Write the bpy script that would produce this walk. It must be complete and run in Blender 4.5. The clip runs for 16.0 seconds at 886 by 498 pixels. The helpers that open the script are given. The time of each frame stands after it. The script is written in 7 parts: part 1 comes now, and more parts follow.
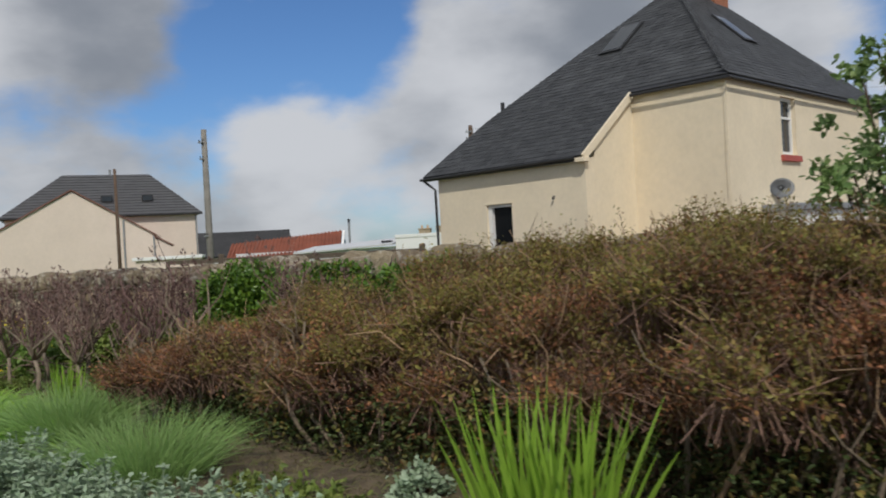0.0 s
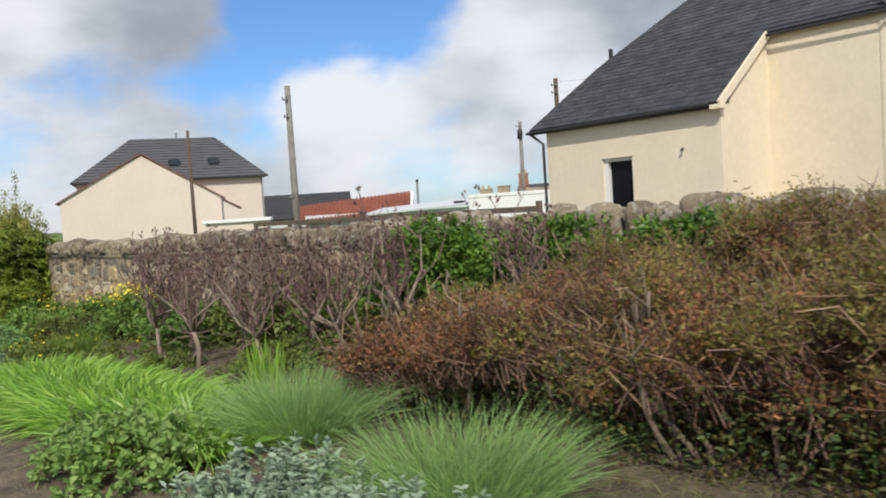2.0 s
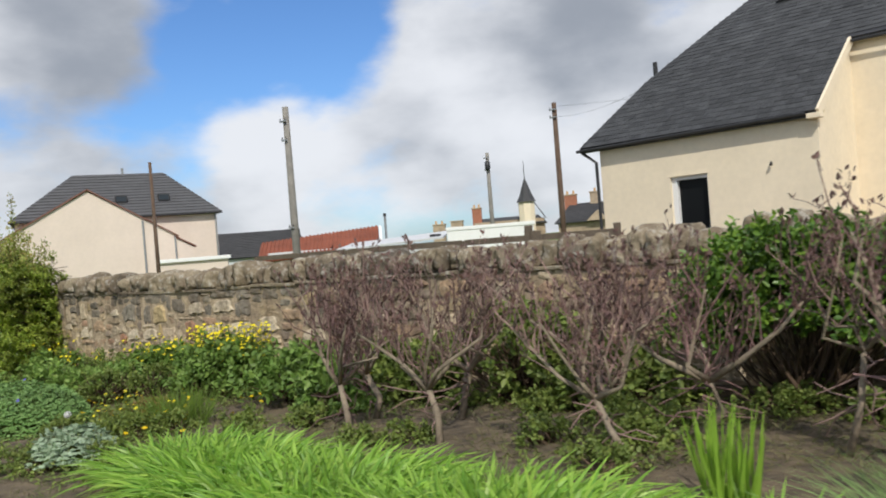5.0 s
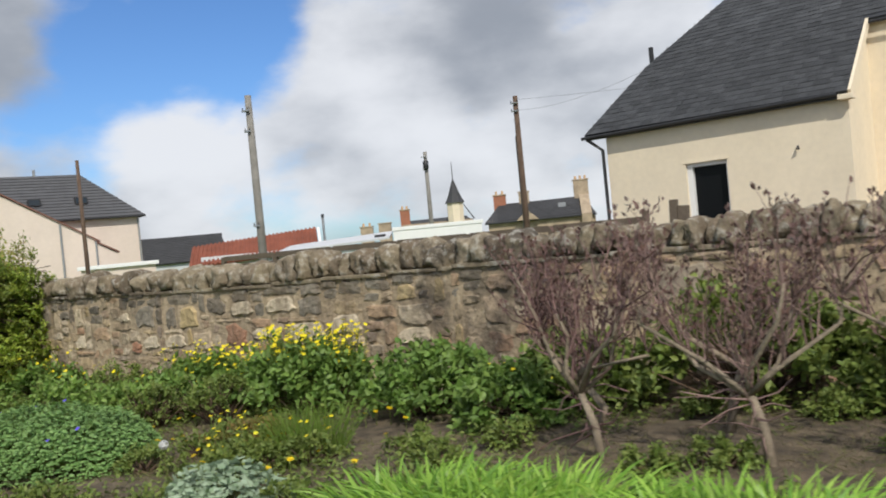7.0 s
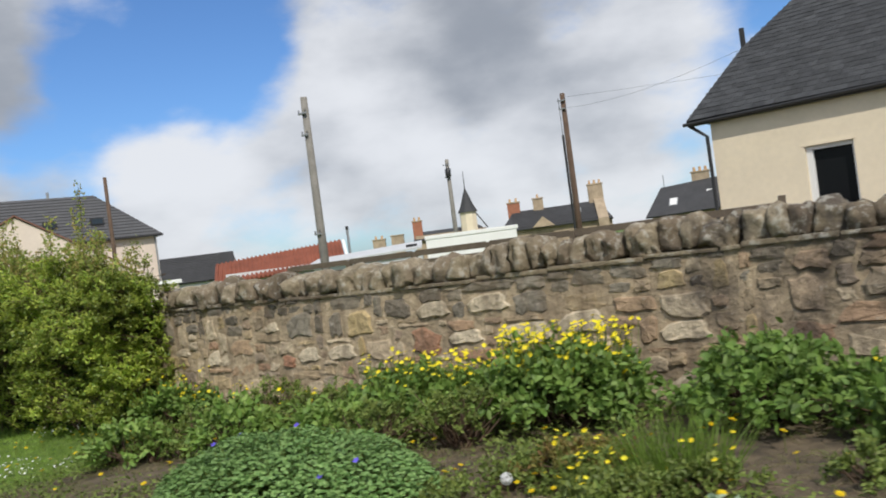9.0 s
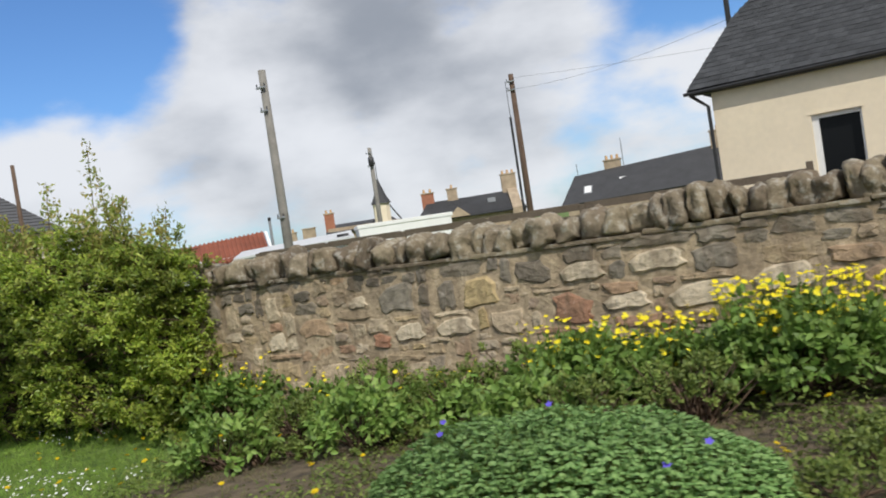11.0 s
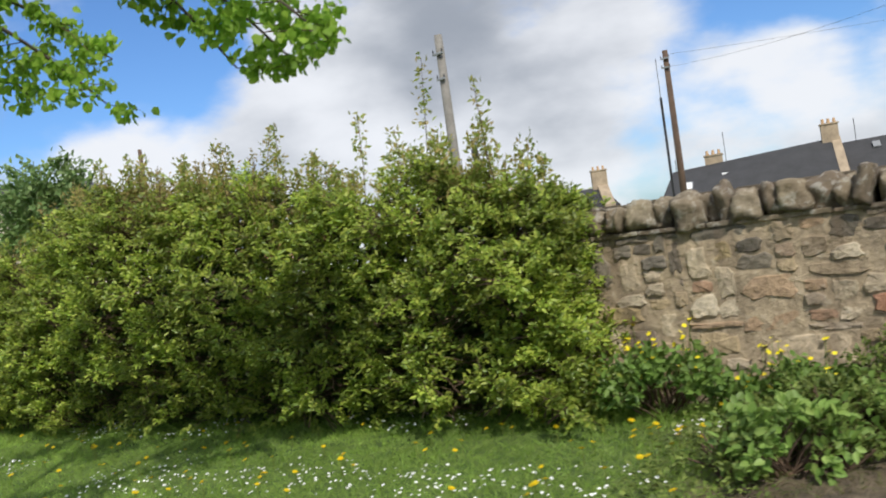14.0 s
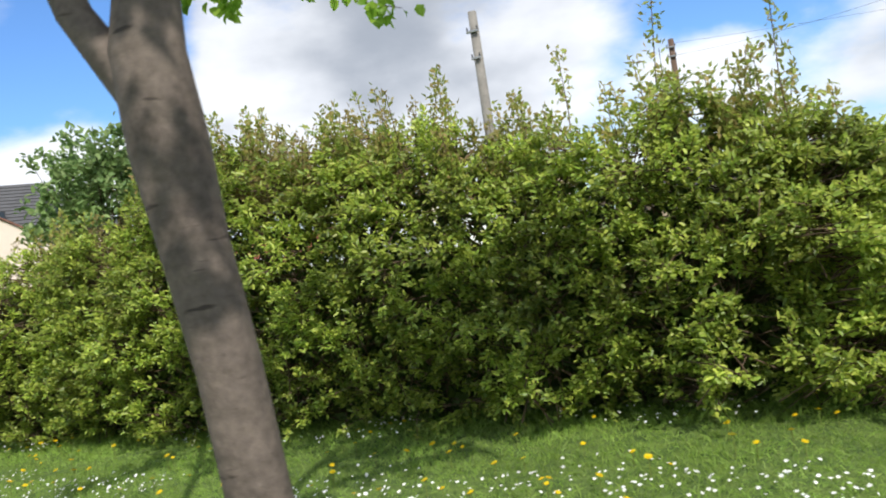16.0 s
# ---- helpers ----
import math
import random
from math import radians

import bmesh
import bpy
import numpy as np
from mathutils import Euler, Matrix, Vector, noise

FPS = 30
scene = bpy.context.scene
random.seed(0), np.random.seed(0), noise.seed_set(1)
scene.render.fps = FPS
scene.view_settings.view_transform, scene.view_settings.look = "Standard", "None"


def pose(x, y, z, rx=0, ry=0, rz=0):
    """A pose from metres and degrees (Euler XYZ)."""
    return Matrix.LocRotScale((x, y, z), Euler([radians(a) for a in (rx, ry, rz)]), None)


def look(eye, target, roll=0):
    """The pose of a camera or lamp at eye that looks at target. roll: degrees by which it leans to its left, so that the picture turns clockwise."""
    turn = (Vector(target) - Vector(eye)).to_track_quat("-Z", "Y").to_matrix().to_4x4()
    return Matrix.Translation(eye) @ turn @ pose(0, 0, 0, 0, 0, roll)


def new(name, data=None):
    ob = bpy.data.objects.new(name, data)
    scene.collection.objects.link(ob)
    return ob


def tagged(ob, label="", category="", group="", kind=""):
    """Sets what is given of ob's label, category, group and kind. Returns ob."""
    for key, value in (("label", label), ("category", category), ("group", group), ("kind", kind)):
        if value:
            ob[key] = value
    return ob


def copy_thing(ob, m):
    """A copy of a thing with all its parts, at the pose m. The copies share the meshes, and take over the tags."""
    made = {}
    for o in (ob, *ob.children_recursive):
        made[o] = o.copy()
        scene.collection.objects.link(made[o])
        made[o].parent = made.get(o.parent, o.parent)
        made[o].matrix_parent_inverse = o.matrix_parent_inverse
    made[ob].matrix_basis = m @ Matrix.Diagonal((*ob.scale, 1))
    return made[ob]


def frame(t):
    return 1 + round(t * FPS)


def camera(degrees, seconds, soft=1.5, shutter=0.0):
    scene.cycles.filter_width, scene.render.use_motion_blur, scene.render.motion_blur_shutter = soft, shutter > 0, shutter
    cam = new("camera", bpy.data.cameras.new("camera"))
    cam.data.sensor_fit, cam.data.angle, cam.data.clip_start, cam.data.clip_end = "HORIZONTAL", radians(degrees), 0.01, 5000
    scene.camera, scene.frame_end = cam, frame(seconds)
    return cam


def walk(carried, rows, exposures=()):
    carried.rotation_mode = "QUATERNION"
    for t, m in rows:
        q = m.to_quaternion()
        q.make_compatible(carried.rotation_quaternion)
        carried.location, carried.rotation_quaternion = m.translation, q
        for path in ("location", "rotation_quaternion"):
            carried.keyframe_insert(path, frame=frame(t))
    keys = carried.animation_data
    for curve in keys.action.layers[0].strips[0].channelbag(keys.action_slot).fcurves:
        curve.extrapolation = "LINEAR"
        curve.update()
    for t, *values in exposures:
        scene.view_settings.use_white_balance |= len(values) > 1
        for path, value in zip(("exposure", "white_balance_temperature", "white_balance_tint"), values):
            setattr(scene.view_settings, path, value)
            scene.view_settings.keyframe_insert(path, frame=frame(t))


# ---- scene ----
cam = camera(57.6, 16.0, soft=1.9, shutter=0.3)
METRES, EYE, TILT, LEAN, TURN = 17.0, 1.5, 0.0, 0.0, 42.0
ROWS = [
    (0.0, 0.0, 0.0, 0.0, -0.02, -0.41, 3.16),
    (0.5, -0.0158, 0.0159, 0.0009, 1.56, -0.96, 3.3),
    (1.0, -0.0367, 0.0296, -0.0004, 1.51, -1.57, 2.12),
    (1.5, -0.058, 0.0454, -0.0008, 1.7, -3.27, 2.37),
    (2.0, -0.0809, 0.0653, 0.0001, 3.58, -2.93, 3.69),
    (2.5, -0.1049, 0.0839, 0.0001, 1.79, -2.12, 4.8),
    (3.0, -0.1298, 0.1055, 0.0004, 1.06, -0.82, 4.21),
    (3.5, -0.1537, 0.1255, -0.001, 0.62, -0.65, 5.49),
    (4.0, -0.1773, 0.1461, -0.0025, -1.25, -0.8, 5.44),
    (4.5, -0.2038, 0.1648, -0.0028, -0.45, -0.11, 4.29),
    (5.0, -0.2287, 0.1825, -0.0036, -1.13, -0.58, 4.57),
    (7.5, -0.3564, 0.2839, -0.0067, -8.4, -0.45, 5.99),
    (8.0, -0.3827, 0.3052, -0.0071, -8.29, 0.38, 7.03),
    (8.5, -0.4071, 0.3222, -0.0068, -8.03, -0.09, 7.56),
    (9.0, -0.4318, 0.3432, -0.0073, -7.39, -0.0, 7.47),
    (9.5, -0.4559, 0.3619, -0.0087, -9.08, -1.22, 7.81),
    (12.0, -0.5762, 0.4645, -0.0115, -16.08, -0.71, 8.72),
    (12.5, -0.5981, 0.4861, -0.0133, -13.72, 0.24, 7.27),
    (13.0, -0.6201, 0.5082, -0.0134, -10.12, 0.3, 8.01),
    (13.5, -0.6429, 0.5317, -0.0139, -8.45, 0.69, 8.67),
    (14.0, -0.6662, 0.553, -0.015, -10.17, -0.65, 8.03),
    (14.5, -0.6907, 0.5753, -0.0152, -9.21, -1.39, 9.0),
    (15.0, -0.7174, 0.5934, -0.0153, -9.78, -1.66, 9.67),
    (15.5, -0.7415, 0.6147, -0.0156, -10.91, -1.39, 9.14),
    (16.0, -0.7653, 0.6385, -0.0175, -14.11, -0.87, 8.7),
]
walk(cam, [(t, pose(0, 0, EYE, TILT, LEAN, TURN) @ pose(METRES * x, METRES * y, METRES * z, 90 + pitch, roll, yaw)) for t, x, y, z, yaw, pitch, roll in ROWS],
     exposures=((0.0, -0.54), (0.5, -0.38), (1.0, -0.12), (1.6, 0.02), (5.0, -0.02), (9.5, -0.08), (13.0, 0.0), (14.5, 0.14), (16.0, 0.40)))

# ---- light ----
SUN_AZ, SUN_EL = radians(134), radians(45)      # azimuth from +y towards +x
world = bpy.data.worlds.new("sky")
scene.world = world
world.use_nodes = True
wn, wl = world.node_tree.nodes, world.node_tree.links
wn.clear()


def wnode(kind, **values):
    n = wn.new(kind)
    for k, v in values.items():
        n.inputs[k].default_value = v
    return n


def wmath(op, a, b=None, c=None, clamp=False):
    n = wn.new("ShaderNodeMath")
    n.operation, n.use_clamp = op, clamp
    for i, v in enumerate((a, b, c)):
        if v is None:
            continue
        if isinstance(v, (int, float)):
            n.inputs[i].default_value = v
        else:
            wl.new(v, n.inputs[i])
    return n.outputs[0]


sky = wn.new("ShaderNodeTexSky")
sky.sky_type, sky.sun_disc = "NISHITA", False
sky.sun_elevation, sky.sun_rotation = SUN_EL, SUN_AZ
sky.air_density, sky.dust_density, sky.ozone_density = 1.0, 0.6, 2.0
coord = wn.new("ShaderNodeTexCoord")
sep = wn.new("ShaderNodeSeparateXYZ")
wl.new(coord.outputs["Generated"], sep.inputs[0])
com = wn.new("ShaderNodeVectorMath")
com.operation = "MULTIPLY"
com.inputs[1].default_value = (1.0, 1.0, 1.9)
wl.new(coord.outputs["Generated"], com.inputs[0])
CLOUD_AT = (0.35, 2.1, 0.4)
place_ = wn.new("ShaderNodeVectorMath")
place_.operation = "ADD"
place_.inputs[1].default_value = CLOUD_AT
wl.new(com.outputs[0], place_.inputs[0])


def cloud_mass(az, el, wide, amount):
    """Thickens or thins the clouds softly round one direction, az from +y towards -x."""
    d = wn.new("ShaderNodeVectorMath")
    d.operation = "DOT_PRODUCT"
    d.inputs[1].default_value = (-math.sin(radians(az)) * math.cos(radians(el)), math.cos(radians(az)) * math.cos(radians(el)), math.sin(radians(el)))
    wl.new(coord.outputs["Generated"], d.inputs[0])
    r = wn.new("ShaderNodeMapRange")
    r.interpolation_type = "SMOOTHSTEP"
    r.inputs["From Min"].default_value, r.inputs["From Max"].default_value = math.cos(radians(wide)), 1.0
    r.inputs["To Min"].default_value, r.inputs["To Max"].default_value = 0.0, amount
    wl.new(d.outputs["Value"], r.inputs["Value"])
    return r.outputs[0]


def total(first, masses):
    for q in masses:
        first = wmath("ADD", first, cloud_mass(*q))
    return first


big = wnode("ShaderNodeTexNoise", Scale=6.0, Detail=9.0, Roughness=0.52, Distortion=0.0)
wl.new(place_.outputs[0], big.inputs["Vector"])
mask = wn.new("ShaderNodeMapRange")
mask.interpolation_type = "SMOOTHSTEP"
mask.inputs["From Min"].default_value, mask.inputs["From Max"].default_value = 0.34, 0.66
CLOUDS = [(51, 16, 10, -0.33), (57, 11.5, 6, -0.12), (63, 10.5, 4, -0.08), (4, 11.5, 7, -0.20), (13, 13.5, 5, -0.12),
          (65, 16, 7, 0.22), (53, 7.0, 5, 0.14), (36, 11, 12, 0.22), (22, 12, 9, 0.16), (7, 8, 4, 0.16)]
wl.new(total(wmath("ADD", big.outputs["Fac"], 0.07), CLOUDS), mask.inputs["Value"])
lift = wn.new("ShaderNodeVectorMath")
lift.operation = "ADD"
lift.inputs[1].default_value = (0.02, 0.03, 0.10)
wl.new(place_.outputs[0], lift.inputs[0])
shade = wnode("ShaderNodeTexNoise", Scale=5.0, Detail=6.0, Roughness=0.50, Distortion=0.0)
wl.new(lift.outputs[0], shade.inputs["Vector"])
ramp = wn.new("ShaderNodeValToRGB")
ramp.color_ramp.interpolation = "EASE"
ramp.color_ramp.elements[0].position, ramp.color_ramp.elements[0].color = 0.34, (0.85, 0.87, 0.91, 1)
ramp.color_ramp.elements[1].position, ramp.color_ramp.elements[1].color = 0.82, (0.34, 0.37, 0.42, 1)
BASES = [(64, 16, 8, 0.18), (33, 15, 8, 0.20), (22, 13, 8, 0.10), (44.5, 8.3, 4, 0.08), (36.5, 9.2, 5, -0.15), (52.5, 7.3, 7, -0.15), (6, 8.5, 6, -0.2), (12, 7, 6, -0.1)]
wl.new(total(wmath("MULTIPLY_ADD", shade.outputs["Fac"], 0.8, 0.09), BASES), ramp.inputs[0])
skylit = wn.new("ShaderNodeVectorMath")
skylit.operation = "MULTIPLY"
skylit.inputs[1].default_value = (0.072, 0.102, 0.140)
wl.new(sky.outputs[0], skylit.inputs[0])
blend = wn.new("ShaderNodeMix")
blend.data_type = "RGBA"
wl.new(wmath("MULTIPLY", mask.outputs[0], 0.96), blend.inputs["Factor"])
wl.new(skylit.outputs[0], blend.inputs["A"])
wl.new(ramp.outputs[0], blend.inputs["B"])
back = wn.new("ShaderNodeBackground")
back.inputs["Strength"].default_value = 1.0
wl.new(blend.outputs["Result"], back.inputs[0])
outw = wn.new("ShaderNodeOutputWorld")
wl.new(back.outputs[0], outw.inputs[0])

sun_data = bpy.data.lights.new("sun", "SUN")
sun_data.energy, sun_data.angle, sun_data.color = 3.4, radians(0.6), (1.0, 0.95, 0.86)
sun = new("sun", sun_data)
to_sun = Vector((math.sin(SUN_AZ) * math.cos(SUN_EL), math.cos(SUN_AZ) * math.cos(SUN_EL), math.sin(SUN_EL)))
sun.matrix_world = look(to_sun * 50, (0, 0, 0))


# ---- materials ----
def nodes_of(name):
    m = bpy.data.materials.new(name)
    m.use_nodes = True
    t = m.node_tree
    return m, t.nodes, t.links, t.nodes["Principled BSDF"]


def plain(name, color, rough=0.7, metal=0.0, vary=0.15, scale=3.0, bump=0.0, bump_scale=40.0, island=0.0, obj=0.0, dark=None, spec=0.4, coords="Object"):
    """A surface with stains at two scales, fine relief, and a shift of value from piece to piece."""
    m, n, l, p = nodes_of(name)
    tc = n.new("ShaderNodeTexCoord")
    a = n.new("ShaderNodeTexNoise")
    a.inputs["Scale"].default_value, a.inputs["Detail"].default_value, a.inputs["Roughness"].default_value = scale, 6, 0.65
    b = n.new("ShaderNodeTexNoise")
    b.inputs["Scale"].default_value, b.inputs["Detail"].default_value = scale * 11, 4
    for x in (a, b):
        l.new(tc.outputs[coords], x.inputs["Vector"])
    add = n.new("ShaderNodeMath")
    add.operation = "MULTIPLY_ADD"
    add.inputs[1].default_value = 0.45
    l.new(b.outputs["Fac"], add.inputs[0])
    l.new(a.outputs["Fac"], add.inputs[2])
    mr = n.new("ShaderNodeMapRange")
    mr.inputs["From Min"].default_value, mr.inputs["From Max"].default_value = 0.50, 0.95
    l.new(add.outputs[0], mr.inputs["Value"])
    mix = n.new("ShaderNodeMix")
    mix.data_type = "RGBA"
    lo = dark if dark else tuple(c * (1 - vary) for c in color)
    mix.inputs["A"].default_value, mix.inputs["B"].default_value = (*lo, 1), (*[min(1, c * (1 + vary * 0.5)) for c in color], 1)
    l.new(mr.outputs[0], mix.inputs["Factor"])
    col = mix.outputs["Result"]
    if island or obj:
        src = n.new("ShaderNodeNewGeometry").outputs["Random Per Island"] if island else n.new("ShaderNodeObjectInfo").outputs["Random"]
        r = n.new("ShaderNodeMapRange")
        k = island or obj
        r.inputs["To Min"].default_value, r.inputs["To Max"].default_value = 1 - k, 1 + k
        l.new(src, r.inputs["Value"])
        hs = n.new("ShaderNodeHueSaturation")
        l.new(r.outputs[0], hs.inputs["Value"])
        l.new(col, hs.inputs["Color"])
        col = hs.outputs[0]
    l.new(col, p.inputs["Base Color"])
    p.inputs["Roughness"].default_value, p.inputs["Metallic"].default_value = rough, metal
    p.inputs["Specular IOR Level"].default_value = spec
    if bump:
        c = n.new("ShaderNodeTexNoise")
        c.inputs["Scale"].default_value, c.inputs["Detail"].default_value = bump_scale, 5
        l.new(tc.outputs[coords], c.inputs["Vector"])
        bp = n.new("ShaderNodeBump")
        bp.inputs["Strength"].default_value, bp.inputs["Distance"].default_value = bump, 0.02
        l.new(c.outputs["Fac"], bp.inputs["Height"])
        l.new(bp.outputs[0], p.inputs["Normal"])
    return m


def leafy(name, colors, rough=0.5, through_=0.35, spec=0.35, gain=1.5, patch=0.25, patch_scale=1.6):
    """Leaves: a colour for each leaf from a small range, and light that shines through them."""
    m, n, l, p = nodes_of(name)
    g = n.new("ShaderNodeNewGeometry")
    r = n.new("ShaderNodeValToRGB")
    r.color_ramp.interpolation = "LINEAR"
    e = r.color_ramp.elements
    while len(e) < len(colors):
        e.new(0.5)
    for i, c in enumerate(colors):
        e[i].position, e[i].color = i / max(1, len(colors) - 1), (*[min(0.85, q * gain) for q in c], 1)
    l.new(g.outputs["Random Per Island"], r.inputs[0])
    tc = n.new("ShaderNodeTexCoord")
    a = n.new("ShaderNodeTexNoise")
    a.inputs["Scale"].default_value, a.inputs["Detail"].default_value = patch_scale, 4
    l.new(tc.outputs["Object"], a.inputs["Vector"])
    v = n.new("ShaderNodeMapRange")
    v.inputs["From Min"].default_value, v.inputs["From Max"].default_value = 0.3, 0.7
    v.inputs["To Min"].default_value, v.inputs["To Max"].default_value = 1 - patch, 1 + patch
    l.new(a.outputs["Fac"], v.inputs["Value"])
    hs = n.new("ShaderNodeHueSaturation")
    l.new(v.outputs[0], hs.inputs["Value"])
    l.new(r.outputs[0], hs.inputs["Color"])
    l.new(hs.outputs[0], p.inputs["Base Color"])
    p.inputs["Roughness"].default_value, p.inputs["Specular IOR Level"].default_value = rough, spec
    t = n.new("ShaderNodeBsdfTranslucent")
    l.new(hs.outputs[0], t.inputs[0])
    mx = n.new("ShaderNodeMixShader")
    mx.inputs[0].default_value = through_
    l.new(p.outputs[0], mx.inputs[1])
    l.new(t.outputs[0], mx.inputs[2])
    l.new(mx.outputs[0], n["Material Output"].inputs[0])
    return m


def glassy(name, color=(0.02, 0.025, 0.03), rough=0.06, spec=0.6):
    m, n, l, p = nodes_of(name)
    p.inputs["Base Color"].default_value = (*color, 1)
    p.inputs["Roughness"].default_value, p.inputs["Specular IOR Level"].default_value = rough, spec
    return m


RENDER = plain("cream_render", (0.82, 0.71, 0.53), 0.85, vary=0.10, scale=0.8, bump=0.25, bump_scale=60)
RENDER_PALE = plain("pale_render", (0.72, 0.61, 0.52), 0.85, vary=0.08, scale=0.4, bump=0.1)
SLATE = plain("slate", (0.050, 0.052, 0.055), 0.6, vary=0.5, scale=2.0, bump=0.5, bump_scale=30, obj=0.32)
SLATE_REST = plain("slate_far", (0.050, 0.052, 0.055), 0.6, vary=0.5, scale=2.0, bump=0.5, bump_scale=30, island=0.32)
SLATE_FLAT = plain("slate_bed", (0.04, 0.042, 0.048), 0.7, vary=0.3, scale=4)
TILE_GREY = plain("grey_tile", (0.10, 0.10, 0.105), 0.7, vary=0.2, scale=1.5, island=0.15)
ROOF_DARK = plain("dark_roof", (0.055, 0.055, 0.058), 0.75, vary=0.25, scale=0.8, island=0.15)
PANTILE = plain("red_pantile", (0.27, 0.085, 0.05), 0.8, vary=0.3, scale=0.8, island=0.15)
WHITE = plain("white_paint", (0.80, 0.80, 0.78), 0.5, vary=0.06, scale=1.5)
GREY_WHITE = plain("grey_white_cladding", (0.60, 0.61, 0.62), 0.6, vary=0.15, scale=0.7)
DARK_METAL = plain("dark_metal", (0.03, 0.03, 0.032), 0.45, vary=0.2, scale=6)
GREY_METAL = plain("grey_metal", (0.32, 0.33, 0.34), 0.45, metal=0.3, vary=0.15, scale=6)
RED_PAINT = plain("red_paint", (0.45, 0.10, 0.08), 0.6, vary=0.15, scale=6)
BRICK_RED = plain("red_brick", (0.36, 0.15, 0.09), 0.85, vary=0.25, scale=4, bump=0.2)
VERGE_TILE = plain("verge_tile", (0.20, 0.095, 0.07), 0.8, vary=0.25, scale=3)
SANDSTONE = plain("sandstone", (0.42, 0.33, 0.23), 0.9, vary=0.35, scale=1.2, bump=0.3, bump_scale=20)
CLAY_POT = plain("clay_pot", (0.55, 0.36, 0.20), 0.8, vary=0.15, scale=5)
BLUE_BOARD = plain("blue_board", (0.30, 0.45, 0.58), 0.7, vary=0.1, scale=3)
GLASS = glassy("dark_glass")
DARK_PANE = glassy("dark_doorway_pane", (0.008, 0.009, 0.010), 0.25, 0.15)
POLE_BROWN = plain("creosoted_wood", (0.13, 0.085, 0.06), 0.9, vary=0.3, scale=3, bump=0.4, bump_scale=50)
POLE_WOOD = plain("pole_wood", (0.25, 0.235, 0.21), 0.9, vary=0.3, scale=3, bump=0.4, bump_scale=50)
FENCE_WOOD = plain("fence_wood", (0.14, 0.11, 0.08), 0.9, vary=0.3, scale=3, bump=0.3)
MORTAR = plain("old_mortar", (0.34, 0.27, 0.195), 0.95, vary=0.4, scale=2.5, bump=0.9, bump_scale=26)
SOIL = plain("soil", (0.10, 0.075, 0.052), 0.95, vary=0.4, scale=2.0, bump=0.9, bump_scale=30)

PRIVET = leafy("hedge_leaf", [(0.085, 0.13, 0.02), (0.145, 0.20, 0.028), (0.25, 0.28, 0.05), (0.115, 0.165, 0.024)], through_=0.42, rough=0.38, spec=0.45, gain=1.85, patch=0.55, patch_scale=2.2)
# same leaf in a darker green: shade inside the hedge, put into the colour
PRIVET_SHADED = leafy("hedge_shaded_leaf", [(0.05, 0.085, 0.015), (0.08, 0.12, 0.02)], through_=0.25, gain=1.15)
PRIVET_TIP = leafy("hedge_new_leaf", [(0.17, 0.22, 0.045), (0.27, 0.21, 0.075), (0.14, 0.19, 0.035), (0.21, 0.24, 0.06)], through_=0.42, gain=1.7)
PRIVET_RUSSET = leafy("hedge_russet_leaf", [(0.20, 0.20, 0.055), (0.26, 0.19, 0.075), (0.16, 0.18, 0.045), (0.22, 0.16, 0.06)], through_=0.4, gain=1.5)
TWIG = plain("twig_bark", (0.13, 0.085, 0.055), 0.9, vary=0.3, scale=8, island=0.3)


# ---- mesh helpers ----
def mesh_of(bm, name):
    me = bpy.data.meshes.new(name)
    bm.to_mesh(me)
    bm.free()
    return me


def part(name, bm, material, parent=None, label="", smooth=False):
    me = bm if isinstance(bm, bpy.types.Mesh) else mesh_of(bm, name)
    if not me.materials:
        me.materials.append(material)
    if smooth:
        me.polygons.foreach_set("use_smooth", [True] * len(me.polygons))
    ob = new(name, me)
    ob.parent = parent
    return tagged(ob, label)


def thing(name, m=None, label="", category="", group="", kind=""):
    ob = new(name)
    ob.empty_display_size = 0.1
    if m is not None:
        ob.matrix_basis = m
    return tagged(ob, label, category, group, kind)


def solid(faces_of):
    bm = bmesh.new()
    faces_of(bm)
    bmesh.ops.recalc_face_normals(bm, faces=bm.faces)
    return bm


def box(x0, x1, y0, y1, z0, z1, bevel=0.0, bm=None):
    own = bm is None
    bm = bm or bmesh.new()
    v = [bm.verts.new((x, y, z)) for z in (z0, z1) for y in (y0, y1) for x in (x0, x1)]
    fs = [bm.faces.new([v[i] for i in q]) for q in ((0, 2, 3, 1), (4, 5, 7, 6), (0, 1, 5, 4), (2, 6, 7, 3), (0, 4, 6, 2), (1, 3, 7, 5))]
    if bevel:
        es = list({e for f in fs for e in f.edges})
        bmesh.ops.bevel(bm, geom=es, offset=bevel, segments=2, affect="EDGES", profile=0.6)
    return bm


def prism(poly, axis, a, b, bm=None):
    """A solid from a polygon in the plane across an axis, between a and b along it."""
    bm = bm or bmesh.new()

    def put(u, v, w):
        return {"x": (w, u, v), "y": (u, w, v), "z": (u, v, w)}[axis]
    lo, hi = [bm.verts.new(put(u, v, a)) for u, v in poly], [bm.verts.new(put(u, v, b)) for u, v in poly]
    bm.faces.new(lo), bm.faces.new(hi)
    for i in range(len(poly)):
        j = (i + 1) % len(poly)
        bm.faces.new((lo[i], lo[j], hi[j], hi[i]))
    bmesh.ops.recalc_face_normals(bm, faces=bm.faces)
    return bm


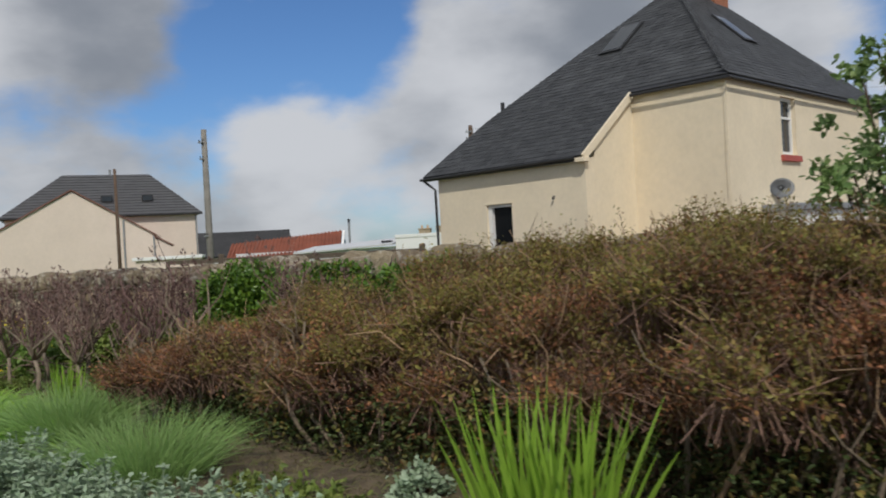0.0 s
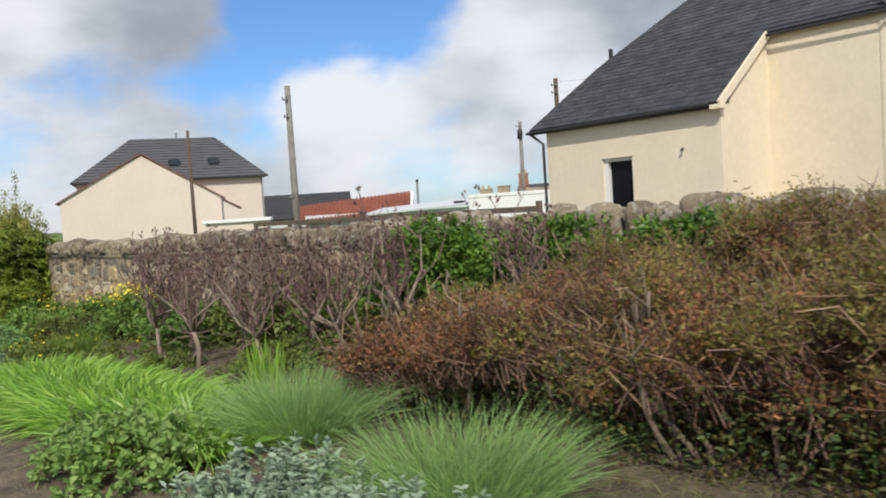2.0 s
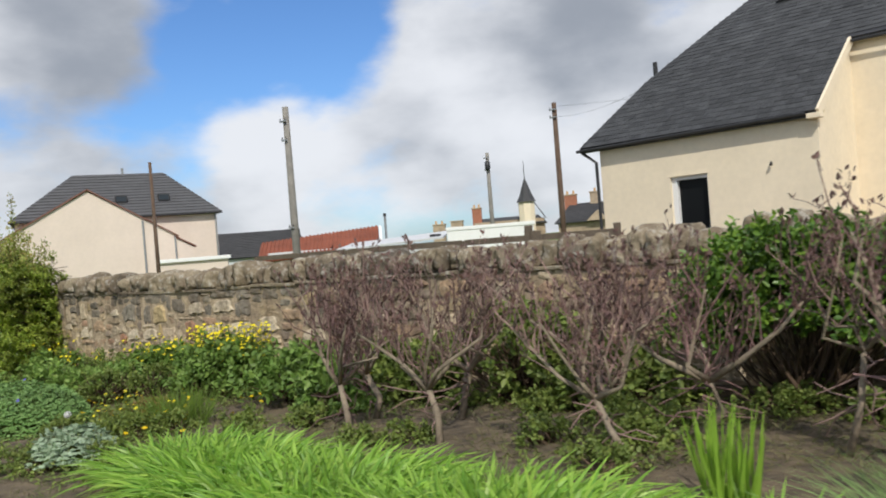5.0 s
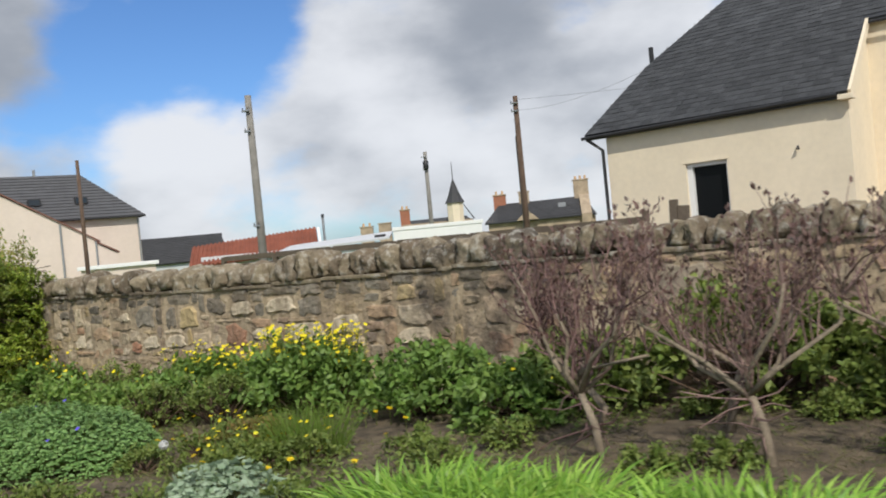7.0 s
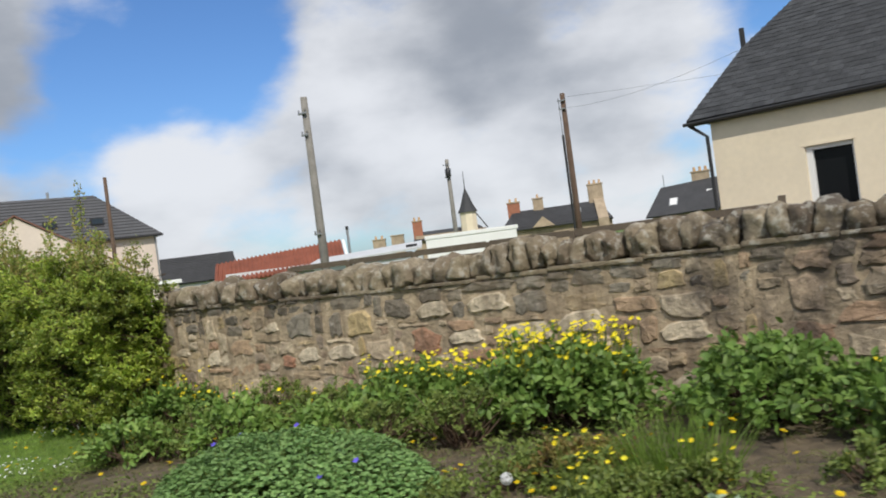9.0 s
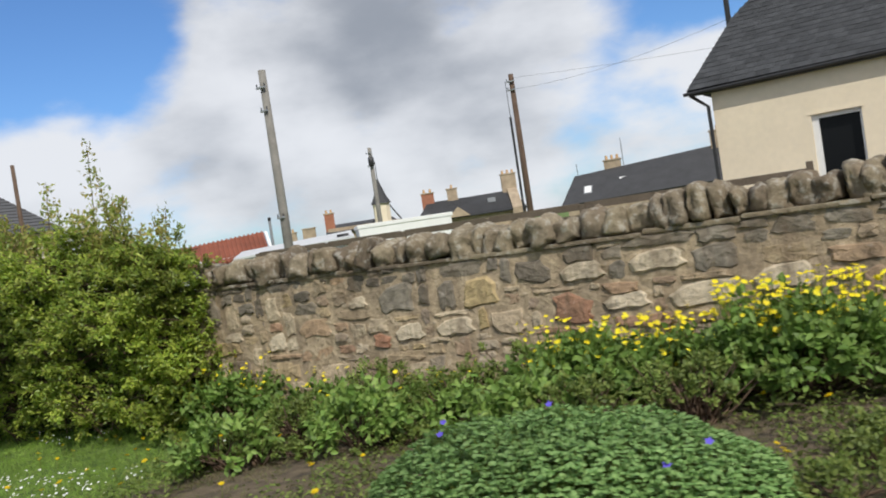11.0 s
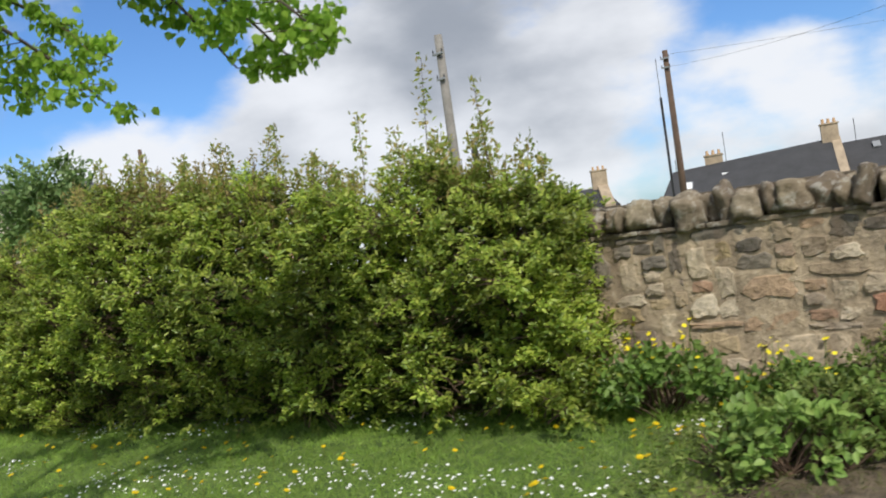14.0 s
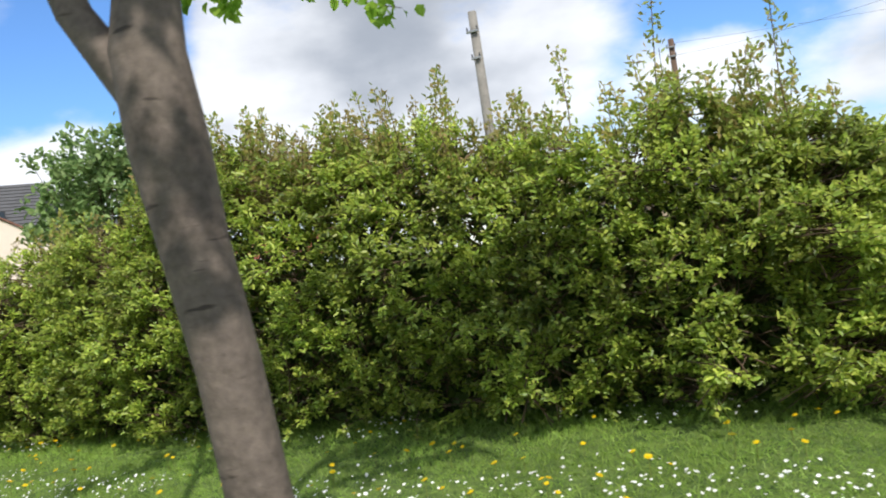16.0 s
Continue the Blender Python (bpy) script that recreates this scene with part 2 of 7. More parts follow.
def slab(pts, thick, bm=None):
    """A sheet of some thickness over a flat polygon, grown downwards along its normal."""
    bm = bm or bmesh.new()
    pts = [Vector(p) for p in pts]
    nrm = (pts[1] - pts[0]).cross(pts[2] - pts[0]).normalized()
    if nrm.z < 0:
        nrm = -nrm
    hi, lo = [bm.verts.new(p) for p in pts], [bm.verts.new(p - nrm * thick) for p in pts]
    bm.faces.new(hi), bm.faces.new(lo)
    for i in range(len(pts)):
        j = (i + 1) % len(pts)
        bm.faces.new((hi[i], hi[j], lo[j], lo[i]))
    bmesh.ops.recalc_face_normals(bm, faces=bm.faces)
    return bm


def tube(path, radii, sides=8, bm=None, cap=True):
    """A tapered tube along a path."""
    bm = bm or bmesh.new()
    path = [Vector(p) for p in path]
    if isinstance(radii, (int, float)):
        radii = [radii] * len(path)
    rings, up = [], Vector((0.31, 0.17, 0.93))
    for i, p in enumerate(path):
        d = (path[min(i + 1, len(path) - 1)] - path[max(i - 1, 0)]).normalized()
        side = d.cross(up)
        if side.length < 0.05:
            side = d.cross(Vector((1, 0, 0)))
        side.normalize()
        oth = d.cross(side)
        rings.append([bm.verts.new(p + radii[i] * (math.cos(a) * side + math.sin(a) * oth)) for a in [2 * math.pi * k / sides for k in range(sides)]])
    for r, s in zip(rings, rings[1:]):
        for k in range(sides):
            bm.faces.new((r[k], r[(k + 1) % sides], s[(k + 1) % sides], s[k]))
    if cap:
        bm.faces.new(rings[0][::-1]), bm.faces.new(rings[-1])
    return bm


class Soup:
    """Many small faces gathered into one mesh."""

    def __init__(self):
        self.v, self.f3, self.f4, self.n = [], [], [], 0

    def leaves(self, pos, way, length, width, fold=0.25):
        """Pointed leaves, folded along the rib: two triangles each."""
        pos, way = np.asarray(pos, float), np.asarray(way, float)
        k = len(pos)
        way = way / (np.linalg.norm(way, axis=1, keepdims=True) + 1e-9)
        rnd = np.random.normal(size=(k, 3))
        rnd[:, 2] *= 0.5
        side = np.cross(way, rnd)
        side[:] = np.where((np.cross(way, side)[:, 2:3] > 0), side, -side)
        side /= np.linalg.norm(side, axis=1, keepdims=True) + 1e-9
        nor = np.cross(way, side)
        L, W = np.broadcast_to(length, k)[:, None], np.broadcast_to(width, k)[:, None]
        mid = pos + way * L * 0.45 + nor * W * fold
        verts = np.stack([pos, mid + side * W * 0.5, pos + way * L, mid - side * W * 0.5], 1).reshape(-1, 3)
        i = self.n + 4 * np.arange(k)[:, None]
        self.f3 += [np.hstack([i, i + 1, i + 2]), np.hstack([i, i + 2, i + 3])]
        self.v.append(verts)
        self.n += len(verts)

    def broad(self, pos, way, up, length, width, cup=0.12):
        """Broad leaves that face up, two bent quads each."""
        pos, way, up = [np.asarray(q, float) for q in (pos, way, up)]
        k = len(pos)
        way = way / (np.linalg.norm(way, axis=1, keepdims=True) + 1e-9)
        side = np.cross(way, up)
        side /= np.linalg.norm(side, axis=1, keepdims=True) + 1e-9
        nor = np.cross(side, way)
        L, W = np.broadcast_to(length, k)[:, None], np.broadcast_to(width, k)[:, None]
        rows = [pos]
        for u, w in ((0.28, 0.5), (0.68, 0.40)):
            rows.append(pos + way * L * u + side * W * w + nor * W * cup)
        rows.append(pos + way * L - nor * L * cup * 0.8)
        for u, w in ((0.68, 0.40), (0.28, 0.5)):
            rows.append(pos + way * L * u - side * W * w + nor * W * cup)
        verts = np.stack(rows, 1).reshape(-1, 3)
        i = self.n + 6 * np.arange(k)[:, None]
        self.f4 += [np.hstack([i, i + 1, i + 2, i + 3]), np.hstack([i, i + 3, i + 4, i + 5])]
        self.v.append(verts)
        self.n += len(verts)

    def blooms(self, pos, up, radius, petals=7):
        """Open flower heads: a ring of petals round a dipped middle."""
        pos, up = np.asarray(pos, float), np.asarray(up, float)
        k = len(pos)
        up = up / (np.linalg.norm(up, axis=1, keepdims=True) + 1e-9)
        a = np.cross(up, np.random.normal(size=(k, 3)))
        a /= np.linalg.norm(a, axis=1, keepdims=True) + 1e-9
        b = np.cross(up, a)
        R = np.broadcast_to(radius, k)[:, None]
        rows = [pos]
        for j in range(2 * petals):
            an = math.pi * j / petals
            rr = R * (1.0 if j % 2 else 0.62)
            rows.append(pos + rr * (math.cos(an) * a + math.sin(an) * b) + up * R * (0.30 if j % 2 else 0.12))
        verts = np.stack(rows, 1).reshape(-1, 3)
        m = 2 * petals + 1
        i = self.n + m * np.arange(k)[:, None]
        for j in range(2 * petals):
            self.f3.append(np.hstack([i, i + 1 + j, i + 1 + (j + 1) % (2 * petals)]))
        self.v.append(verts)
        self.n += len(verts)

    def blades(self, pos, way, length, width, droop=0.4, segs=4):
        """Grass blades that bend over under their weight."""
        pos, way = np.asarray(pos, float), np.asarray(way, float)
        k = len(pos)
        way = way / (np.linalg.norm(way, axis=1, keepdims=True) + 1e-9)
        L, W = np.broadcast_to(length, k)[:, None], np.broadcast_to(width, k)[:, None]
        D = np.broadcast_to(droop, k)[:, None]
        side = np.cross(way, np.random.normal(size=(k, 3)) * (1, 1, 0.2))
        side /= np.linalg.norm(side, axis=1, keepdims=True) + 1e-9
        out = way * (1, 1, 0)
        rows = []
        for s in range(segs + 1):
            u = s / segs
            c = pos + way * L * u + out * L * D * u * u - np.array((0, 0, 1.0)) * L * D * 0.55 * u ** 2.5
            w = W * (0.55 + 0.9 * u - 1.4 * u * u) if s < segs else W * 0.03
            rows += [c - side * w * 0.5, c + side * w * 0.5]
        verts = np.stack(rows, 1).reshape(-1, 3)
        m = 2 * (segs + 1)
        i = self.n + m * np.arange(k)[:, None]
        for s in range(segs):
            self.f4.append(np.hstack([i + 2 * s, i + 2 * s + 1, i + 2 * s + 3, i + 2 * s + 2]))
        self.v.append(verts)
        self.n += len(verts)

    def sticks(self, a, b, ra, rb, bow=0.0):
        """Thin three-sided twigs from a to b, with a bend in the middle."""
        a, b = np.asarray(a, float), np.asarray(b, float)
        k = len(a)
        d = b - a
        ln = np.linalg.norm(d, axis=1, keepdims=True)
        d = d / (ln + 1e-9)
        s = np.cross(d, np.random.normal(size=(k, 3)))
        s /= np.linalg.norm(s, axis=1, keepdims=True) + 1e-9
        o = np.cross(d, s)
        ra, rb = np.broadcast_to(ra, k)[:, None], np.broadcast_to(rb, k)[:, None]
        mid = (a + b) / 2 + s * ln * bow
        rows = []
        for c, r in ((a, ra), (mid, (ra + rb) / 2), (b, rb)):
            for q in range(3):
                an = q * 2.0944
                rows.append(c + r * (math.cos(an) * s + math.sin(an) * o))
        verts = np.stack(rows, 1).reshape(-1, 3)
        i = self.n + 9 * np.arange(k)[:, None]
        for j in (0, 3):
            for q in range(3):
                p = (q + 1) % 3
                self.f4.append(np.hstack([i + j + q, i + j + p, i + j + 3 + p, i + j + 3 + q]))
        self.v.append(verts)
        self.n += len(verts)

    def mesh(self, name):
        me = bpy.data.meshes.new(name)
        v = np.concatenate(self.v) if self.v else np.zeros((0, 3))
        me.vertices.add(len(v))
        me.vertices.foreach_set("co", v.astype(np.float32).ravel())
        f3 = np.concatenate(self.f3) if self.f3 else np.zeros((0, 3), int)
        f4 = np.concatenate(self.f4) if self.f4 else np.zeros((0, 4), int)
        me.loops.add(f3.size + f4.size)
        me.loops.foreach_set("vertex_index", np.concatenate([f3.ravel(), f4.ravel()]).astype(np.int32))
        me.polygons.add(len(f3) + len(f4))
        starts = np.concatenate([3 * np.arange(len(f3)), f3.size + 4 * np.arange(len(f4))])
        me.polygons.foreach_set("loop_start", starts.astype(np.int32))
        me.update(calc_edges=True)
        me.validate()
        return me


# ---- ground ----
BED_X = (-60, -26, -20, -16, -11, -7, -4, 0, 6, 60)
BED_Z = (-0.30, -0.25, -0.17, -0.08, 0.14, 0.36, 0.42, 0.45, 0.48, 0.50)
PATH_Z = (-0.30, -0.25, -0.20, -0.14, -0.06, 0.02, 0.06, 0.12, 0.14, 0.14)


def ground_z(x, y):
    bed, path = np.interp(x, BED_X, BED_Z), np.interp(x, BED_X, PATH_Z)
    k = np.clip((np.asarray(y) - 0.2) / 0.7, 0, 1)
    k = k * k * (3 - 2 * k)
    far = np.clip((np.asarray(y) - 6.0) / 4.0, 0, 1)
    z = path + (bed - path) * k
    return z + (-0.1 - z) * far


def ground_sheet():
    xs = np.concatenate([[-2500, -400, -120, -60], np.arange(-34, 8.01, 0.25), [20, 60, 400, 2500]])
    ys = np.concatenate([[-2500, -400, -60, -12, -5], np.arange(-2, 6.01, 0.2), [8, 10, 14, 30, 100, 500, 2500]])
    bm = bmesh.new()
    grid = []
    for y in ys:
        row = []
        for x in xs:
            z = float(ground_z(x, y))
            if -34 <= x <= 8 and -2 <= y <= 6:
                z += 0.025 * noise.noise((x * 2.1, y * 2.1, 3.0)) + 0.012 * noise.noise((x * 7, y * 7, 1.0))
            row.append(bm.verts.new((x, y, z)))
        grid.append(row)
    for r, s in zip(grid, grid[1:]):
        for i in range(len(xs) - 1):
            bm.faces.new((r[i], r[i + 1], s[i + 1], s[i]))
    return bm


# soil under the bed, worn turf under the lawn
m_, n_, l_, p_ = nodes_of("garden_ground")
tc_ = n_.new("ShaderNodeTexCoord")
na, nb, nc = [n_.new("ShaderNodeTexNoise") for _ in range(3)]
for q_, s_ in ((na, 0.9), (nb, 9.0), (nc, 60.0)):
    q_.inputs["Scale"].default_value, q_.inputs["Detail"].default_value = s_, 6
    l_.new(tc_.outputs["Object"], q_.inputs["Vector"])
sx_ = n_.new("ShaderNodeSeparateXYZ")
l_.new(tc_.outputs["Object"], sx_.inputs[0])
edge_ = n_.new("ShaderNodeMath")
edge_.operation = "MULTIPLY_ADD"
edge_.inputs[1].default_value = 1.6
l_.new(na.outputs["Fac"], edge_.inputs[0])
l_.new(sx_.outputs[0], edge_.inputs[2])
lawn_ = n_.new("ShaderNodeMapRange")
lawn_.inputs["From Min"].default_value, lawn_.inputs["From Max"].default_value = -14.9, -15.6
l_.new(edge_.outputs[0], lawn_.inputs["Value"])
near_ = n_.new("ShaderNodeMapRange")
near_.inputs["From Min"].default_value, near_.inputs["From Max"].default_value = 0.7, 0.5
l_.new(sx_.outputs[1], near_.inputs["Value"])
beyond_ = n_.new("ShaderNodeMapRange")
beyond_.inputs["From Min"].default_value, beyond_.inputs["From Max"].default_value = 120.0, 160.0
l_.new(sx_.outputs[1], beyond_.inputs["Value"])
any_, all_ = n_.new("ShaderNodeMath"), n_.new("ShaderNodeMath")
any_.operation = all_.operation = "MAXIMUM"
l_.new(near_.outputs[0], any_.inputs[0])
l_.new(beyond_.outputs[0], any_.inputs[1])
l_.new(any_.outputs[0], all_.inputs[0])
l_.new(lawn_.outputs[0], all_.inputs[1])
soilc = n_.new("ShaderNodeValToRGB")
soilc.color_ramp.elements[0].color, soilc.color_ramp.elements[1].color = (0.06, 0.046, 0.031, 1), (0.20, 0.152, 0.095, 1)
soilc.color_ramp.elements[0].position, soilc.color_ramp.elements[1].position = 0.3, 0.7
l_.new(nb.outputs["Fac"], soilc.inputs[0])
turf = n_.new("ShaderNodeValToRGB")
turf.color_ramp.elements[0].color, turf.color_ramp.elements[1].color = (0.06, 0.11, 0.02, 1), (0.15, 0.22, 0.04, 1)
turf.color_ramp.elements[0].position, turf.color_ramp.elements[1].position = 0.3, 0.7
l_.new(nb.outputs["Fac"], turf.inputs[0])
mixg = n_.new("ShaderNodeMix")
mixg.data_type = "RGBA"
l_.new(all_.outputs[0], mixg.inputs["Factor"])
l_.new(soilc.outputs[0], mixg.inputs["A"])
l_.new(turf.outputs[0], mixg.inputs["B"])
l_.new(mixg.outputs["Result"], p_.inputs["Base Color"])
p_.inputs["Roughness"].default_value = 0.95
bump_ = n_.new("ShaderNodeBump")
bump_.inputs["Strength"].default_value, bump_.inputs["Distance"].default_value = 0.9, 0.03
l_.new(nc.outputs["Fac"], bump_.inputs["Height"])
l_.new(bump_.outputs[0], p_.inputs["Normal"])
GROUND = m_
ground = part("ground", ground_sheet(), GROUND, smooth=True)
tagged(ground, "brown soil bed passing into daisy-strewn lawn", "ground", kind="structure")


# ---- the cream house ----
def opening_wall(u0, u1, z0, z1, t, hole, bm):
    """A wall along x, its face at y = 0 and its back at y = t, with one opening."""
    a, b, c, d = hole
    for q in ((u0, a, z0, z1), (b, u1, z0, z1), (a, b, z0, c), (a, b, d, z1)):
        if q[1] - q[0] > 0.001 and q[3] - q[2] > 0.001:
            box(q[0], q[1], 0, t, q[2], q[3], bm=bm)


EAVE = 3.20
RISE = (4.68 - EAVE) / 1.90


def cream_house():
    h = thing("house", pose(-9.15, 14.81, 0, 0, 0, -4.4), "cream rendered house with a steep grey slate roof", "house")
    bm = bmesh.new()
    opening_wall(-4.55, 0.0, -0.4, 3.17, 0.35, (-2.93, -2.13, 0.25, 2.34), bm)
    part("front_wall", bm, RENDER, h)
    part("side_wall", prism([(0.352, -0.4), (1.9, -0.4), (1.9, 4.60), (0.352, 3.40)], "x", -0.35, 0.0), RENDER, h)
    part("main_wall", box(-0.2, 2.28, 1.902, 2.2, -0.4, 4.62), RENDER, h)
    # flank with the sash window, along y
    for a, b, c, d in ((2.202, 4.498, -0.4, 4.62), (5.302, 11.0, -0.4, 4.62), (4.5, 5.3, -0.4, 3.12), (4.5, 5.3, 4.46, 4.62)):
        part("flank_wall", box(1.98, 2.28, a, b, c, d), RENDER, h)
    part("left_wall", box(-4.55, -4.2, 0.352, 11.0, -0.4, 3.12), RENDER, h)
    part("back_wall", box(-4.198, 1.978, 10.7, 11.0, -0.4, 3.12), RENDER, h)
    part("corner_quoin", box(2.22, 2.30, 1.882, 1.90, 0.0, 4.60, 0.006), RENDER, h)
    # roof
    C1, C2, A1, A2 = Vector((-4.95, -0.16, EAVE)), Vector((2.42, 1.74, 4.68)), Vector((-1.3, 6.4, EAVE + 6.56 * RISE)), Vector((-1.3, 8.4, EAVE + 6.56 * RISE))
    E1, B1, B2 = Vector((0.04, -0.16, EAVE)), Vector((2.42, 11.3, 4.68)), Vector((-4.95, 11.3, EAVE))
    J = Vector((0.04, 1.74, 4.68))
    H1, H2 = Vector((-4.33, 1.75, EAVE + 1.91 * RISE)), Vector((-3.25, 3.5, EAVE + 3.66 * RISE))
    roof = part("roof", slab([C1, E1, J, C2, A1, H2, H1], 0.10), SLATE_FLAT, h, "grey slate roof")
    part("roof_side", slab([C2, B1, A2, A1], 0.10), SLATE_FLAT, h)
    G1, G2 = Vector((-4.33, 9.6, EAVE + 1.91 * RISE)), Vector((-3.25, 9.1, EAVE + 3.66 * RISE))
    bm = slab([B2, C1, H1, G1], 0.10)
    slab([G1, H1, H2, G2], 0.10, bm), slab([G2, H2, A1, A2], 0.10, bm)
    part("roof_left", bm, SLATE_FLAT, h)
    part("roof_back", slab([B1, B2, A2], 0.10), SLATE_FLAT, h)
    part("verge", slab([E1 + Vector((0.0, -0.02, 0.01)), E1 + Vector((0.05, -0.02, 0.01)), J + Vector((0.05, 0, 0.01)), J + Vector((0.0, 0, 0.01))], 0.16), RENDER, h, "cream verge")
    part("kneeler", box(-0.12, 0.12, -0.20, 0.02, 3.06, 3.15, 0.01), RENDER, h)
    part("fascia", box(-4.9, -0.122, -0.14, -0.02, 3.09, 3.125), DARK_METAL, h)
    part("gutter", tube([(-5.0, -0.20, 3.13), (-0.13, -0.20, 3.16)], 0.035, 8), DARK_METAL, h, "black gutter")
    part("main_gutter", tube([(0.1, 1.70, 4.60), (2.45, 1.70, 4.60), (2.45, 11.2, 4.60)], 0.035, 8), DARK_METAL, h)
    part("downpipe", tube([(-4.9, -0.18, 3.11), (-4.62, -0.05, 2.85), (-4.6, -0.05, -0.1)], 0.035, 8), DARK_METAL, h)
    part("vent_pipe", tube([(-4.55, 2.6, 3.9), (-4.55, 2.6, 5.27)], 0.055, 10), DARK_METAL, h)
    chim = part("chimney", box(-1.5, -0.95, 8.0, 8.8, 7.0, 8.85, 0.02), BRICK_RED, h)
    # lean-to doorway
    door = part("door", box(-2.82, -2.17, 0.16, 0.20, 0.26, 2.27), DARK_PANE, h, "dark glazed door")
    bm = bmesh.new()
    for q in ((-2.93, -2.82, 0.25, 2.34), (-2.17, -2.13, 0.25, 2.34), (-2.82, -2.17, 2.27, 2.34)):
        box(q[0], q[1], 0.06, 0.22, q[2], q[3], 0.008, bm=bm)
    part("door_frame", bm, WHITE, door, "white frame")
    part("lintel_band", box(-2.97, -2.09, -0.012, -0.002, 2.345, 2.39), RENDER, h)
    lampb = part("wall_lamp", tube([(-0.85, -0.005, 2.38), (-0.85, -0.05, 2.40), (-0.85, -0.075, 2.34)], [0.012, 0.012, 0.035], 8), DARK_METAL, h, "small dark outdoor lamp")
    # upper sash window in the flank
    win = part("window", box(2.10, 2.13, 4.56, 5.24, 3.18, 4.40), GLASS, h)
    bm = bmesh.new()
    for q in ((4.5, 4.57, 3.12, 4.46), (5.23, 5.3, 3.12, 4.46), (4.57, 5.23, 3.12, 3.20), (4.57, 5.23, 4.39, 4.46), (4.57, 5.23, 3.96, 4.02)):
        box(2.08, 2.18, q[0], q[1], q[2], q[3], 0.006, bm=bm)
    part("window_frame", bm, WHITE, win, "white sash frame")
    part("window_sill", box(2.25, 2.36, 4.4, 5.4, 2.96, 3.10, 0.008), RED_PAINT, win, "red painted sill")
    # bay with a flat roof
    bay = part("bay", box(2.282, 2.95, 3.4, 7.6, -0.4, 1.80, 0.01), WHITE, h, "white bay with flat lead roof")
    part("bay_roof", box(2.282, 3.05, 3.25, 7.75, 1.802, 1.95, 0.015), GREY_METAL, bay)
    # skylights

    def on_front(x, y):
        return Vector((x, y, EAVE + (y + 0.16) * RISE))
    nf = Vector((0, -0.63, 0.777))
    for i, (x0, x1, y0, y1) in enumerate(((-2.0, -1.32, 3.62, 4.75),)):
        q = [on_front(x0, y0) + nf * 0.07, on_front(x1, y0) + nf * 0.07, on_front(x1, y1) + nf * 0.07, on_front(x0, y1) + nf * 0.07]
        fr = part("skylight", slab(q, 0.09), DARK_METAL, h, "roof skylight")
        g = [on_front(x0 + 0.06, y0 + 0.06) + nf * 0.078, on_front(x1 - 0.06, y0 + 0.06) + nf * 0.078, on_front(x1 - 0.06, y1 - 0.06) + nf * 0.078, on_front(x0 + 0.06, y1 - 0.06) + nf * 0.078]
        part("pane", slab(g, 0.006), GLASS, fr)
    # one more in the flank slope
    e_ = (B1 - C2).normalized()
    nside = (B1 - C2).cross(A1 - C2).normalized()
    if nside.z < 0:
        nside = -nside
    upv = nside.cross(e_)
    if upv.z < 0:
        upv = -upv
    c0 = C2 + e_ * 4.1 + upv * 2.2
    fr = part("skylight", slab([c0 + e_ * a + upv * b + nside * 0.07 for a, b in ((0, 0), (0.7, 0), (0.7, 1.2), (0, 1.2))], 0.09), DARK_METAL, h, "roof skylight")
    part("pane", slab([c0 + e_ * a + upv * b + nside * 0.078 for a, b in ((0.06, 0.06), (0.64, 0.06), (0.64, 1.14), (0.06, 1.14))], 0.006), GLASS, fr)
    return h, (C1, E1, J, C2, A1, A2, B1, B2)


HOUSE, ROOF_PTS = cream_house()


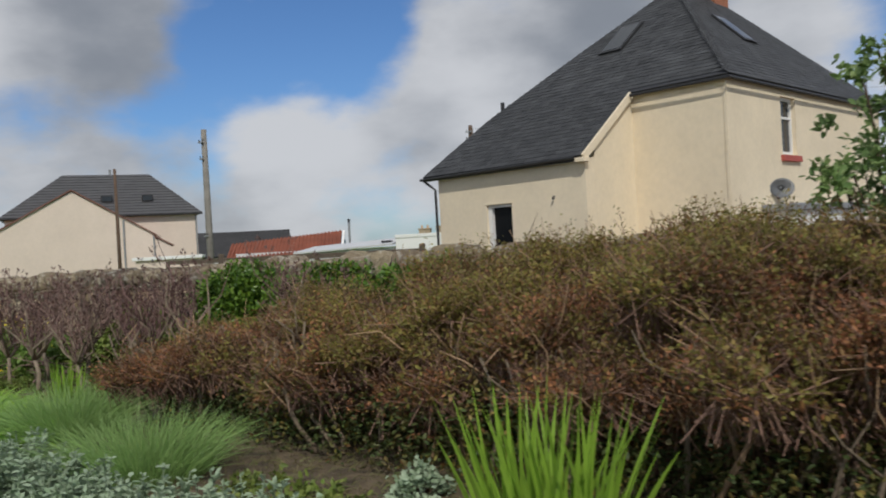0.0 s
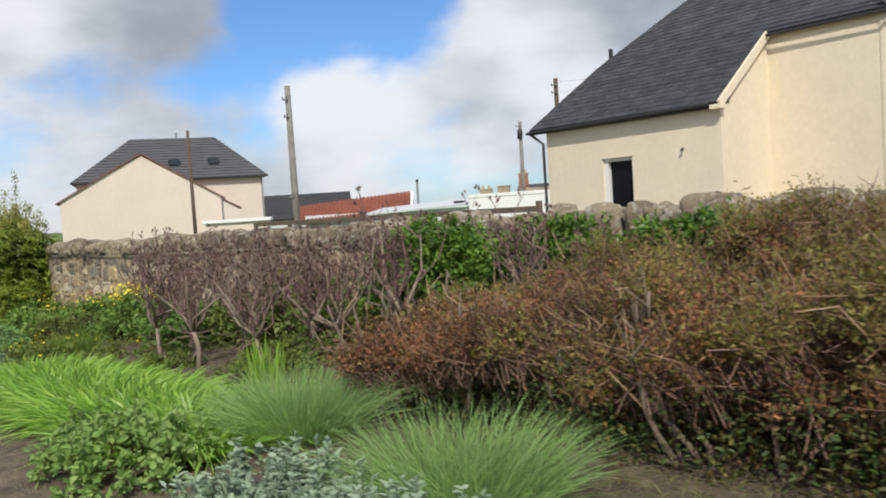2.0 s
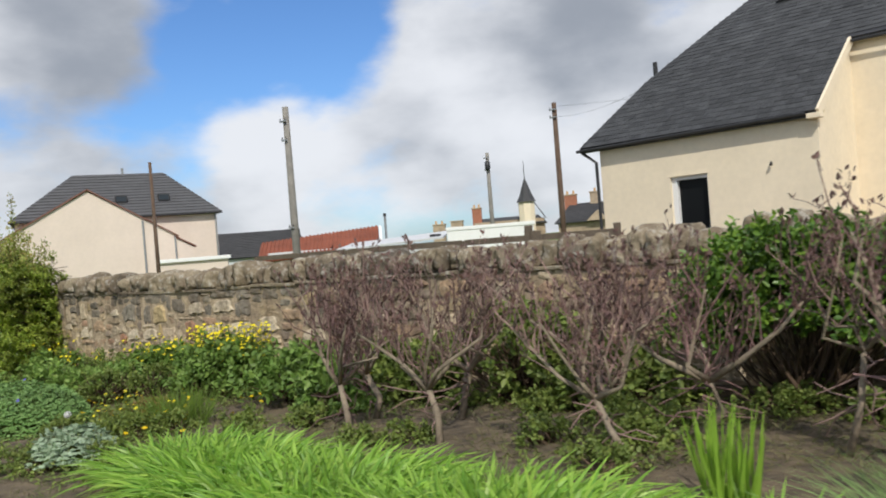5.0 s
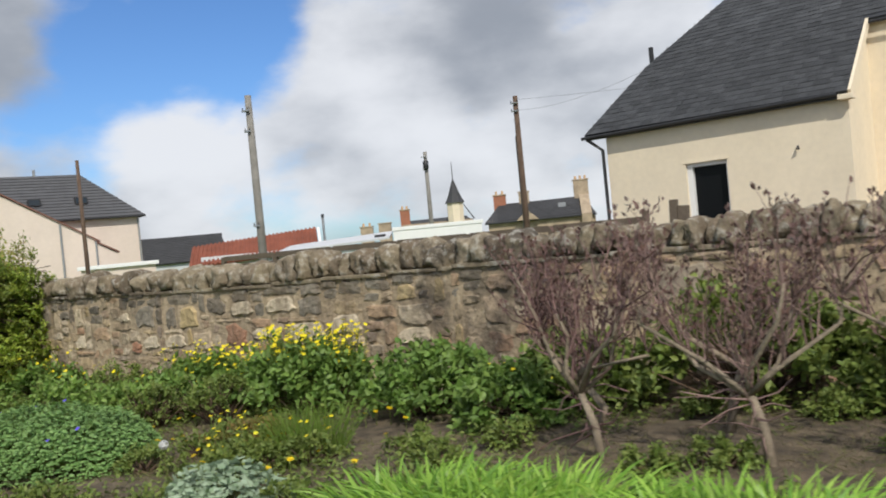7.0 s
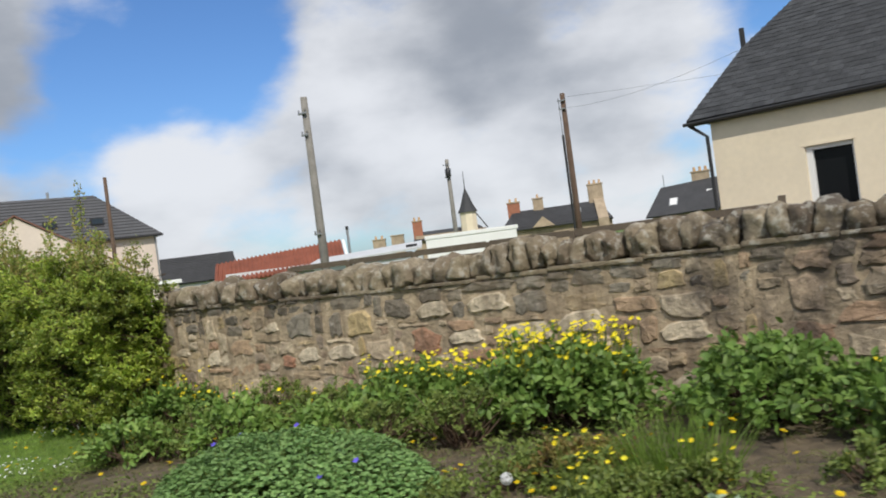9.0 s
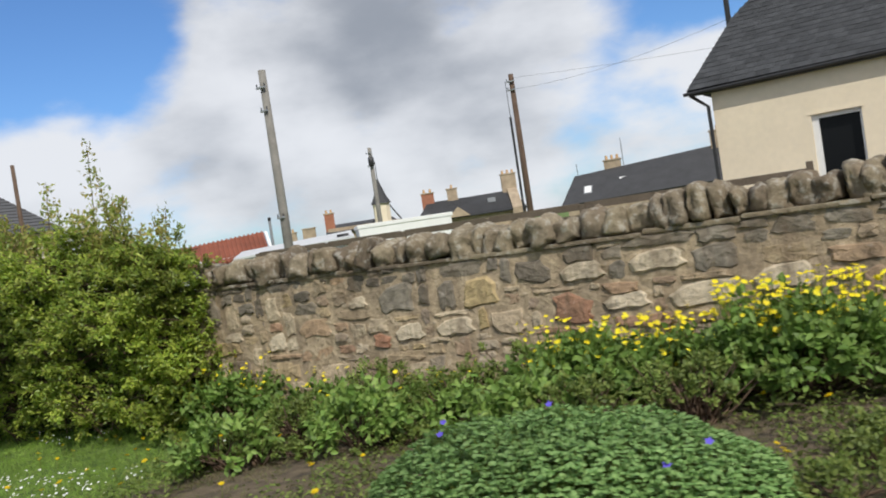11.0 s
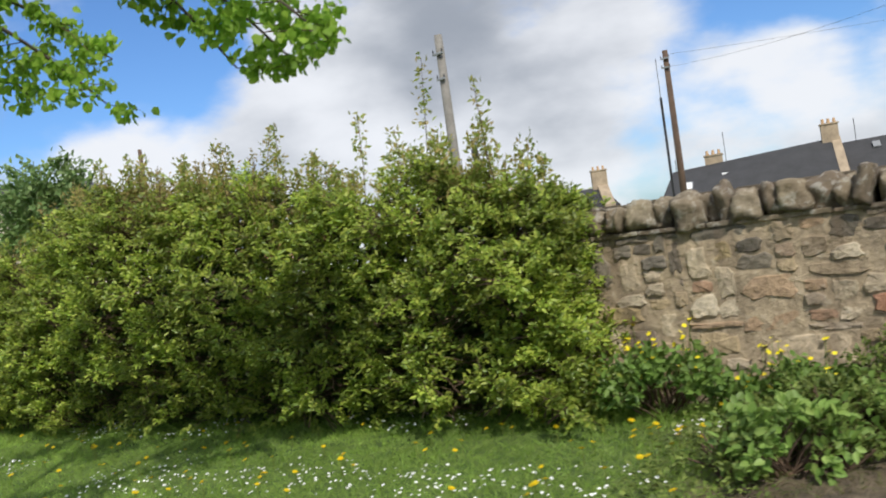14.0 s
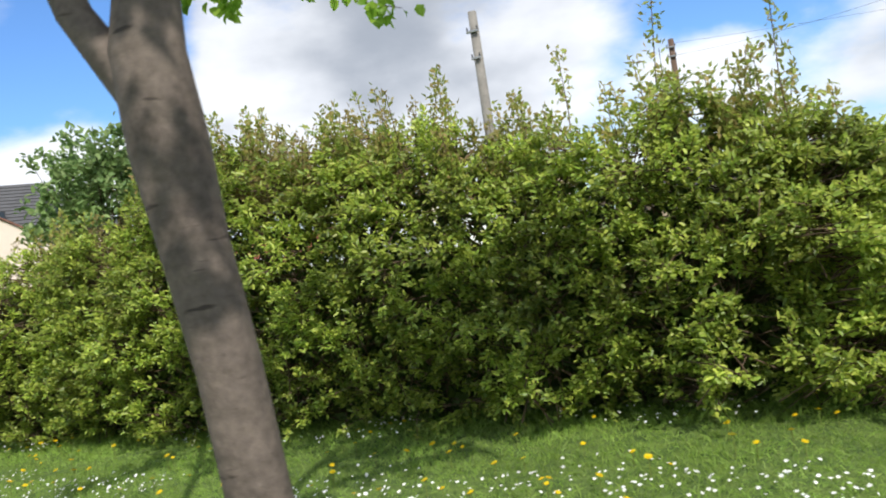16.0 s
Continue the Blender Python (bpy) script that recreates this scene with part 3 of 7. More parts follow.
def slate_roof():
    """Slates of varied width laid in lapped courses on the two slopes that are seen."""
    rnd = random.Random(8)
    C1, E1, J, C2, A1, A2, B1, B2 = ROOF_PTS
    rise = RISE
    gauge = 0.17
    unit = mesh_of(box(-0.5, 0.5, 0.0, 1.0, -0.5, 0.5), "slate")
    unit.materials.append(SLATE)
    roof = [o for o in HOUSE.children if o.name.startswith("roof")][0]
    ang = math.atan(rise)
    run = gauge * math.cos(ang)
    left = [(-0.16, -4.95), (1.75, -4.33), (3.5, -3.25), (6.4, -1.3)]
    right = [(-0.16, 0.04), (1.73, 0.04), (1.74, 2.42), (6.4, -1.3)]
    rest = bmesh.new()
    count = 0
    y, row = -0.18, 0
    while y < 6.3:
        xl, xr = np.interp(y + run, [q[0] for q in left], [q[1] for q in left]), np.interp(y, [q[0] for q in right], [q[1] for q in right])
        x = xl + (0.0 if row % 2 else -0.1)
        while x < xr - 0.03:
            wd = min(rnd.uniform(0.17, 0.30), xr - x)
            a, b = max(x, xl), x + wd
            if b - a > 0.05:
                m = Matrix.Translation((((a + b) / 2), y, EAVE + (y + 0.16) * rise + 0.014)) @ pose(0, 0, 0, math.degrees(ang) - 2.2 + rnd.uniform(-1.0, 0.6), rnd.uniform(-0.6, 0.6), rnd.uniform(-1.6, 1.6)) @ Matrix.Diagonal((b - a - 0.006, gauge * 1.32, rnd.uniform(0.008, 0.014), 1))
                if y < 2.2 and x > -4.4 and count < 290:
                    ob = part("slate", unit, SLATE, roof)
                    ob.matrix_basis = m
                    count += 1
                else:
                    n0 = len(rest.verts)
                    rest.from_mesh(unit)
                    rest.verts.ensure_lookup_table()
                    for v in rest.verts[n0:]:
                        v.co = m @ v.co
            x += wd
        y += run
        row += 1
    # flank slope
    e = (B1 - C2).normalized()
    nor = (B1 - C2).cross(A1 - C2).normalized()
    nor = nor if nor.z > 0 else -nor
    up = nor.cross(e)
    up = up if up.z > 0 else -up
    side = up.cross(nor)
    base = Matrix((side, up, nor)).transposed().to_4x4()
    hgt, wide = (A1 - C2).dot(up), (B1 - C2).dot(e)
    a0, a1 = (A1 - C2).dot(e), (A2 - C2).dot(e)
    v_ = 0.0
    while v_ < hgt - 0.1:
        f = v_ / hgt
        lo, hi = a0 * f, wide + (a1 - wide) * f
        x = lo
        while x < hi - 0.05:
            wd = min(rnd.uniform(0.17, 0.30), hi - x)
            m = Matrix.Translation(C2 + e * (x + wd / 2) + up * v_ + nor * 0.014) @ base @ pose(0, 0, 0, -2.2, 0, 0) @ Matrix.Diagonal((wd - 0.006, gauge * 1.32, 0.011, 1))
            n0 = len(rest.verts)
            rest.from_mesh(unit)
            rest.verts.ensure_lookup_table()
            for v in rest.verts[n0:]:
                v.co = m @ v.co
            x += wd
        v_ += gauge
    tagged(part("slate_field", rest, SLATE_REST, roof), kind="stuff")


def satellite_dish():
    d = thing("satellite_dish", HOUSE.matrix_basis @ pose(2.28, 4.1, 2.2, 0, 0, -38), "grey satellite dish fixed to the cream house", "dish")
    bm = bmesh.new()
    rings = []
    for i in range(5):
        r = 0.27 * i / 4
        rings.append([bm.verts.new((0.16 + 0.55 * r * r + 0.1 * r, 1.1 * r * math.cos(a), r * 0.82 * math.sin(a) + 0.12)) for a in [2 * math.pi * k / 20 for k in range(20)]] if i else [bm.verts.new((0.16, 0, 0.12))])
    for k in range(20):
        bm.faces.new((rings[0][0], rings[1][k], rings[1][(k + 1) % 20]))
    for a, b in zip(rings[1:], rings[2:]):
        for k in range(20):
            bm.faces.new((a[k], a[(k + 1) % 20], b[(k + 1) % 20], b[k]))
    bmesh.ops.solidify(bm, geom=bm.faces[:], thickness=0.012)
    part("reflector", bm, GREY_METAL, d, smooth=True)
    part("arm", tube([(0.17, 0, -0.2), (0.42, 0, -0.16), (0.55, 0, 0.08)], 0.014, 6), GREY_METAL, d)
    part("bracket", tube([(-0.06, -0.05, -0.1), (0.10, 0, -0.1), (0.16, 0, 0.08)], 0.022, 6), DARK_METAL, d)


satellite_dish()


# ---- far houses ----
def roof_courses(parent, mat, o, along, up, n, depth=0.05):
    """Lapped courses up a slope, one part each: o the lower corner, along and up the two edges."""
    o, along, up = Vector(o), Vector(along), Vector(up)
    nor = along.cross(up).normalized()
    if nor.z < 0:
        nor = -nor
    for i in range(n):
        bm = bmesh.new()
        a, b = o + up * (i / n), o + up * (min(n, i + 1.12) / n)
        v = [bm.verts.new(p) for p in (a + nor * depth, a + along + nor * depth, b + along + nor * 0.004, b + nor * 0.004, a, a + along)]
        bm.faces.new((v[0], v[1], v[2], v[3]))
        bm.faces.new((v[4], v[5], v[1], v[0]))
        part("slate_course", bm, mat, parent)


def chimney_stack(parent, x, y, z0, z1, w, d, mat, pots=2):
    c = part("chimney", box(x - w / 2, x + w / 2, y - d / 2, y + d / 2, z0, z1, 0.02), mat, parent)
    part("cap", box(x - w / 2 - 0.08, x + w / 2 + 0.08, y - d / 2 - 0.08, y + d / 2 + 0.08, z1, z1 + 0.14, 0.02), SANDSTONE, c)
    for i in range(pots):
        px = x + (i - (pots - 1) / 2) * w / max(1, pots)
        part("chimney_pot", tube([(px, y, z1 + 0.14), (px, y, z1 + 0.55)], [0.15, 0.11], 10), CLAY_POT, c)
    return c


def far_villa():
    """Local x runs across the view, y away."""
    k = 64 / 57
    f = Vector((-math.sin(radians(66.7)), math.cos(radians(66.7)), 0))
    eye = Vector((-0.38, 0.02, 0))
    o = eye + f * 64
    h = thing("far_house", Matrix.Translation(o) @ pose(0, 0, 0, 0, 0, 66.7), "pale rendered house with a grey tiled hipped roof", "house")

    def z(v):
        return 1.5 + (v - 1.5) * k
    gl, gr, ap = -4.7 * k, 5.2 * k, 0.26 * k
    part("gable_wall", prism([(gl, -0.6), (gr, -0.6), (gr, z(3.2)), (ap, z(6.15)), (gl, z(3.4))], "y", 0.0, 5.0), RENDER_PALE, h)
    bm = slab([(ap, -0.15, z(6.3)), (gl - 0.3, -0.15, z(3.3)), (gl - 0.3, 5.5, z(3.3)), (ap, 5.5, z(6.3))], 0.09)
    slab([(ap, -0.15, z(6.3)), (gr + 0.25, -0.15, z(3.12)), (gr + 0.25, 5.5, z(3.12)), (ap, 5.5, z(6.3))], 0.09, bm)
    part("gable_roof", bm, VERGE_TILE, h, "reddish verge tiles")
    part("annexe", prism([(gr, -0.6), (gr + 1.2, -0.6), (gr + 1.2, z(2.35)), (gr, z(3.0))], "y", 0.05, 3.0), RENDER_PALE, h)
    part("annexe_roof", slab([(gr - 0.1, -0.1, z(3.16)), (gr + 1.4, -0.1, z(2.4)), (gr + 1.4, 3.2, z(2.4)), (gr - 0.1, 3.2, z(3.16))], 0.09), VERGE_TILE, h)
    part("downpipe", tube([(3.3 * k, -0.06, -0.5), (3.3 * k, -0.06, z(4.2))], 0.07, 8), GREY_METAL, h)
    part("downpipe", tube([(gr - 0.05, -0.06, -0.5), (gr - 0.05, -0.06, z(3.1))], 0.06, 8), GREY_METAL, h)
    # taller block behind
    y0, y1 = 5.02, 14.0
    wl_, wr, rl, rr = -4.4, 9.7, -0.25, 6.5
    ze, zr = 5.15, 8.85
    part("main_block", box(wl_, wr, y0, y1, -0.6, ze), RENDER_PALE, h, "whitish block")
    ym = (y0 + y1) / 2
    P = [(wl_ - 0.4, y0 - 0.4, ze), (wr + 0.4, y0 - 0.4, ze), (wr + 0.4, y1 + 0.4, ze), (wl_ - 0.4, y1 + 0.4, ze), (rl, ym, zr), (rr, ym, zr)]
    bm = slab([P[0], P[1], P[5], P[4]], 0.15)
    slab([P[1], P[2], P[5]], 0.15, bm), slab([P[2], P[3], P[4], P[5]], 0.15, bm), slab([P[3], P[0], P[4]], 0.15, bm)
    rf = part("main_roof", bm, TILE_GREY, h, "grey concrete tile roof")
    n = 15
    for i in range(n):
        bm = bmesh.new()
        a, b = i / n, (i + 1.1) / n
        L0, R0, L1, R1 = [Vector(P[s]).lerp(Vector(P[e]), t) for s, e, t in ((0, 4, a), (1, 5, a), (0, 4, min(1, b)), (1, 5, min(1, b)))]
        nr = Vector((0, -0.5, 0.86))
        v = [bm.verts.new(q) for q in (L0 + nr * 0.07, R0 + nr * 0.07, R1 + nr * 0.01, L1 + nr * 0.01, L0, R0)]
        bm.faces.new(v[:4]), bm.faces.new((v[4], v[5], v[1], v[0]))
        part("tile_course", bm, TILE_GREY, rf)
    for x in (2.9, 6.0):
        zz = ze + (zr - ze) * 0.34
        yy = (y0 - 0.4) + (ym - y0 + 0.4) * 0.34
        s = part("skylight", box(x - 0.42, x + 0.42, yy - 0.35, yy + 0.25, zz - 0.1, zz + 0.42, 0.02), DARK_METAL, h)
        part("pane", box(x - 0.34, x + 0.34, yy - 0.365, yy - 0.351, zz - 0.02, zz + 0.34), GLASS, s)
    part("dormer", prism([(wr - 2.2, zr - 1.15), (wr + 0.2, ze + 0.9), (wr + 0.2, ze + 0.4), (wr - 2.2, ze + 0.4)], "y", ym - 0.5, ym + 2.0), TILE_GREY, h)
    part("gutter", tube([(wl_ - 0.4, y0 - 0.45, ze - 0.06), (wr + 0.4, y0 - 0.45, ze - 0.06)], 0.07, 6), DARK_METAL, h)
    part("downpipe", tube([(wr - 0.1, y0 - 0.08, -0.5), (wr - 0.1, y0 - 0.08, ze)], 0.06, 6), GREY_METAL, h)
    part("flue", tube([(3.4, ym, zr - 0.2), (3.4, ym, zr + 0.45)], 0.1, 8), GREY_METAL, h)


far_villa()


def far_frame(name, t_eye, yaw, dist, label, category):
    f = Vector((-math.sin(radians(yaw)), math.cos(radians(yaw)), 0))
    return thing(name, Matrix.Translation(Vector((*t_eye, 0)) + f * dist) @ pose(0, 0, 0, 0, 0, yaw), label, category)


EYE_A, EYE_B, EYE_C = (-0.38, 0.02), (-9.36, -0.58), (-13.1, -0.67)


def low_outbuilding():
    h = far_frame("outbuilding", EYE_B, 55.0, 52, "low white flat-roofed outbuilding", "building")
    part("wall", box(-2.4, 1.9, 0, 3.0, -0.6, 1.42), RENDER_PALE, h)
    part("roof", box(-2.6, 2.1, -0.2, 3.2, 1.422, 1.66, 0.03), WHITE, h, "white flat roof edge")


low_outbuilding()


def dark_shed():
    k = 95 / 78

    def z(v):
        return 1.45 + (v - 1.45) * k
    h = far_frame("long_shed", EYE_B, 51.8, 95, "long low building with a dark slate roof", "building")
    part("wall", box(-7.5 * k, 4.0 * k, 0, 7, -1.0, z(1.4)), GREY_WHITE, h)
    bm = slab([(-8 * k, -0.4, z(1.35)), (4.3 * k, -0.4, z(1.35)), (3.7 * k, 3.5, z(3.8)), (-8 * k, 3.5, z(3.95))], 0.15)
    slab([(-8 * k, 7.4, z(1.35)), (4.3 * k, 7.4, z(1.35)), (3.7 * k, 3.5, z(3.8)), (-8 * k, 3.5, z(3.95))], 0.15, bm)
    rf = part("roof", bm, ROOF_DARK, h)
    roof_courses(rf, ROOF_DARK, (-8 * k, -0.4, z(1.37)), (11.8 * k, 0, 0), (0, 3.9, z(3.85) - z(1.35)), 16)
    part("gable_wall", prism([(0, -1), (7, -1), (7, z(1.4)), (3.5, z(3.6)), (0, z(1.4))], "x", 3.4 * k, 3.6 * k), GREY_WHITE, h)


dark_shed()


def red_house():
    h = far_frame("pantiled_cottage", EYE_B, 45.0, 48, "low cottage with a weathered red pantile roof", "building")
    k = 48 / 70

    def z(v):
        return 1.38 + (v - 1.38) * k
    part("wall", box(-6 * k, 4.2 * k, 1.0, 5, -0.6, z(1.6)), GREY_WHITE, h)
    lo, hi = z(1.55), z(3.40)
    L, R = -7.0 * k, 4.3 * k
    bm = slab([(L, 0.6, lo - 0.5), (R, 0.6, lo - 0.1), (R, 3.0, hi), (L, 3.0, hi - 0.55)], 0.1)
    slab([(L, 5.4, lo - 0.3), (R, 5.4, lo), (R, 3.0, hi), (L, 3.0, hi - 0.55)], 0.1, bm)
    rf = part("roof", bm, PANTILE, h, "red pantile roof")
    n = 30
    for i in range(n):
        x = L + (R - L) * (i + 0.5) / n
        q = (i + 0.5) / n
        bm = tube([(x, 0.55, lo - 0.47 + 0.4 * q), (x, 3.0, hi - 0.53 + 0.55 * q)], 0.075, 6)
        part("pantile", bm, PANTILE, rf)
    part("gable_boards", prism([(0.8, lo - 0.6), (5.2, lo - 0.6), (5.2, lo), (3.0, hi - 0.1), (0.8, lo)], "x", R + 0.01, R + 0.15), BLUE_BOARD, h, "pale blue boarded gable")
    part("verge", slab([(R + 0.05, 0.5, lo - 0.08), (R + 0.22, 0.5, lo - 0.08), (R + 0.22, 3.0, hi + 0.03), (R + 0.05, 3.0, hi + 0.03)], 0.16), WHITE, h)
    part("stove_pipe", tube([(R + 0.5, 3.4, lo - 0.5), (R + 0.5, 3.4, z(4.35))], 0.085, 8), GREY_METAL, h)
    part("cowl", tube([(R + 0.5, 3.4, z(4.3)), (R + 0.5, 3.4, z(4.62))], 0.10, 8), DARK_METAL, h)


red_house()


def white_annexe():
    h = far_frame("flat_roofed_building", EYE_B, 35.6, 42, "low white flat-roofed building with metal roof edge", "building")
    k = 42 / 45
    part("wall", box(-0.1, 5.0 * k, 0, 5, -0.6, 1.95), WHITE, h)
    part("roof", box(-0.15, 5.1 * k, -0.04, 5.3, 1.952, 2.15, 0.02), WHITE, h, "white roof edge")
    low = part("low_wing", box(-6.6 * k, -0.36, 0.6, 5, -0.6, 1.42), GREY_WHITE, h, "lower grey wing")
    part("wing_roof", slab([(-6.9 * k, 0.2, 1.42), (-0.352, 0.2, 1.66), (-0.352, 5.0, 2.05), (-6.9 * k, 5.0, 1.75)], 0.1), GREY_WHITE, low)
    part("rooflight", box(-1.2, -0.6, 1.2, 1.9, 1.6, 1.86, 0.02), DARK_METAL, low)


white_annexe()


def turret():
    k = 95 / 75

    def z(v):
        return 1.38 + (v - 1.38) * k
    h = far_frame("turreted_house", EYE_B, 33.0, 95, "stone house with a cream turret and slate spire", "building")
    part("wall", box(-4.6 * k, 2.2 * k, 2.0, 9, -1, z(2.9)), SANDSTONE, h)
    bm = slab([(-4.8 * k, 1.6, z(2.5)), (2.4 * k, 1.6, z(2.5)), (1.6 * k, 5.5, z(3.3)), (-4.2 * k, 5.5, z(3.3))], 0.15)
    slab([(-4.8 * k, 9.4, z(2.5)), (2.4 * k, 9.4, z(2.5)), (1.6 * k, 5.5, z(3.3)), (-4.2 * k, 5.5, z(3.3))], 0.15, bm)
    part("roof", bm, ROOF_DARK, h)
    part("tower", tube([(0.62 * k, 1.0, -1), (0.62 * k, 1.0, z(4.62))], 0.80 * k, 8), RENDER, h, "cream rendered turret")
    part("spire", tube([(0.62 * k, 1.0, z(4.5)), (0.62 * k, 1.0, z(5.2)), (0.62 * k, 1.0, z(6.85))], [0.98 * k, 0.62 * k, 0.03], 8), ROOF_DARK, h, "dark slate spire")
    part("finial", tube([(0.62 * k, 1.0, z(6.7)), (0.62 * k, 1.0, z(8.4))], [0.06, 0.03], 6), DARK_METAL, h)
    part("valley_roof", slab([(0.9 * k, 1.4, z(5.2)), (2.4 * k, 1.6, z(2.9)), (2.4 * k, 3.0, z(2.9)), (0.9 * k, 2.0, z(5.2))], 0.1), ROOF_DARK, h)
    chimney_stack(h, -4.35 * k, 3.5, z(2.2), z(4.3), 0.9 * k, 0.8, BRICK_RED, 2)
    chimney_stack(h, -6.4 * k, 3.5, z(0.5), z(3.2), 1.2 * k, 0.9, SANDSTONE, 0)
    chimney_stack(h, -8.2 * k, 3.5, z(0.5), z(3.0), 1.2 * k, 0.9, SANDSTONE, 2)


turret()


def terrace_far():
    k = 88 / 72

    def z(v):
        return 1.38 + (v - 1.38) * k
    h = far_frame("terrace_house", EYE_B, 26.85, 88, "terraced stone house with slate roof and chimneys", "building")
    part("wall", box(-4.2 * k, 5.4 * k, 0.5, 9, -1, z(2.4)), SANDSTONE, h)
    bm = slab([(-4.5 * k, 0, z(2.2)), (5.5 * k, 0, z(2.2)), (4.6 * k, 4.7, z(4.0)), (-3.3 * k, 4.7, z(3.9))], 0.15)
    slab([(-4.5 * k, 9.4, z(2.2)), (5.5 * k, 9.4, z(2.2)), (4.6 * k, 4.7, z(4.0)), (-3.3 * k, 4.7, z(3.9))], 0.15, bm)
    rf = part("roof", bm, ROOF_DARK, h)
    roof_courses(rf, ROOF_DARK, (-3.4 * k, 0.3, z(2.35)), (7.9 * k, 0, 0), (0, 4.4, z(3.9) - z(2.3)), 14, 0.04)
    part("gable", prism([(-0.2, -1), (9.2, -1), (9.2, z(2.3)), (4.7, z(4.35)), (-0.2, z(2.3))], "x", 4.2 * k, 5.1 * k), SANDSTONE, h, "stone gable end")
    chimney_stack(h, -3.2 * k, 4.7, z(3.0), z(4.75), 1.15 * k, 0.9, BRICK_RED, 2)
    chimney_stack(h, -0.9 * k, 4.7, z(3.4), z(4.85), 0.95 * k, 0.9, SANDSTONE, 1)
    chimney_stack(h, 4.45 * k, 4.7, z(3.0), z(5.45), 1.35 * k, 1.0, SANDSTONE, 3)
    part("skylight", box(2.2 * k, 2.9 * k, 2.2, 2.8, z(3.1), z(3.5), 0.02), GREY_METAL, h)
    part("dormer", prism([(-1.6 * k, z(2.2)), (0.4 * k, z(2.2)), (-0.6 * k, z(3.1))], "y", -0.3, 2.0), SANDSTONE, h)


terrace_far()


def terrace_near():
    k = 75 / 62

    def z(v):
        return 1.27 + (v - 1.27) * k
    h = far_frame("terrace_house", EYE_C, 10.3, 75, "long terraced house with slate roof and skylights", "building")
    part("wall", box(-7.6 * k, 4.6 * k, 0.5, 9, -1, z(1.9)), SANDSTONE, h)
    bm = slab([(-8.0 * k, 0, z(1.7)), (4.3 * k, 0, z(1.9)), (4.1 * k, 4.7, z(4.65)), (-7.2 * k, 4.7, z(3.95))], 0.15)
    slab([(-8.0 * k, 9.4, z(1.7)), (4.3 * k, 9.4, z(1.9)), (4.1 * k, 4.7, z(4.65)), (-7.2 * k, 4.7, z(3.95))], 0.15, bm)
    part("roof", bm, ROOF_DARK, h)
    part("gable", prism([(-0.2, -1), (9.4, -1), (9.4, z(1.8)), (4.7, z(4.75)), (-0.2, z(1.8))], "x", 4.15 * k, 4.75 * k), SANDSTONE, h, "rubble stone gable end")
    chimney_stack(h, 4.1 * k, 4.7, z(3.4), z(5.65), 1.15 * k, 1.0, SANDSTONE, 3)
    chimney_stack(h, -4.1 * k, 5.2, z(3.2), z(4.75), 1.3 * k, 1.0, SANDSTONE, 3)
    for s, v in ((-6.0, 2.62), (-3.3, 2.95), (-1.2, 3.2), (1.2, 3.6)):
        y = 4.7 * (z(v) - z(1.75)) / (z(4.2) - z(1.75))
        f = part("skylight", slab([(s * k - 0.4, y - 0.5, z(v) - 0.28), (s * k + 0.4, y - 0.5, z(v) - 0.28), (s * k + 0.4, y + 0.5, z(v) + 0.42), (s * k - 0.4, y + 0.5, z(v) + 0.42)], 0.25), GREY_METAL, h)
        # the bright sky's reflection is painted: plain white, no mirroring glass
        part("pane", slab([(s * k - 0.3, y - 0.42, z(v) - 0.20), (s * k + 0.3, y - 0.42, z(v) - 0.20), (s * k + 0.3, y + 0.42, z(v) + 0.40), (s * k - 0.3, y + 0.42, z(v) + 0.40)], 0.02), WHITE, f, "pane painted white as a sky reflection")
    n2 = far_frame("terrace_house", EYE_C, 10.3, 78, "end of terrace with dark slate roof", "building")
    part("wall", box(4.9 * k, 16 * k, 0.5, 9, -1, z(2.0)), SANDSTONE, n2)
    bm = slab([(4.6 * k, 0, z(1.6)), (16.5 * k, 0, z(1.6)), (16.0 * k, 4.7, z(4.6)), (4.9 * k, 4.7, z(4.3))], 0.15)
    slab([(4.6 * k, 9.4, z(1.6)), (16.5 * k, 9.4, z(1.6)), (16.0 * k, 4.7, z(4.6)), (4.9 * k, 4.7, z(4.3))], 0.15, bm)
    part("roof", bm, ROOF_DARK, n2)
    for s, v in ((7.2, 3.7), (9.6, 3.7)):
        y = 4.7 * (z(v) - z(1.6)) / (z(4.5) - z(1.6))
        part("skylight", slab([(s * k - 0.3, y - 0.35, z(v) - 0.1), (s * k + 0.3, y - 0.35, z(v) - 0.1), (s * k + 0.3, y + 0.35, z(v) + 0.42), (s * k - 0.3, y + 0.35, z(v) + 0.42)], 0.2), GREY_METAL, n2)
    part("aerial", tube([(6.0 * k, 4.5, z(4.0)), (6.0 * k, 4.5, z(6.0))], 0.03, 6), DARK_METAL, n2)
    part("aerial", tube([(-3.2 * k, 4.5, z(3.6)), (-3.2 * k, 4.5, z(6.4))], 0.03, 6), DARK_METAL, h)
    part("aerial", tube([(-6.9 * k, 4.5, z(3.6)), (-6.9 * k, 4.5, z(4.9))], 0.03, 6), DARK_METAL, h)


terrace_near()


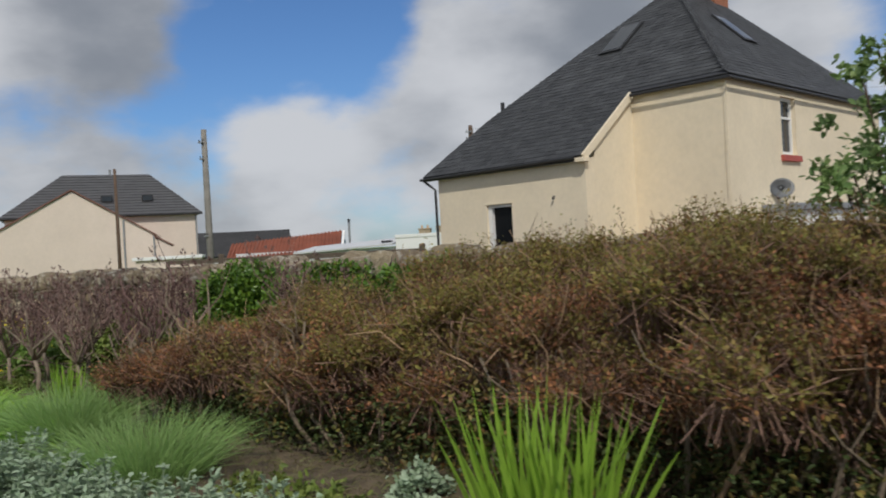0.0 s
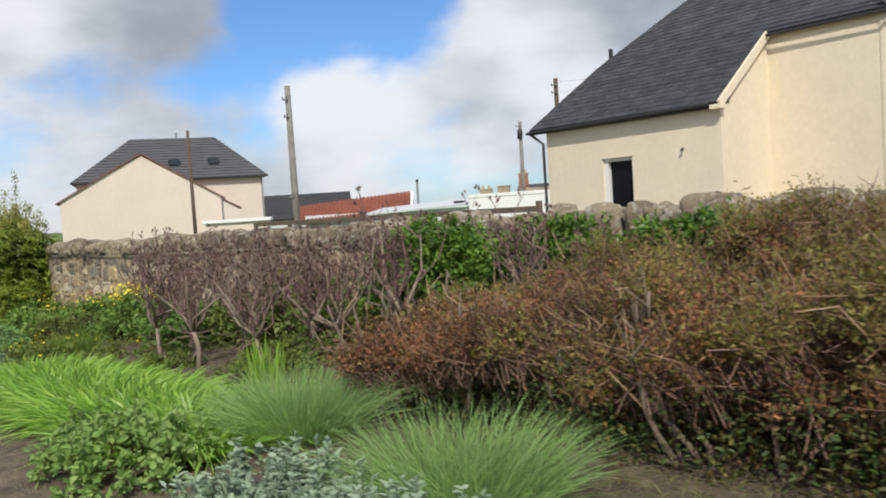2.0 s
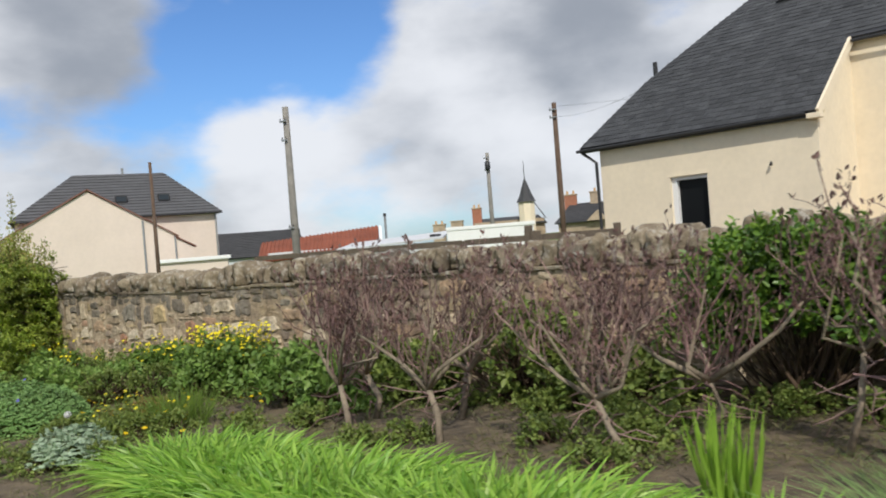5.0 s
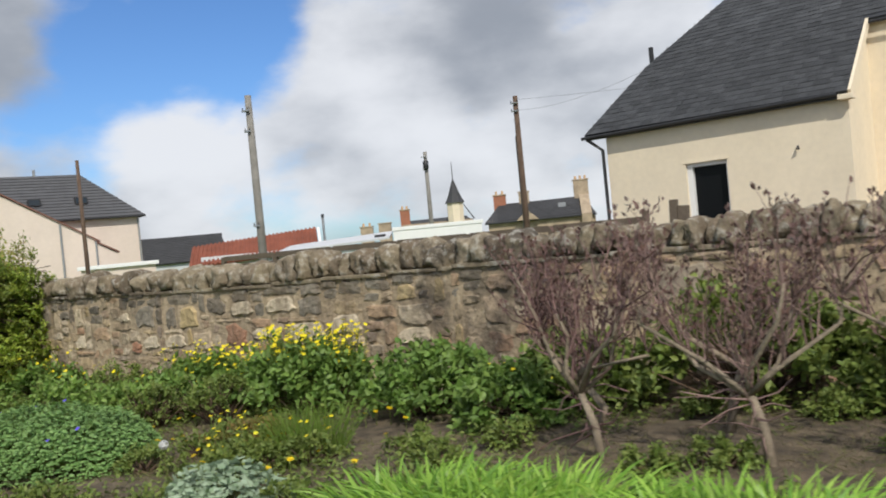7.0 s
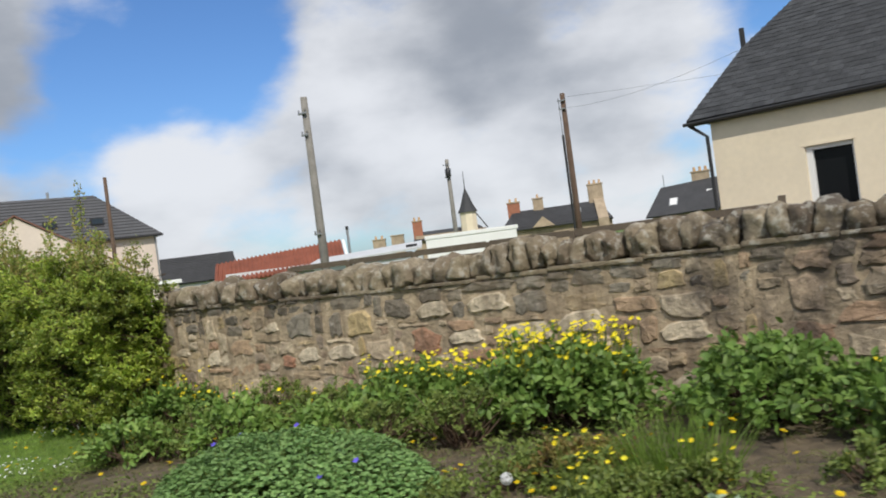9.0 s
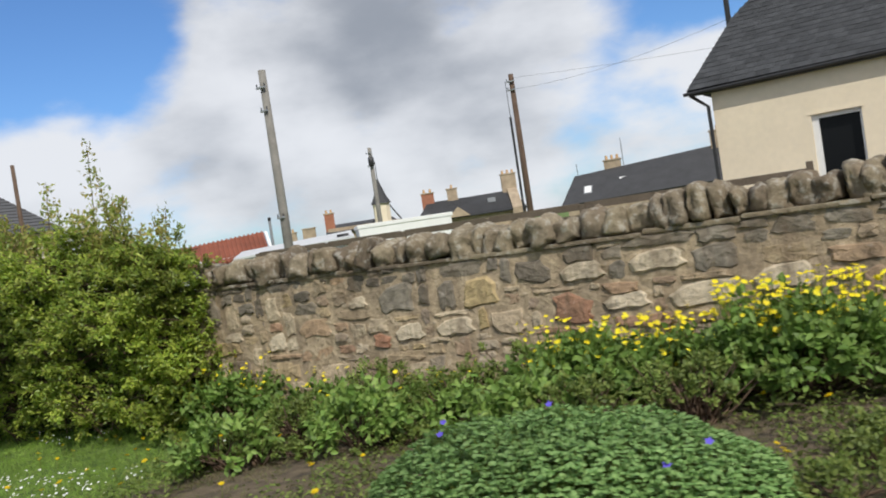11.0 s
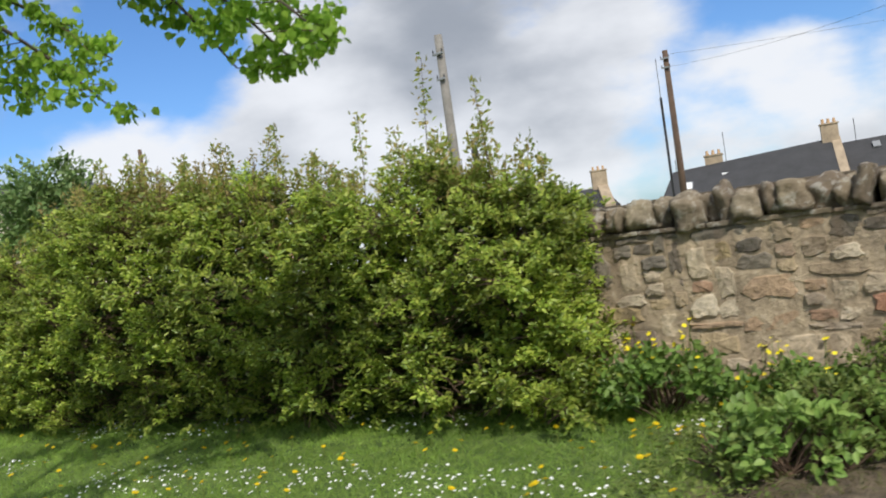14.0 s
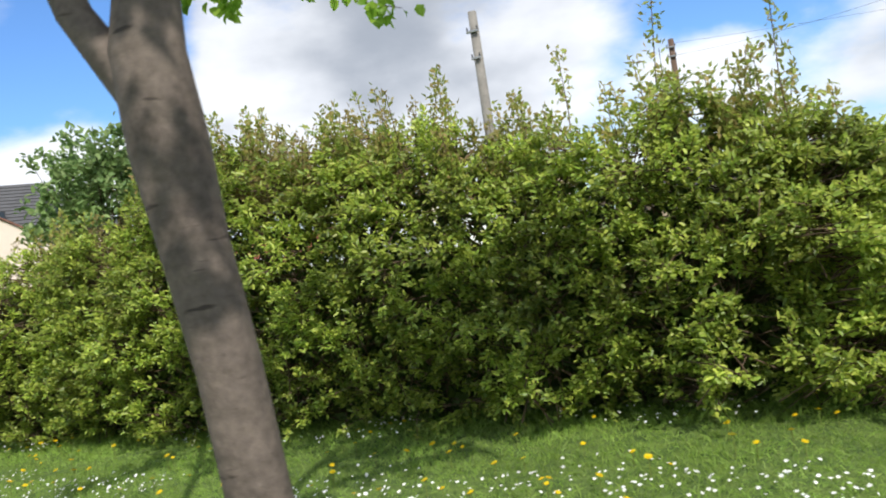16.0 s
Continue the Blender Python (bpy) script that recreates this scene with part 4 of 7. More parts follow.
# ---- poles, wires and the fence behind the wall ----
def telegraph_pole(x, y, top, r, label, arms=(), wood=POLE_WOOD):
    p = thing("telegraph_pole", pose(x, y, -0.5), label, "pole", "telegraph poles")
    part("pole", tube([(0, 0, -0.2), (0, 0, top * 0.5), (0, 0, top + 0.5)], [r * 1.15, r * 1.05, r * 0.85], 12), wood, p, smooth=True)
    for z, w in arms:
        part("arm", box(-w, w, -r - 0.05, -r + 0.01, z + 0.44, z + 0.49, 0.008), GREY_METAL, p)
        for sx in (-w * 0.85, w * 0.85):
            part("insulator", tube([(sx, -r - 0.02, z + 0.49), (sx, -r - 0.02, z + 0.56)], [0.018, 0.014], 8), DARK_METAL, p)
    return p


telegraph_pole(-23.59, 14.69, 5.69, 0.105, "weathered grey timber telegraph pole", ((5.3, 0.13), (4.75, 0.10), (2.2, 0.10)))
telegraph_pole(-21.92, 26.50, 6.44, 0.105, "brown timber telegraph pole with small brackets", ((6.2, 0.15), (5.9, 0.15)), POLE_BROWN)
far_pole = telegraph_pole(-40.46, 46.34, 7.54, 0.15, "grey telegraph pole with a dark transformer cluster", ((7.2, 0.25), (6.3, 0.2)))
part("transformer", tube([(0.12, -0.2, 6.75), (0.12, -0.2, 6.85), (0.12, -0.2, 7.35), (0.12, -0.2, 7.42)], [0.12, 0.2, 0.2, 0.1], 12), DARK_METAL, far_pole, "dark transformer can", smooth=True)
telegraph_pole(-40.24, 19.74, 6.26, 0.085, "slim brown timber telegraph pole", (), POLE_BROWN)
post = thing("aerial_mast", pose(-22.5, 27.36, -0.5), "thin black aerial mast beside a pole", "mast")
part("mast", tube([(0, 0, 0), (0, 0, 5.55)], 0.045, 8), DARK_METAL, post)
part("whip", tube([(0, 0, 5.5), (0, 0, 6.9)], 0.012, 5), DARK_METAL, post)


def wire(a, b, sag):
    a, b = Vector(a), Vector(b)
    pts = [a.lerp(b, i / 16) - Vector((0, 0, sag * 4 * (i / 16) * (1 - i / 16))) for i in range(17)]
    w = part("overhead_wire", tube(pts, 0.004, 4), DARK_METAL)
    tagged(w, "thin dark overhead wire strung from a pole", "wire", "overhead wires")


wire((-21.92, 26.5, 6.3), (6, 30, 6.1), 0.5)
wire((-21.92, 26.5, 5.9), (-13.0, 17.5, 4.9), 0.25)


def old_post(x, y, top, tilt):
    p = thing("fence_post", pose(x, y, 0, 0, tilt, 0), "broken weathered timber post behind the wall", "post")
    part("stake", box(-0.06, 0.0, -0.03, 0.03, -0.2, top, 0.006), FENCE_WOOD, p)
    part("rail_stub", box(0.003, 0.09, -0.02, 0.03, 0.2, top - 0.05, 0.006), FENCE_WOOD, p)


old_post(-9.35, 5.95, 1.52, 3)


def back_fence():
    f = thing("timber_fence", pose(-12.09, 12.75, 0), "low dark weathered timber fence behind the wall", "fence")
    for i in range(7):
        part("post", box(-i * 1.8 - 0.05, -i * 1.8 + 0.05, -0.05, 0.05, -0.3, 1.52 if i == 0 else 1.40, 0.008), FENCE_WOOD, f)
    for i in range(6):
        for j, z in enumerate((0.35, 0.62, 0.89, 1.16, 1.36)):
            part("rail", box(-(i + 1) * 1.8 + 0.052, -i * 1.8 - 0.052, -0.03, 0.02, z - 0.06, z + 0.06, 0.006), FENCE_WOOD, f)


back_fence()


# ---- plants ----
def ball(n):
    d = np.random.normal(size=(n, 3))
    return d / np.linalg.norm(d, axis=1, keepdims=True)


def uni(a, b, *n):
    return np.random.uniform(a, b, n)


BARK = plain("grey_brown_bark", (0.20, 0.155, 0.11), 0.9, vary=0.35, scale=7, bump=0.5, bump_scale=45)
PALE_TWIG = plain("pale_dead_twig", (0.38, 0.25, 0.15), 0.9, vary=0.3, scale=8, island=0.35)
RED_TWIG = plain("russet_twig", (0.25, 0.15, 0.11), 0.9, vary=0.3, scale=8, island=0.35)
BUD = leafy("purple_bud", [(0.10, 0.055, 0.05), (0.15, 0.085, 0.07), (0.09, 0.06, 0.055)], through_=0.1, gain=1.2)
BROWN_LEAF = leafy("brown_hedge_leaf", [(0.23, 0.085, 0.04), (0.10, 0.065, 0.03), (0.34, 0.14, 0.07), (0.15, 0.12, 0.035), (0.12, 0.05, 0.03), (0.27, 0.13, 0.06)], through_=0.28, gain=1.3, patch=0.7, patch_scale=3.5)
OLIVE_LEAF = leafy("olive_hedge_leaf", [(0.17, 0.12, 0.04), (0.13, 0.13, 0.03), (0.23, 0.20, 0.055), (0.19, 0.095, 0.04)], through_=0.32, gain=1.4, patch=0.5, patch_scale=3.5)
UNDERGROWTH = leafy("undergrowth_leaf", [(0.045, 0.07, 0.022), (0.07, 0.10, 0.03), (0.10, 0.085, 0.03)], through_=0.25, gain=1.25, patch=0.4)
DAYLILY = leafy("daylily_blade", [(0.135, 0.255, 0.035), (0.20, 0.32, 0.05), (0.095, 0.195, 0.03), (0.25, 0.355, 0.065)], through_=0.38, rough=0.4, gain=1.75)
IRIS = leafy("sword_blade", [(0.15, 0.27, 0.03), (0.20, 0.32, 0.04), (0.10, 0.20, 0.025)], through_=0.35, rough=0.4)
FEATHER = leafy("fine_grass_blade", [(0.15, 0.25, 0.075), (0.21, 0.31, 0.11), (0.12, 0.20, 0.06)], through_=0.38, gain=1.7)
SILVER = leafy("silver_leaf", [(0.22, 0.29, 0.19), (0.30, 0.37, 0.26), (0.16, 0.23, 0.13)], through_=0.25, rough=0.75, gain=1.4)
HERB = leafy("herb_leaf", [(0.095, 0.145, 0.03), (0.14, 0.19, 0.04), (0.19, 0.23, 0.055), (0.08, 0.12, 0.025)], through_=0.3, gain=1.25, patch=0.4, patch_scale=5)
LIGHT_LEAF = leafy("light_herb_leaf", [(0.13, 0.22, 0.05), (0.17, 0.26, 0.07), (0.22, 0.30, 0.09), (0.10, 0.18, 0.04)], through_=0.3, gain=1.35)
BANE = leafy("bane_leaf", [(0.085, 0.155, 0.03), (0.12, 0.20, 0.04), (0.165, 0.245, 0.055), (0.07, 0.125, 0.025)], through_=0.3, gain=1.3, patch=0.35, patch_scale=5)
GERANIUM = leafy("geranium_leaf", [(0.08, 0.15, 0.045), (0.115, 0.19, 0.06), (0.155, 0.235, 0.08)], through_=0.3, gain=1.8)
HYDRANGEA = leafy("hydrangea_leaf", [(0.10, 0.18, 0.035), (0.15, 0.24, 0.05), (0.20, 0.28, 0.07), (0.08, 0.14, 0.03)], through_=0.3)
DARK_LEAF = leafy("glossy_dark_leaf", [(0.05, 0.11, 0.02), (0.09, 0.17, 0.025), (0.15, 0.24, 0.03)], through_=0.28, rough=0.32, gain=1.25)
GRASS = leafy("lawn_blade", [(0.11, 0.19, 0.03), (0.16, 0.25, 0.04), (0.09, 0.155, 0.025), (0.21, 0.28, 0.06)], through_=0.3, gain=1.75)
GRASS_TUFT = leafy("tuft_blade", [(0.11, 0.19, 0.03), (0.16, 0.24, 0.04), (0.09, 0.15, 0.025)], through_=0.3, gain=1.2)
TREE_LEAF = leafy("tree_leaf", [(0.09, 0.17, 0.02), (0.14, 0.23, 0.03), (0.19, 0.28, 0.04)], through_=0.60, rough=0.45, gain=2.1)
BED_GRASS = leafy("bed_grass_blade", [(0.10, 0.125, 0.04), (0.15, 0.16, 0.05), (0.17, 0.14, 0.07), (0.08, 0.12, 0.03)], through_=0.3, gain=1.3)
ELDER_LEAF = leafy("elder_leaf", [(0.075, 0.13, 0.04), (0.11, 0.17, 0.055), (0.16, 0.21, 0.08)], through_=0.35, gain=1.75)
YELLOW = leafy("yellow_petal", [(0.85, 0.72, 0.015), (0.85, 0.68, 0.015), (0.85, 0.78, 0.04)], through_=0.2, rough=0.6, gain=1.0)
ORANGE = leafy("deep_yellow_petal", [(0.85, 0.67, 0.012), (0.85, 0.61, 0.01)], through_=0.2, rough=0.6, gain=1.0)
WHITE_PETAL = leafy("white_petal", [(0.80, 0.80, 0.78), (0.75, 0.75, 0.72)], through_=0.2, rough=0.6, gain=1.0)
BLUE_PETAL = leafy("violet_petal", [(0.12, 0.09, 0.60), (0.16, 0.12, 0.65)], through_=0.2, rough=0.6, gain=1.0)


def hedge_top(x):
    return np.interp(x, (-31, -25, -23.4, -22.6, -21.3, -20, -18.6, -17.4, -16.95), (1.35, 1.38, 1.45, 1.80, 1.98, 1.86, 1.66, 1.56, 1.32)) + 0.08 * np.sin(x * 3.1) + 0.07 * np.sin(x * 7.3)


def big_hedge():
    h = thing("hedge", pose(0, 0, 0), "tall unclipped green hedge with loose upright shoots", "hedge")
    s, tips, tw = Soup(), Soup(), Soup()
    clumps = 5600
    x = np.concatenate([uni(-30, -16.80, clumps - 620), uni(-17.4, -16.80, 620)])
    top = hedge_top(x)
    zz = uni(0, 1, clumps) ** 0.85
    base = ground_z(x, 4.5)
    z = base + 0.08 + zz * (top - base)
    bulge = np.sin(np.clip(zz, 0.03, 0.97) * math.pi) ** 0.5
    lump = np.array([0.8 * noise.noise((a * 1.5, b * 2.4, 7.0)) + 0.7 * noise.noise((a * 3.4, b * 5.2, 2.0)) for a, b in zip(x, z)])
    front = 4.42 - 0.40 * bulge - 0.42 * lump
    y = front + np.abs(np.random.normal(0, 0.07, clumps))
    xr = np.minimum(x, -16.72 - 0.25 * zz - 0.1 * (1 - bulge) + 0.1 * np.sin(z * 6))
    end = xr > -17.55
    y = np.where(end, front + uni(0, 1, clumps) ** 1.3 * (5.05 - front), y)
    c = np.stack([xr, y, z], 1)
    way = np.stack([np.random.normal(0.1, 0.55, clumps) + 0.7 * (xr > -17.2), -np.abs(np.random.normal(0.8, 0.35, clumps)), np.random.normal(0.25, 0.35, clumps)], 1)
    way /= np.linalg.norm(way, axis=1, keepdims=True)
    ln = uni(0.10, 0.28, clumps)
    per = 30
    u = uni(0, 1, clumps, per) ** 0.7
    p = c[:, None, :] + way[:, None, :] * (ln[:, None] * u)[..., None] + np.random.normal(0, 0.018, (clumps, per, 3))
    d = way[:, None, :] * 0.9 + ball(clumps * per).reshape(clumps, per, 3) * (1, 1, 0.7)
    up = ball(clumps * per) * 0.55 + (0.25, -0.5, 0.75)
    s.broad(p.reshape(-1, 3), d.reshape(-1, 3), up, uni(0.030, 0.058, clumps * per), uni(0.013, 0.024, clumps * per), 0.10)
    tw.sticks(c - way * 0.25, c + way * ln[:, None], 0.006, 0.002, 0.05)
    # inner leaves, their dark green painting in the hedge's own shade, and old wood
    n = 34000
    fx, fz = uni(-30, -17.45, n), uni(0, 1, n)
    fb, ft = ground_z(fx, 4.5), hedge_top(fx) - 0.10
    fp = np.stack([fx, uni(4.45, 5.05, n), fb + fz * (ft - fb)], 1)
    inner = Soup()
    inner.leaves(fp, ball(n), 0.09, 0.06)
    # loose shoots above the top
    k = 230
    sx = np.concatenate([uni(-29, -17.3, k - 7), [-17.25, -17.4, -18.1, -18.3, -18.65, -16.98, -17.1]])
    sh = np.concatenate([0.24 + 0.50 * uni(0, 1, k - 7) ** 1.6, [1.05, 0.75, 1.25, 0.7, 0.95, 0.6, 0.5]])
    sb = np.stack([sx, uni(4.3, 4.9, k), hedge_top(sx) - 0.22], 1)
    lean = np.stack([np.random.normal(0, 0.12, k), np.random.normal(0, 0.12, k), np.ones(k)], 1)
    tip = sb + lean * sh[:, None]
    tw.sticks(sb, tip, 0.006, 0.0025, 0.02)
    per = 140
    u = uni(0, 1.0, k, per)
    p = sb[:, None] + (tip - sb)[:, None] * u[..., None] + np.random.normal(0, 0.046, (k, per, 3)) * (1.35 - 0.85 * u[..., None])
    d = ball(k * per).reshape(k, per, 3) + np.array((0, 0, 0.6))
    tips.leaves(p.reshape(-1, 3), d.reshape(-1, 3), uni(0.035, 0.065, k * per), uni(0.018, 0.030, k * per))
    # dense young russet growth along the middle of the top
    k = 170
    sx = np.random.normal(-21.3, 1.1, k)
    sb = np.stack([sx, uni(4.2, 4.9, k), hedge_top(sx) - 0.35], 1)
    tip = sb + np.stack([np.random.normal(0.02, 0.07, k), np.random.normal(0, 0.06, k), uni(0.35, 0.72, k)], 1)
    tw.sticks(sb, tip, 0.005, 0.002, 0.02)
    per = 70
    u = uni(0, 1.0, k, per)
    p = sb[:, None] + (tip - sb)[:, None] * u[..., None] + np.random.normal(0, 0.042, (k, per, 3)) * (1.3 - 0.8 * u[..., None])
    rus = Soup()
    rus.leaves(p.reshape(-1, 3), ball(k * per) + (0, 0, 0.7), uni(0.03, 0.055, k * per), uni(0.014, 0.024, k * per))
    part("russet_growth", rus.mesh("russet_growth"), PRIVET_RUSSET, h, "russet young shoots")
    part("foliage", s.mesh("foliage"), PRIVET, h)
    part("inner_foliage", inner.mesh("inner_foliage"), PRIVET_SHADED, h, "inner leaves coloured dark as if shaded")
    part("shoot_growth", tips.mesh("shoot_growth"), PRIVET_TIP, h, "reddish green new shoots")
    part("twig_wood", tw.mesh("twig_wood"), TWIG, h)


big_hedge()


def leafy_bush(name, x, y, rx, ry, z0, z1, n, size, mat, label, category="bush", stems=14, loose=0.25, tip=None):
    """A rounded, uneven bush: stems, sprays of leaves on them, gaps between the sprays."""
    b = thing(name, pose(x, y, float(ground_z(x, y))), label, category)
    g = float(ground_z(x, y))
    s, w = Soup(), Soup()
    sprays = max(30, n // 26)
    d = ball(sprays)
    d[:, 2] = np.abs(d[:, 2]) * 1.2 - 0.25
    r = uni(0.55, 1.0, sprays) ** 0.6 * (1 + loose * np.random.normal(0, 0.5, sprays))
    z1 = max(z0 + 0.12, z1 - 2.2 * size)
    zc, zr = (z0 + z1) / 2, (z1 - z0) / 2
    c = np.stack([d[:, 0] * rx * r, d[:, 1] * ry * r, zc - g + d[:, 2] * zr * r], 1)
    c[:, 2] = np.clip(c[:, 2], 0.02, z1 - g)
    out = d * (1 / rx, 1 / ry, 1 / zr) + np.random.normal(0, 0.5, (sprays, 3)) + (0, 0, 0.3)
    out /= np.linalg.norm(out, axis=1, keepdims=True)
    per = 26
    ln = uni(1.0, 2.6, sprays) * size
    u = uni(0, 1, sprays, per)
    p = c[:, None] + out[:, None] * (ln[:, None] * u)[..., None] + np.random.normal(0, size * 0.5, (sprays, per, 3))
    way = out[:, None] * 0.7 + ball(sprays * per).reshape(sprays, per, 3)
    s.broad(p.reshape(-1, 3), way.reshape(-1, 3), ball(sprays * per) * 0.7 + (0, -0.3, 0.8), uni(0.7, 1.3, sprays * per) * size, uni(0.45, 0.7, sprays * per) * size)
    k = min(sprays, stems * 6)
    root = np.stack([np.random.normal(0, rx * 0.15, k), np.random.normal(0, ry * 0.15, k), np.full(k, -0.03)], 1)
    w.sticks(root, c[:k], 0.010, 0.004, 0.06)
    tagged(part("stem_wood", w.mesh("stem_wood"), TWIG, b), kind="stuff")
    part("foliage", s.mesh("foliage"), mat, b)
    return b


def flower_stalks(parent, x, y, rx, ry, z0, z1, n, radius, mat, base):
    """Flower heads on thin stalks over a clump; coordinates from the clump's foot."""
    f, st = Soup(), Soup()
    a, r = uni(0, 2 * math.pi, n), uni(0, 1, n) ** 0.5
    p = np.stack([x + np.cos(a) * r * rx, y + np.sin(a) * r * ry, uni(z0, z1, n)], 1)
    q = p * (0.85, 0.85, 0) + (0, 0, base)
    f.blooms(p, np.random.normal(0, 0.35, (n, 3)) + (0, -0.35, 1.0), uni(0.8, 1.2, n) * radius, 8)
    st.sticks(q, p, 0.003, 0.002, 0.02)
    tagged(part("flower_stalk", st.mesh("flower_stalk"), HERB, parent), kind="stuff")
    tagged(part("bloom", f.mesh("bloom"), mat, parent, "yellow daisy-like blooms" if mat is YELLOW else ""), kind="stuff")


def blade_clump(name, x, y, rx, ry, n, length, width, mat, label, spread=0.6, droop=0.5, segs=5, group="", wobble=0.22):
    b = thing(name, pose(x, y, float(ground_z(x, y))), label, "grass clump", group)
    a, r = uni(0, 2 * math.pi, n), uni(0, 1, n) ** 0.5
    p = np.stack([np.cos(a) * r * rx, np.sin(a) * r * ry, np.full(n, -0.02)], 1)
    p[:, 2] += ground_z(p[:, 0] + x, p[:, 1] + y) - float(ground_z(x, y))
    out = np.stack([np.cos(a) * r, np.sin(a) * r, np.zeros(n)], 1) * spread + np.random.normal(0, wobble, (n, 3)) * (1, 1, 0) + (0, 0, 1)
    ls, ws, ds = uni(0.6, 1.1, n) * length, uni(0.7, 1.2, n) * width, uni(0.4, 1.4, n) * droop
    if mat is IRIS:
        for i in range(n):
            one = Soup()
            one.blades(p[i:i + 1], out[i:i + 1], ls[i], ws[i], ds[i], segs)
            part("sword_leaf", one.mesh("sword_leaf"), mat, b)
        return b
    for q in range(6):
        m, s = (a * 6 / (2 * math.pi)).astype(int) % 6 == q, Soup()
        s.blades(p[m], out[m], ls[m], ws[m], ds[m], segs)
        tagged(part("blade_tuft", s.mesh("blade_tuft"), mat, b), kind="stuff")
    return b


# the brown clipped shrub hedge
def brown_top(x, dy=0.0):
    if dy:
        return np.interp(x, (-3.8, -3.4, -2.9, 3), (1.22, 1.38, 1.44, 1.50))
    return np.interp(x, (-5.3, -4.9, -4.2, -3.4, -2.4, -1.6, 3), (0.84, 1.00, 1.08, 1.14, 1.22, 1.34, 1.42)) + 0.06 * np.sin(np.asarray(x) * 4.3)


def brown_hedge(x0, x1, name_label, dy=0.0):
    h = thing("brown_hedge", pose(0, dy, 0), name_label, "hedge", "brown winter hedge")
    leaf, olive, tw, pale = Soup(), Soup(), Soup(), Soup()
    L = x1 - x0
    n = int(2100 * L)
    x = uni(x0, x1, n)
    zz = uni(0, 1, n)
    base = ground_z(x, 2.9)
    lump = np.array([noise.noise((a * 2.1, b * 3.0, 4.0)) + 0.6 * noise.noise((a * 5.5, b * 5.0, 2.0)) for a, b in zip(x, zz)])
    y = 2.64 + 0.74 * zz ** 2.6 + 0.7 * np.clip(0.40 - zz, 0, 1) - 0.66 * lump * np.clip(zz * 2.2, 0.25, 1) + np.abs(np.random.normal(0, 0.08, n))
    top = brown_top(x, dy)
    z = base + 0.16 + zz * (top + 0.05 * np.sin(x * 2.7) - base - 0.16)
    c = np.stack([x, y, z], 1)
    out = np.stack([np.random.normal(0, 0.6, n), np.random.normal(-0.5, 0.5, n), np.random.normal(0.75, 0.4, n)], 1)
    out /= np.linalg.norm(out, axis=1, keepdims=True)
    ln = uni(0.08, 0.22, n)
    keep = np.random.uniform(0, 1, n) < np.clip(-0.25 + 1.75 * zz, 0.06, 1) * np.clip(0.62 + 1.6 * lump, 0.06, 1)
    per = 25
    tint = np.array([noise.noise((a * 1.4, b * 2.2, 11.0)) for a, b in zip(x, zz)]) + np.random.normal(0, 0.12, n)
    green = (zz >= 0.86) | (tint > 0.10)
    for m, soup in ((keep & ~green, leaf), (keep & green, olive)):
        cc, oo, ll = c[m], out[m], ln[m]
        u = uni(0, 1, len(cc), per)
        p = cc[:, None] + oo[:, None] * (ll[:, None] * u)[..., None] + np.random.normal(0, 0.022, (len(cc), per, 3))
        d = oo[:, None] * 0.6 + ball(len(cc) * per).reshape(-1, per, 3)
        soup.leaves(p.reshape(-1, 3), d.reshape(-1, 3), uni(0.013, 0.031, len(cc) * per), uni(0.007, 0.014, len(cc) * per))
    # many thin stems from the ground
    k = int(130 * L)
    sx = uni(x0, x1, k)
    foot = np.stack([sx, uni(2.85, 3.7, k), ground_z(sx, 3.0)], 1)
    t = uni(0.35, 1.0, k)
    head = np.stack([sx + np.random.normal(0, 0.15, k), 2.84 + 0.85 * t ** 2 + np.random.normal(0, 0.10, k), foot[:, 2] + t * (brown_top(sx, dy) - foot[:, 2])], 1)
    tw.sticks(foot, head, 0.0052, 0.0022, 0.10)
    hi = (zz > 0.35) | keep
    tw.sticks((c - out * 0.15)[hi], (c + out * ln[:, None])[hi], 0.0035, 0.0015, 0.05)
    k = int(75 * L)
    i = np.random.choice(np.flatnonzero(zz > 0.3), k)
    dirs = np.stack([np.random.normal(0, 0.45, k), np.random.normal(-0.3, 0.3, k), np.random.normal(0.85, 0.4, k)], 1)
    dirs /= np.linalg.norm(dirs, axis=1, keepdims=True)
    pale.sticks(c[i] + (0, -0.03, 0), c[i] + (0, -0.03, 0) + dirs * uni(0.10, 0.32, k)[:, None], 0.0045, 0.0018, 0.20)
    nf = int(2600 * L)
    fx, fz = uni(x0, x1, nf), uni(0, 1, nf) ** 0.8
    fb = ground_z(fx, 3.2)
    leaf.leaves(np.stack([fx, 3.05 + 0.7 * fz + uni(0, 0.5, nf), fb + fz * (brown_top(fx, dy) - 0.08 - fb)], 1), ball(nf), 0.05, 0.03)
    under = Soup()
    nu = int(3600 * L)
    ux = uni(x0, x1, nu)
    uy = uni(2.55, 3.5, nu)
    uh = np.array([max(0.05, 0.30 + 0.35 * noise.noise((a * 1.6, b * 1.6, 21.0))) for a, b in zip(ux, uy)])
    under.broad(np.stack([ux, uy, ground_z(ux, uy) + uni(0, 1, nu) * uh], 1), ball(nu) * (1, 1, 0.5) + (0, -0.2, 0.3), ball(nu) * 0.5 + (0, -0.2, 0.9), uni(0.018, 0.042, nu), uni(0.008, 0.02, nu))
    if not dy:
        part("undergrowth", under.mesh("undergrowth"), UNDERGROWTH, h, "dark green ivy and weeds at the foot")
    part("foliage", leaf.mesh("foliage"), BROWN_LEAF, h)
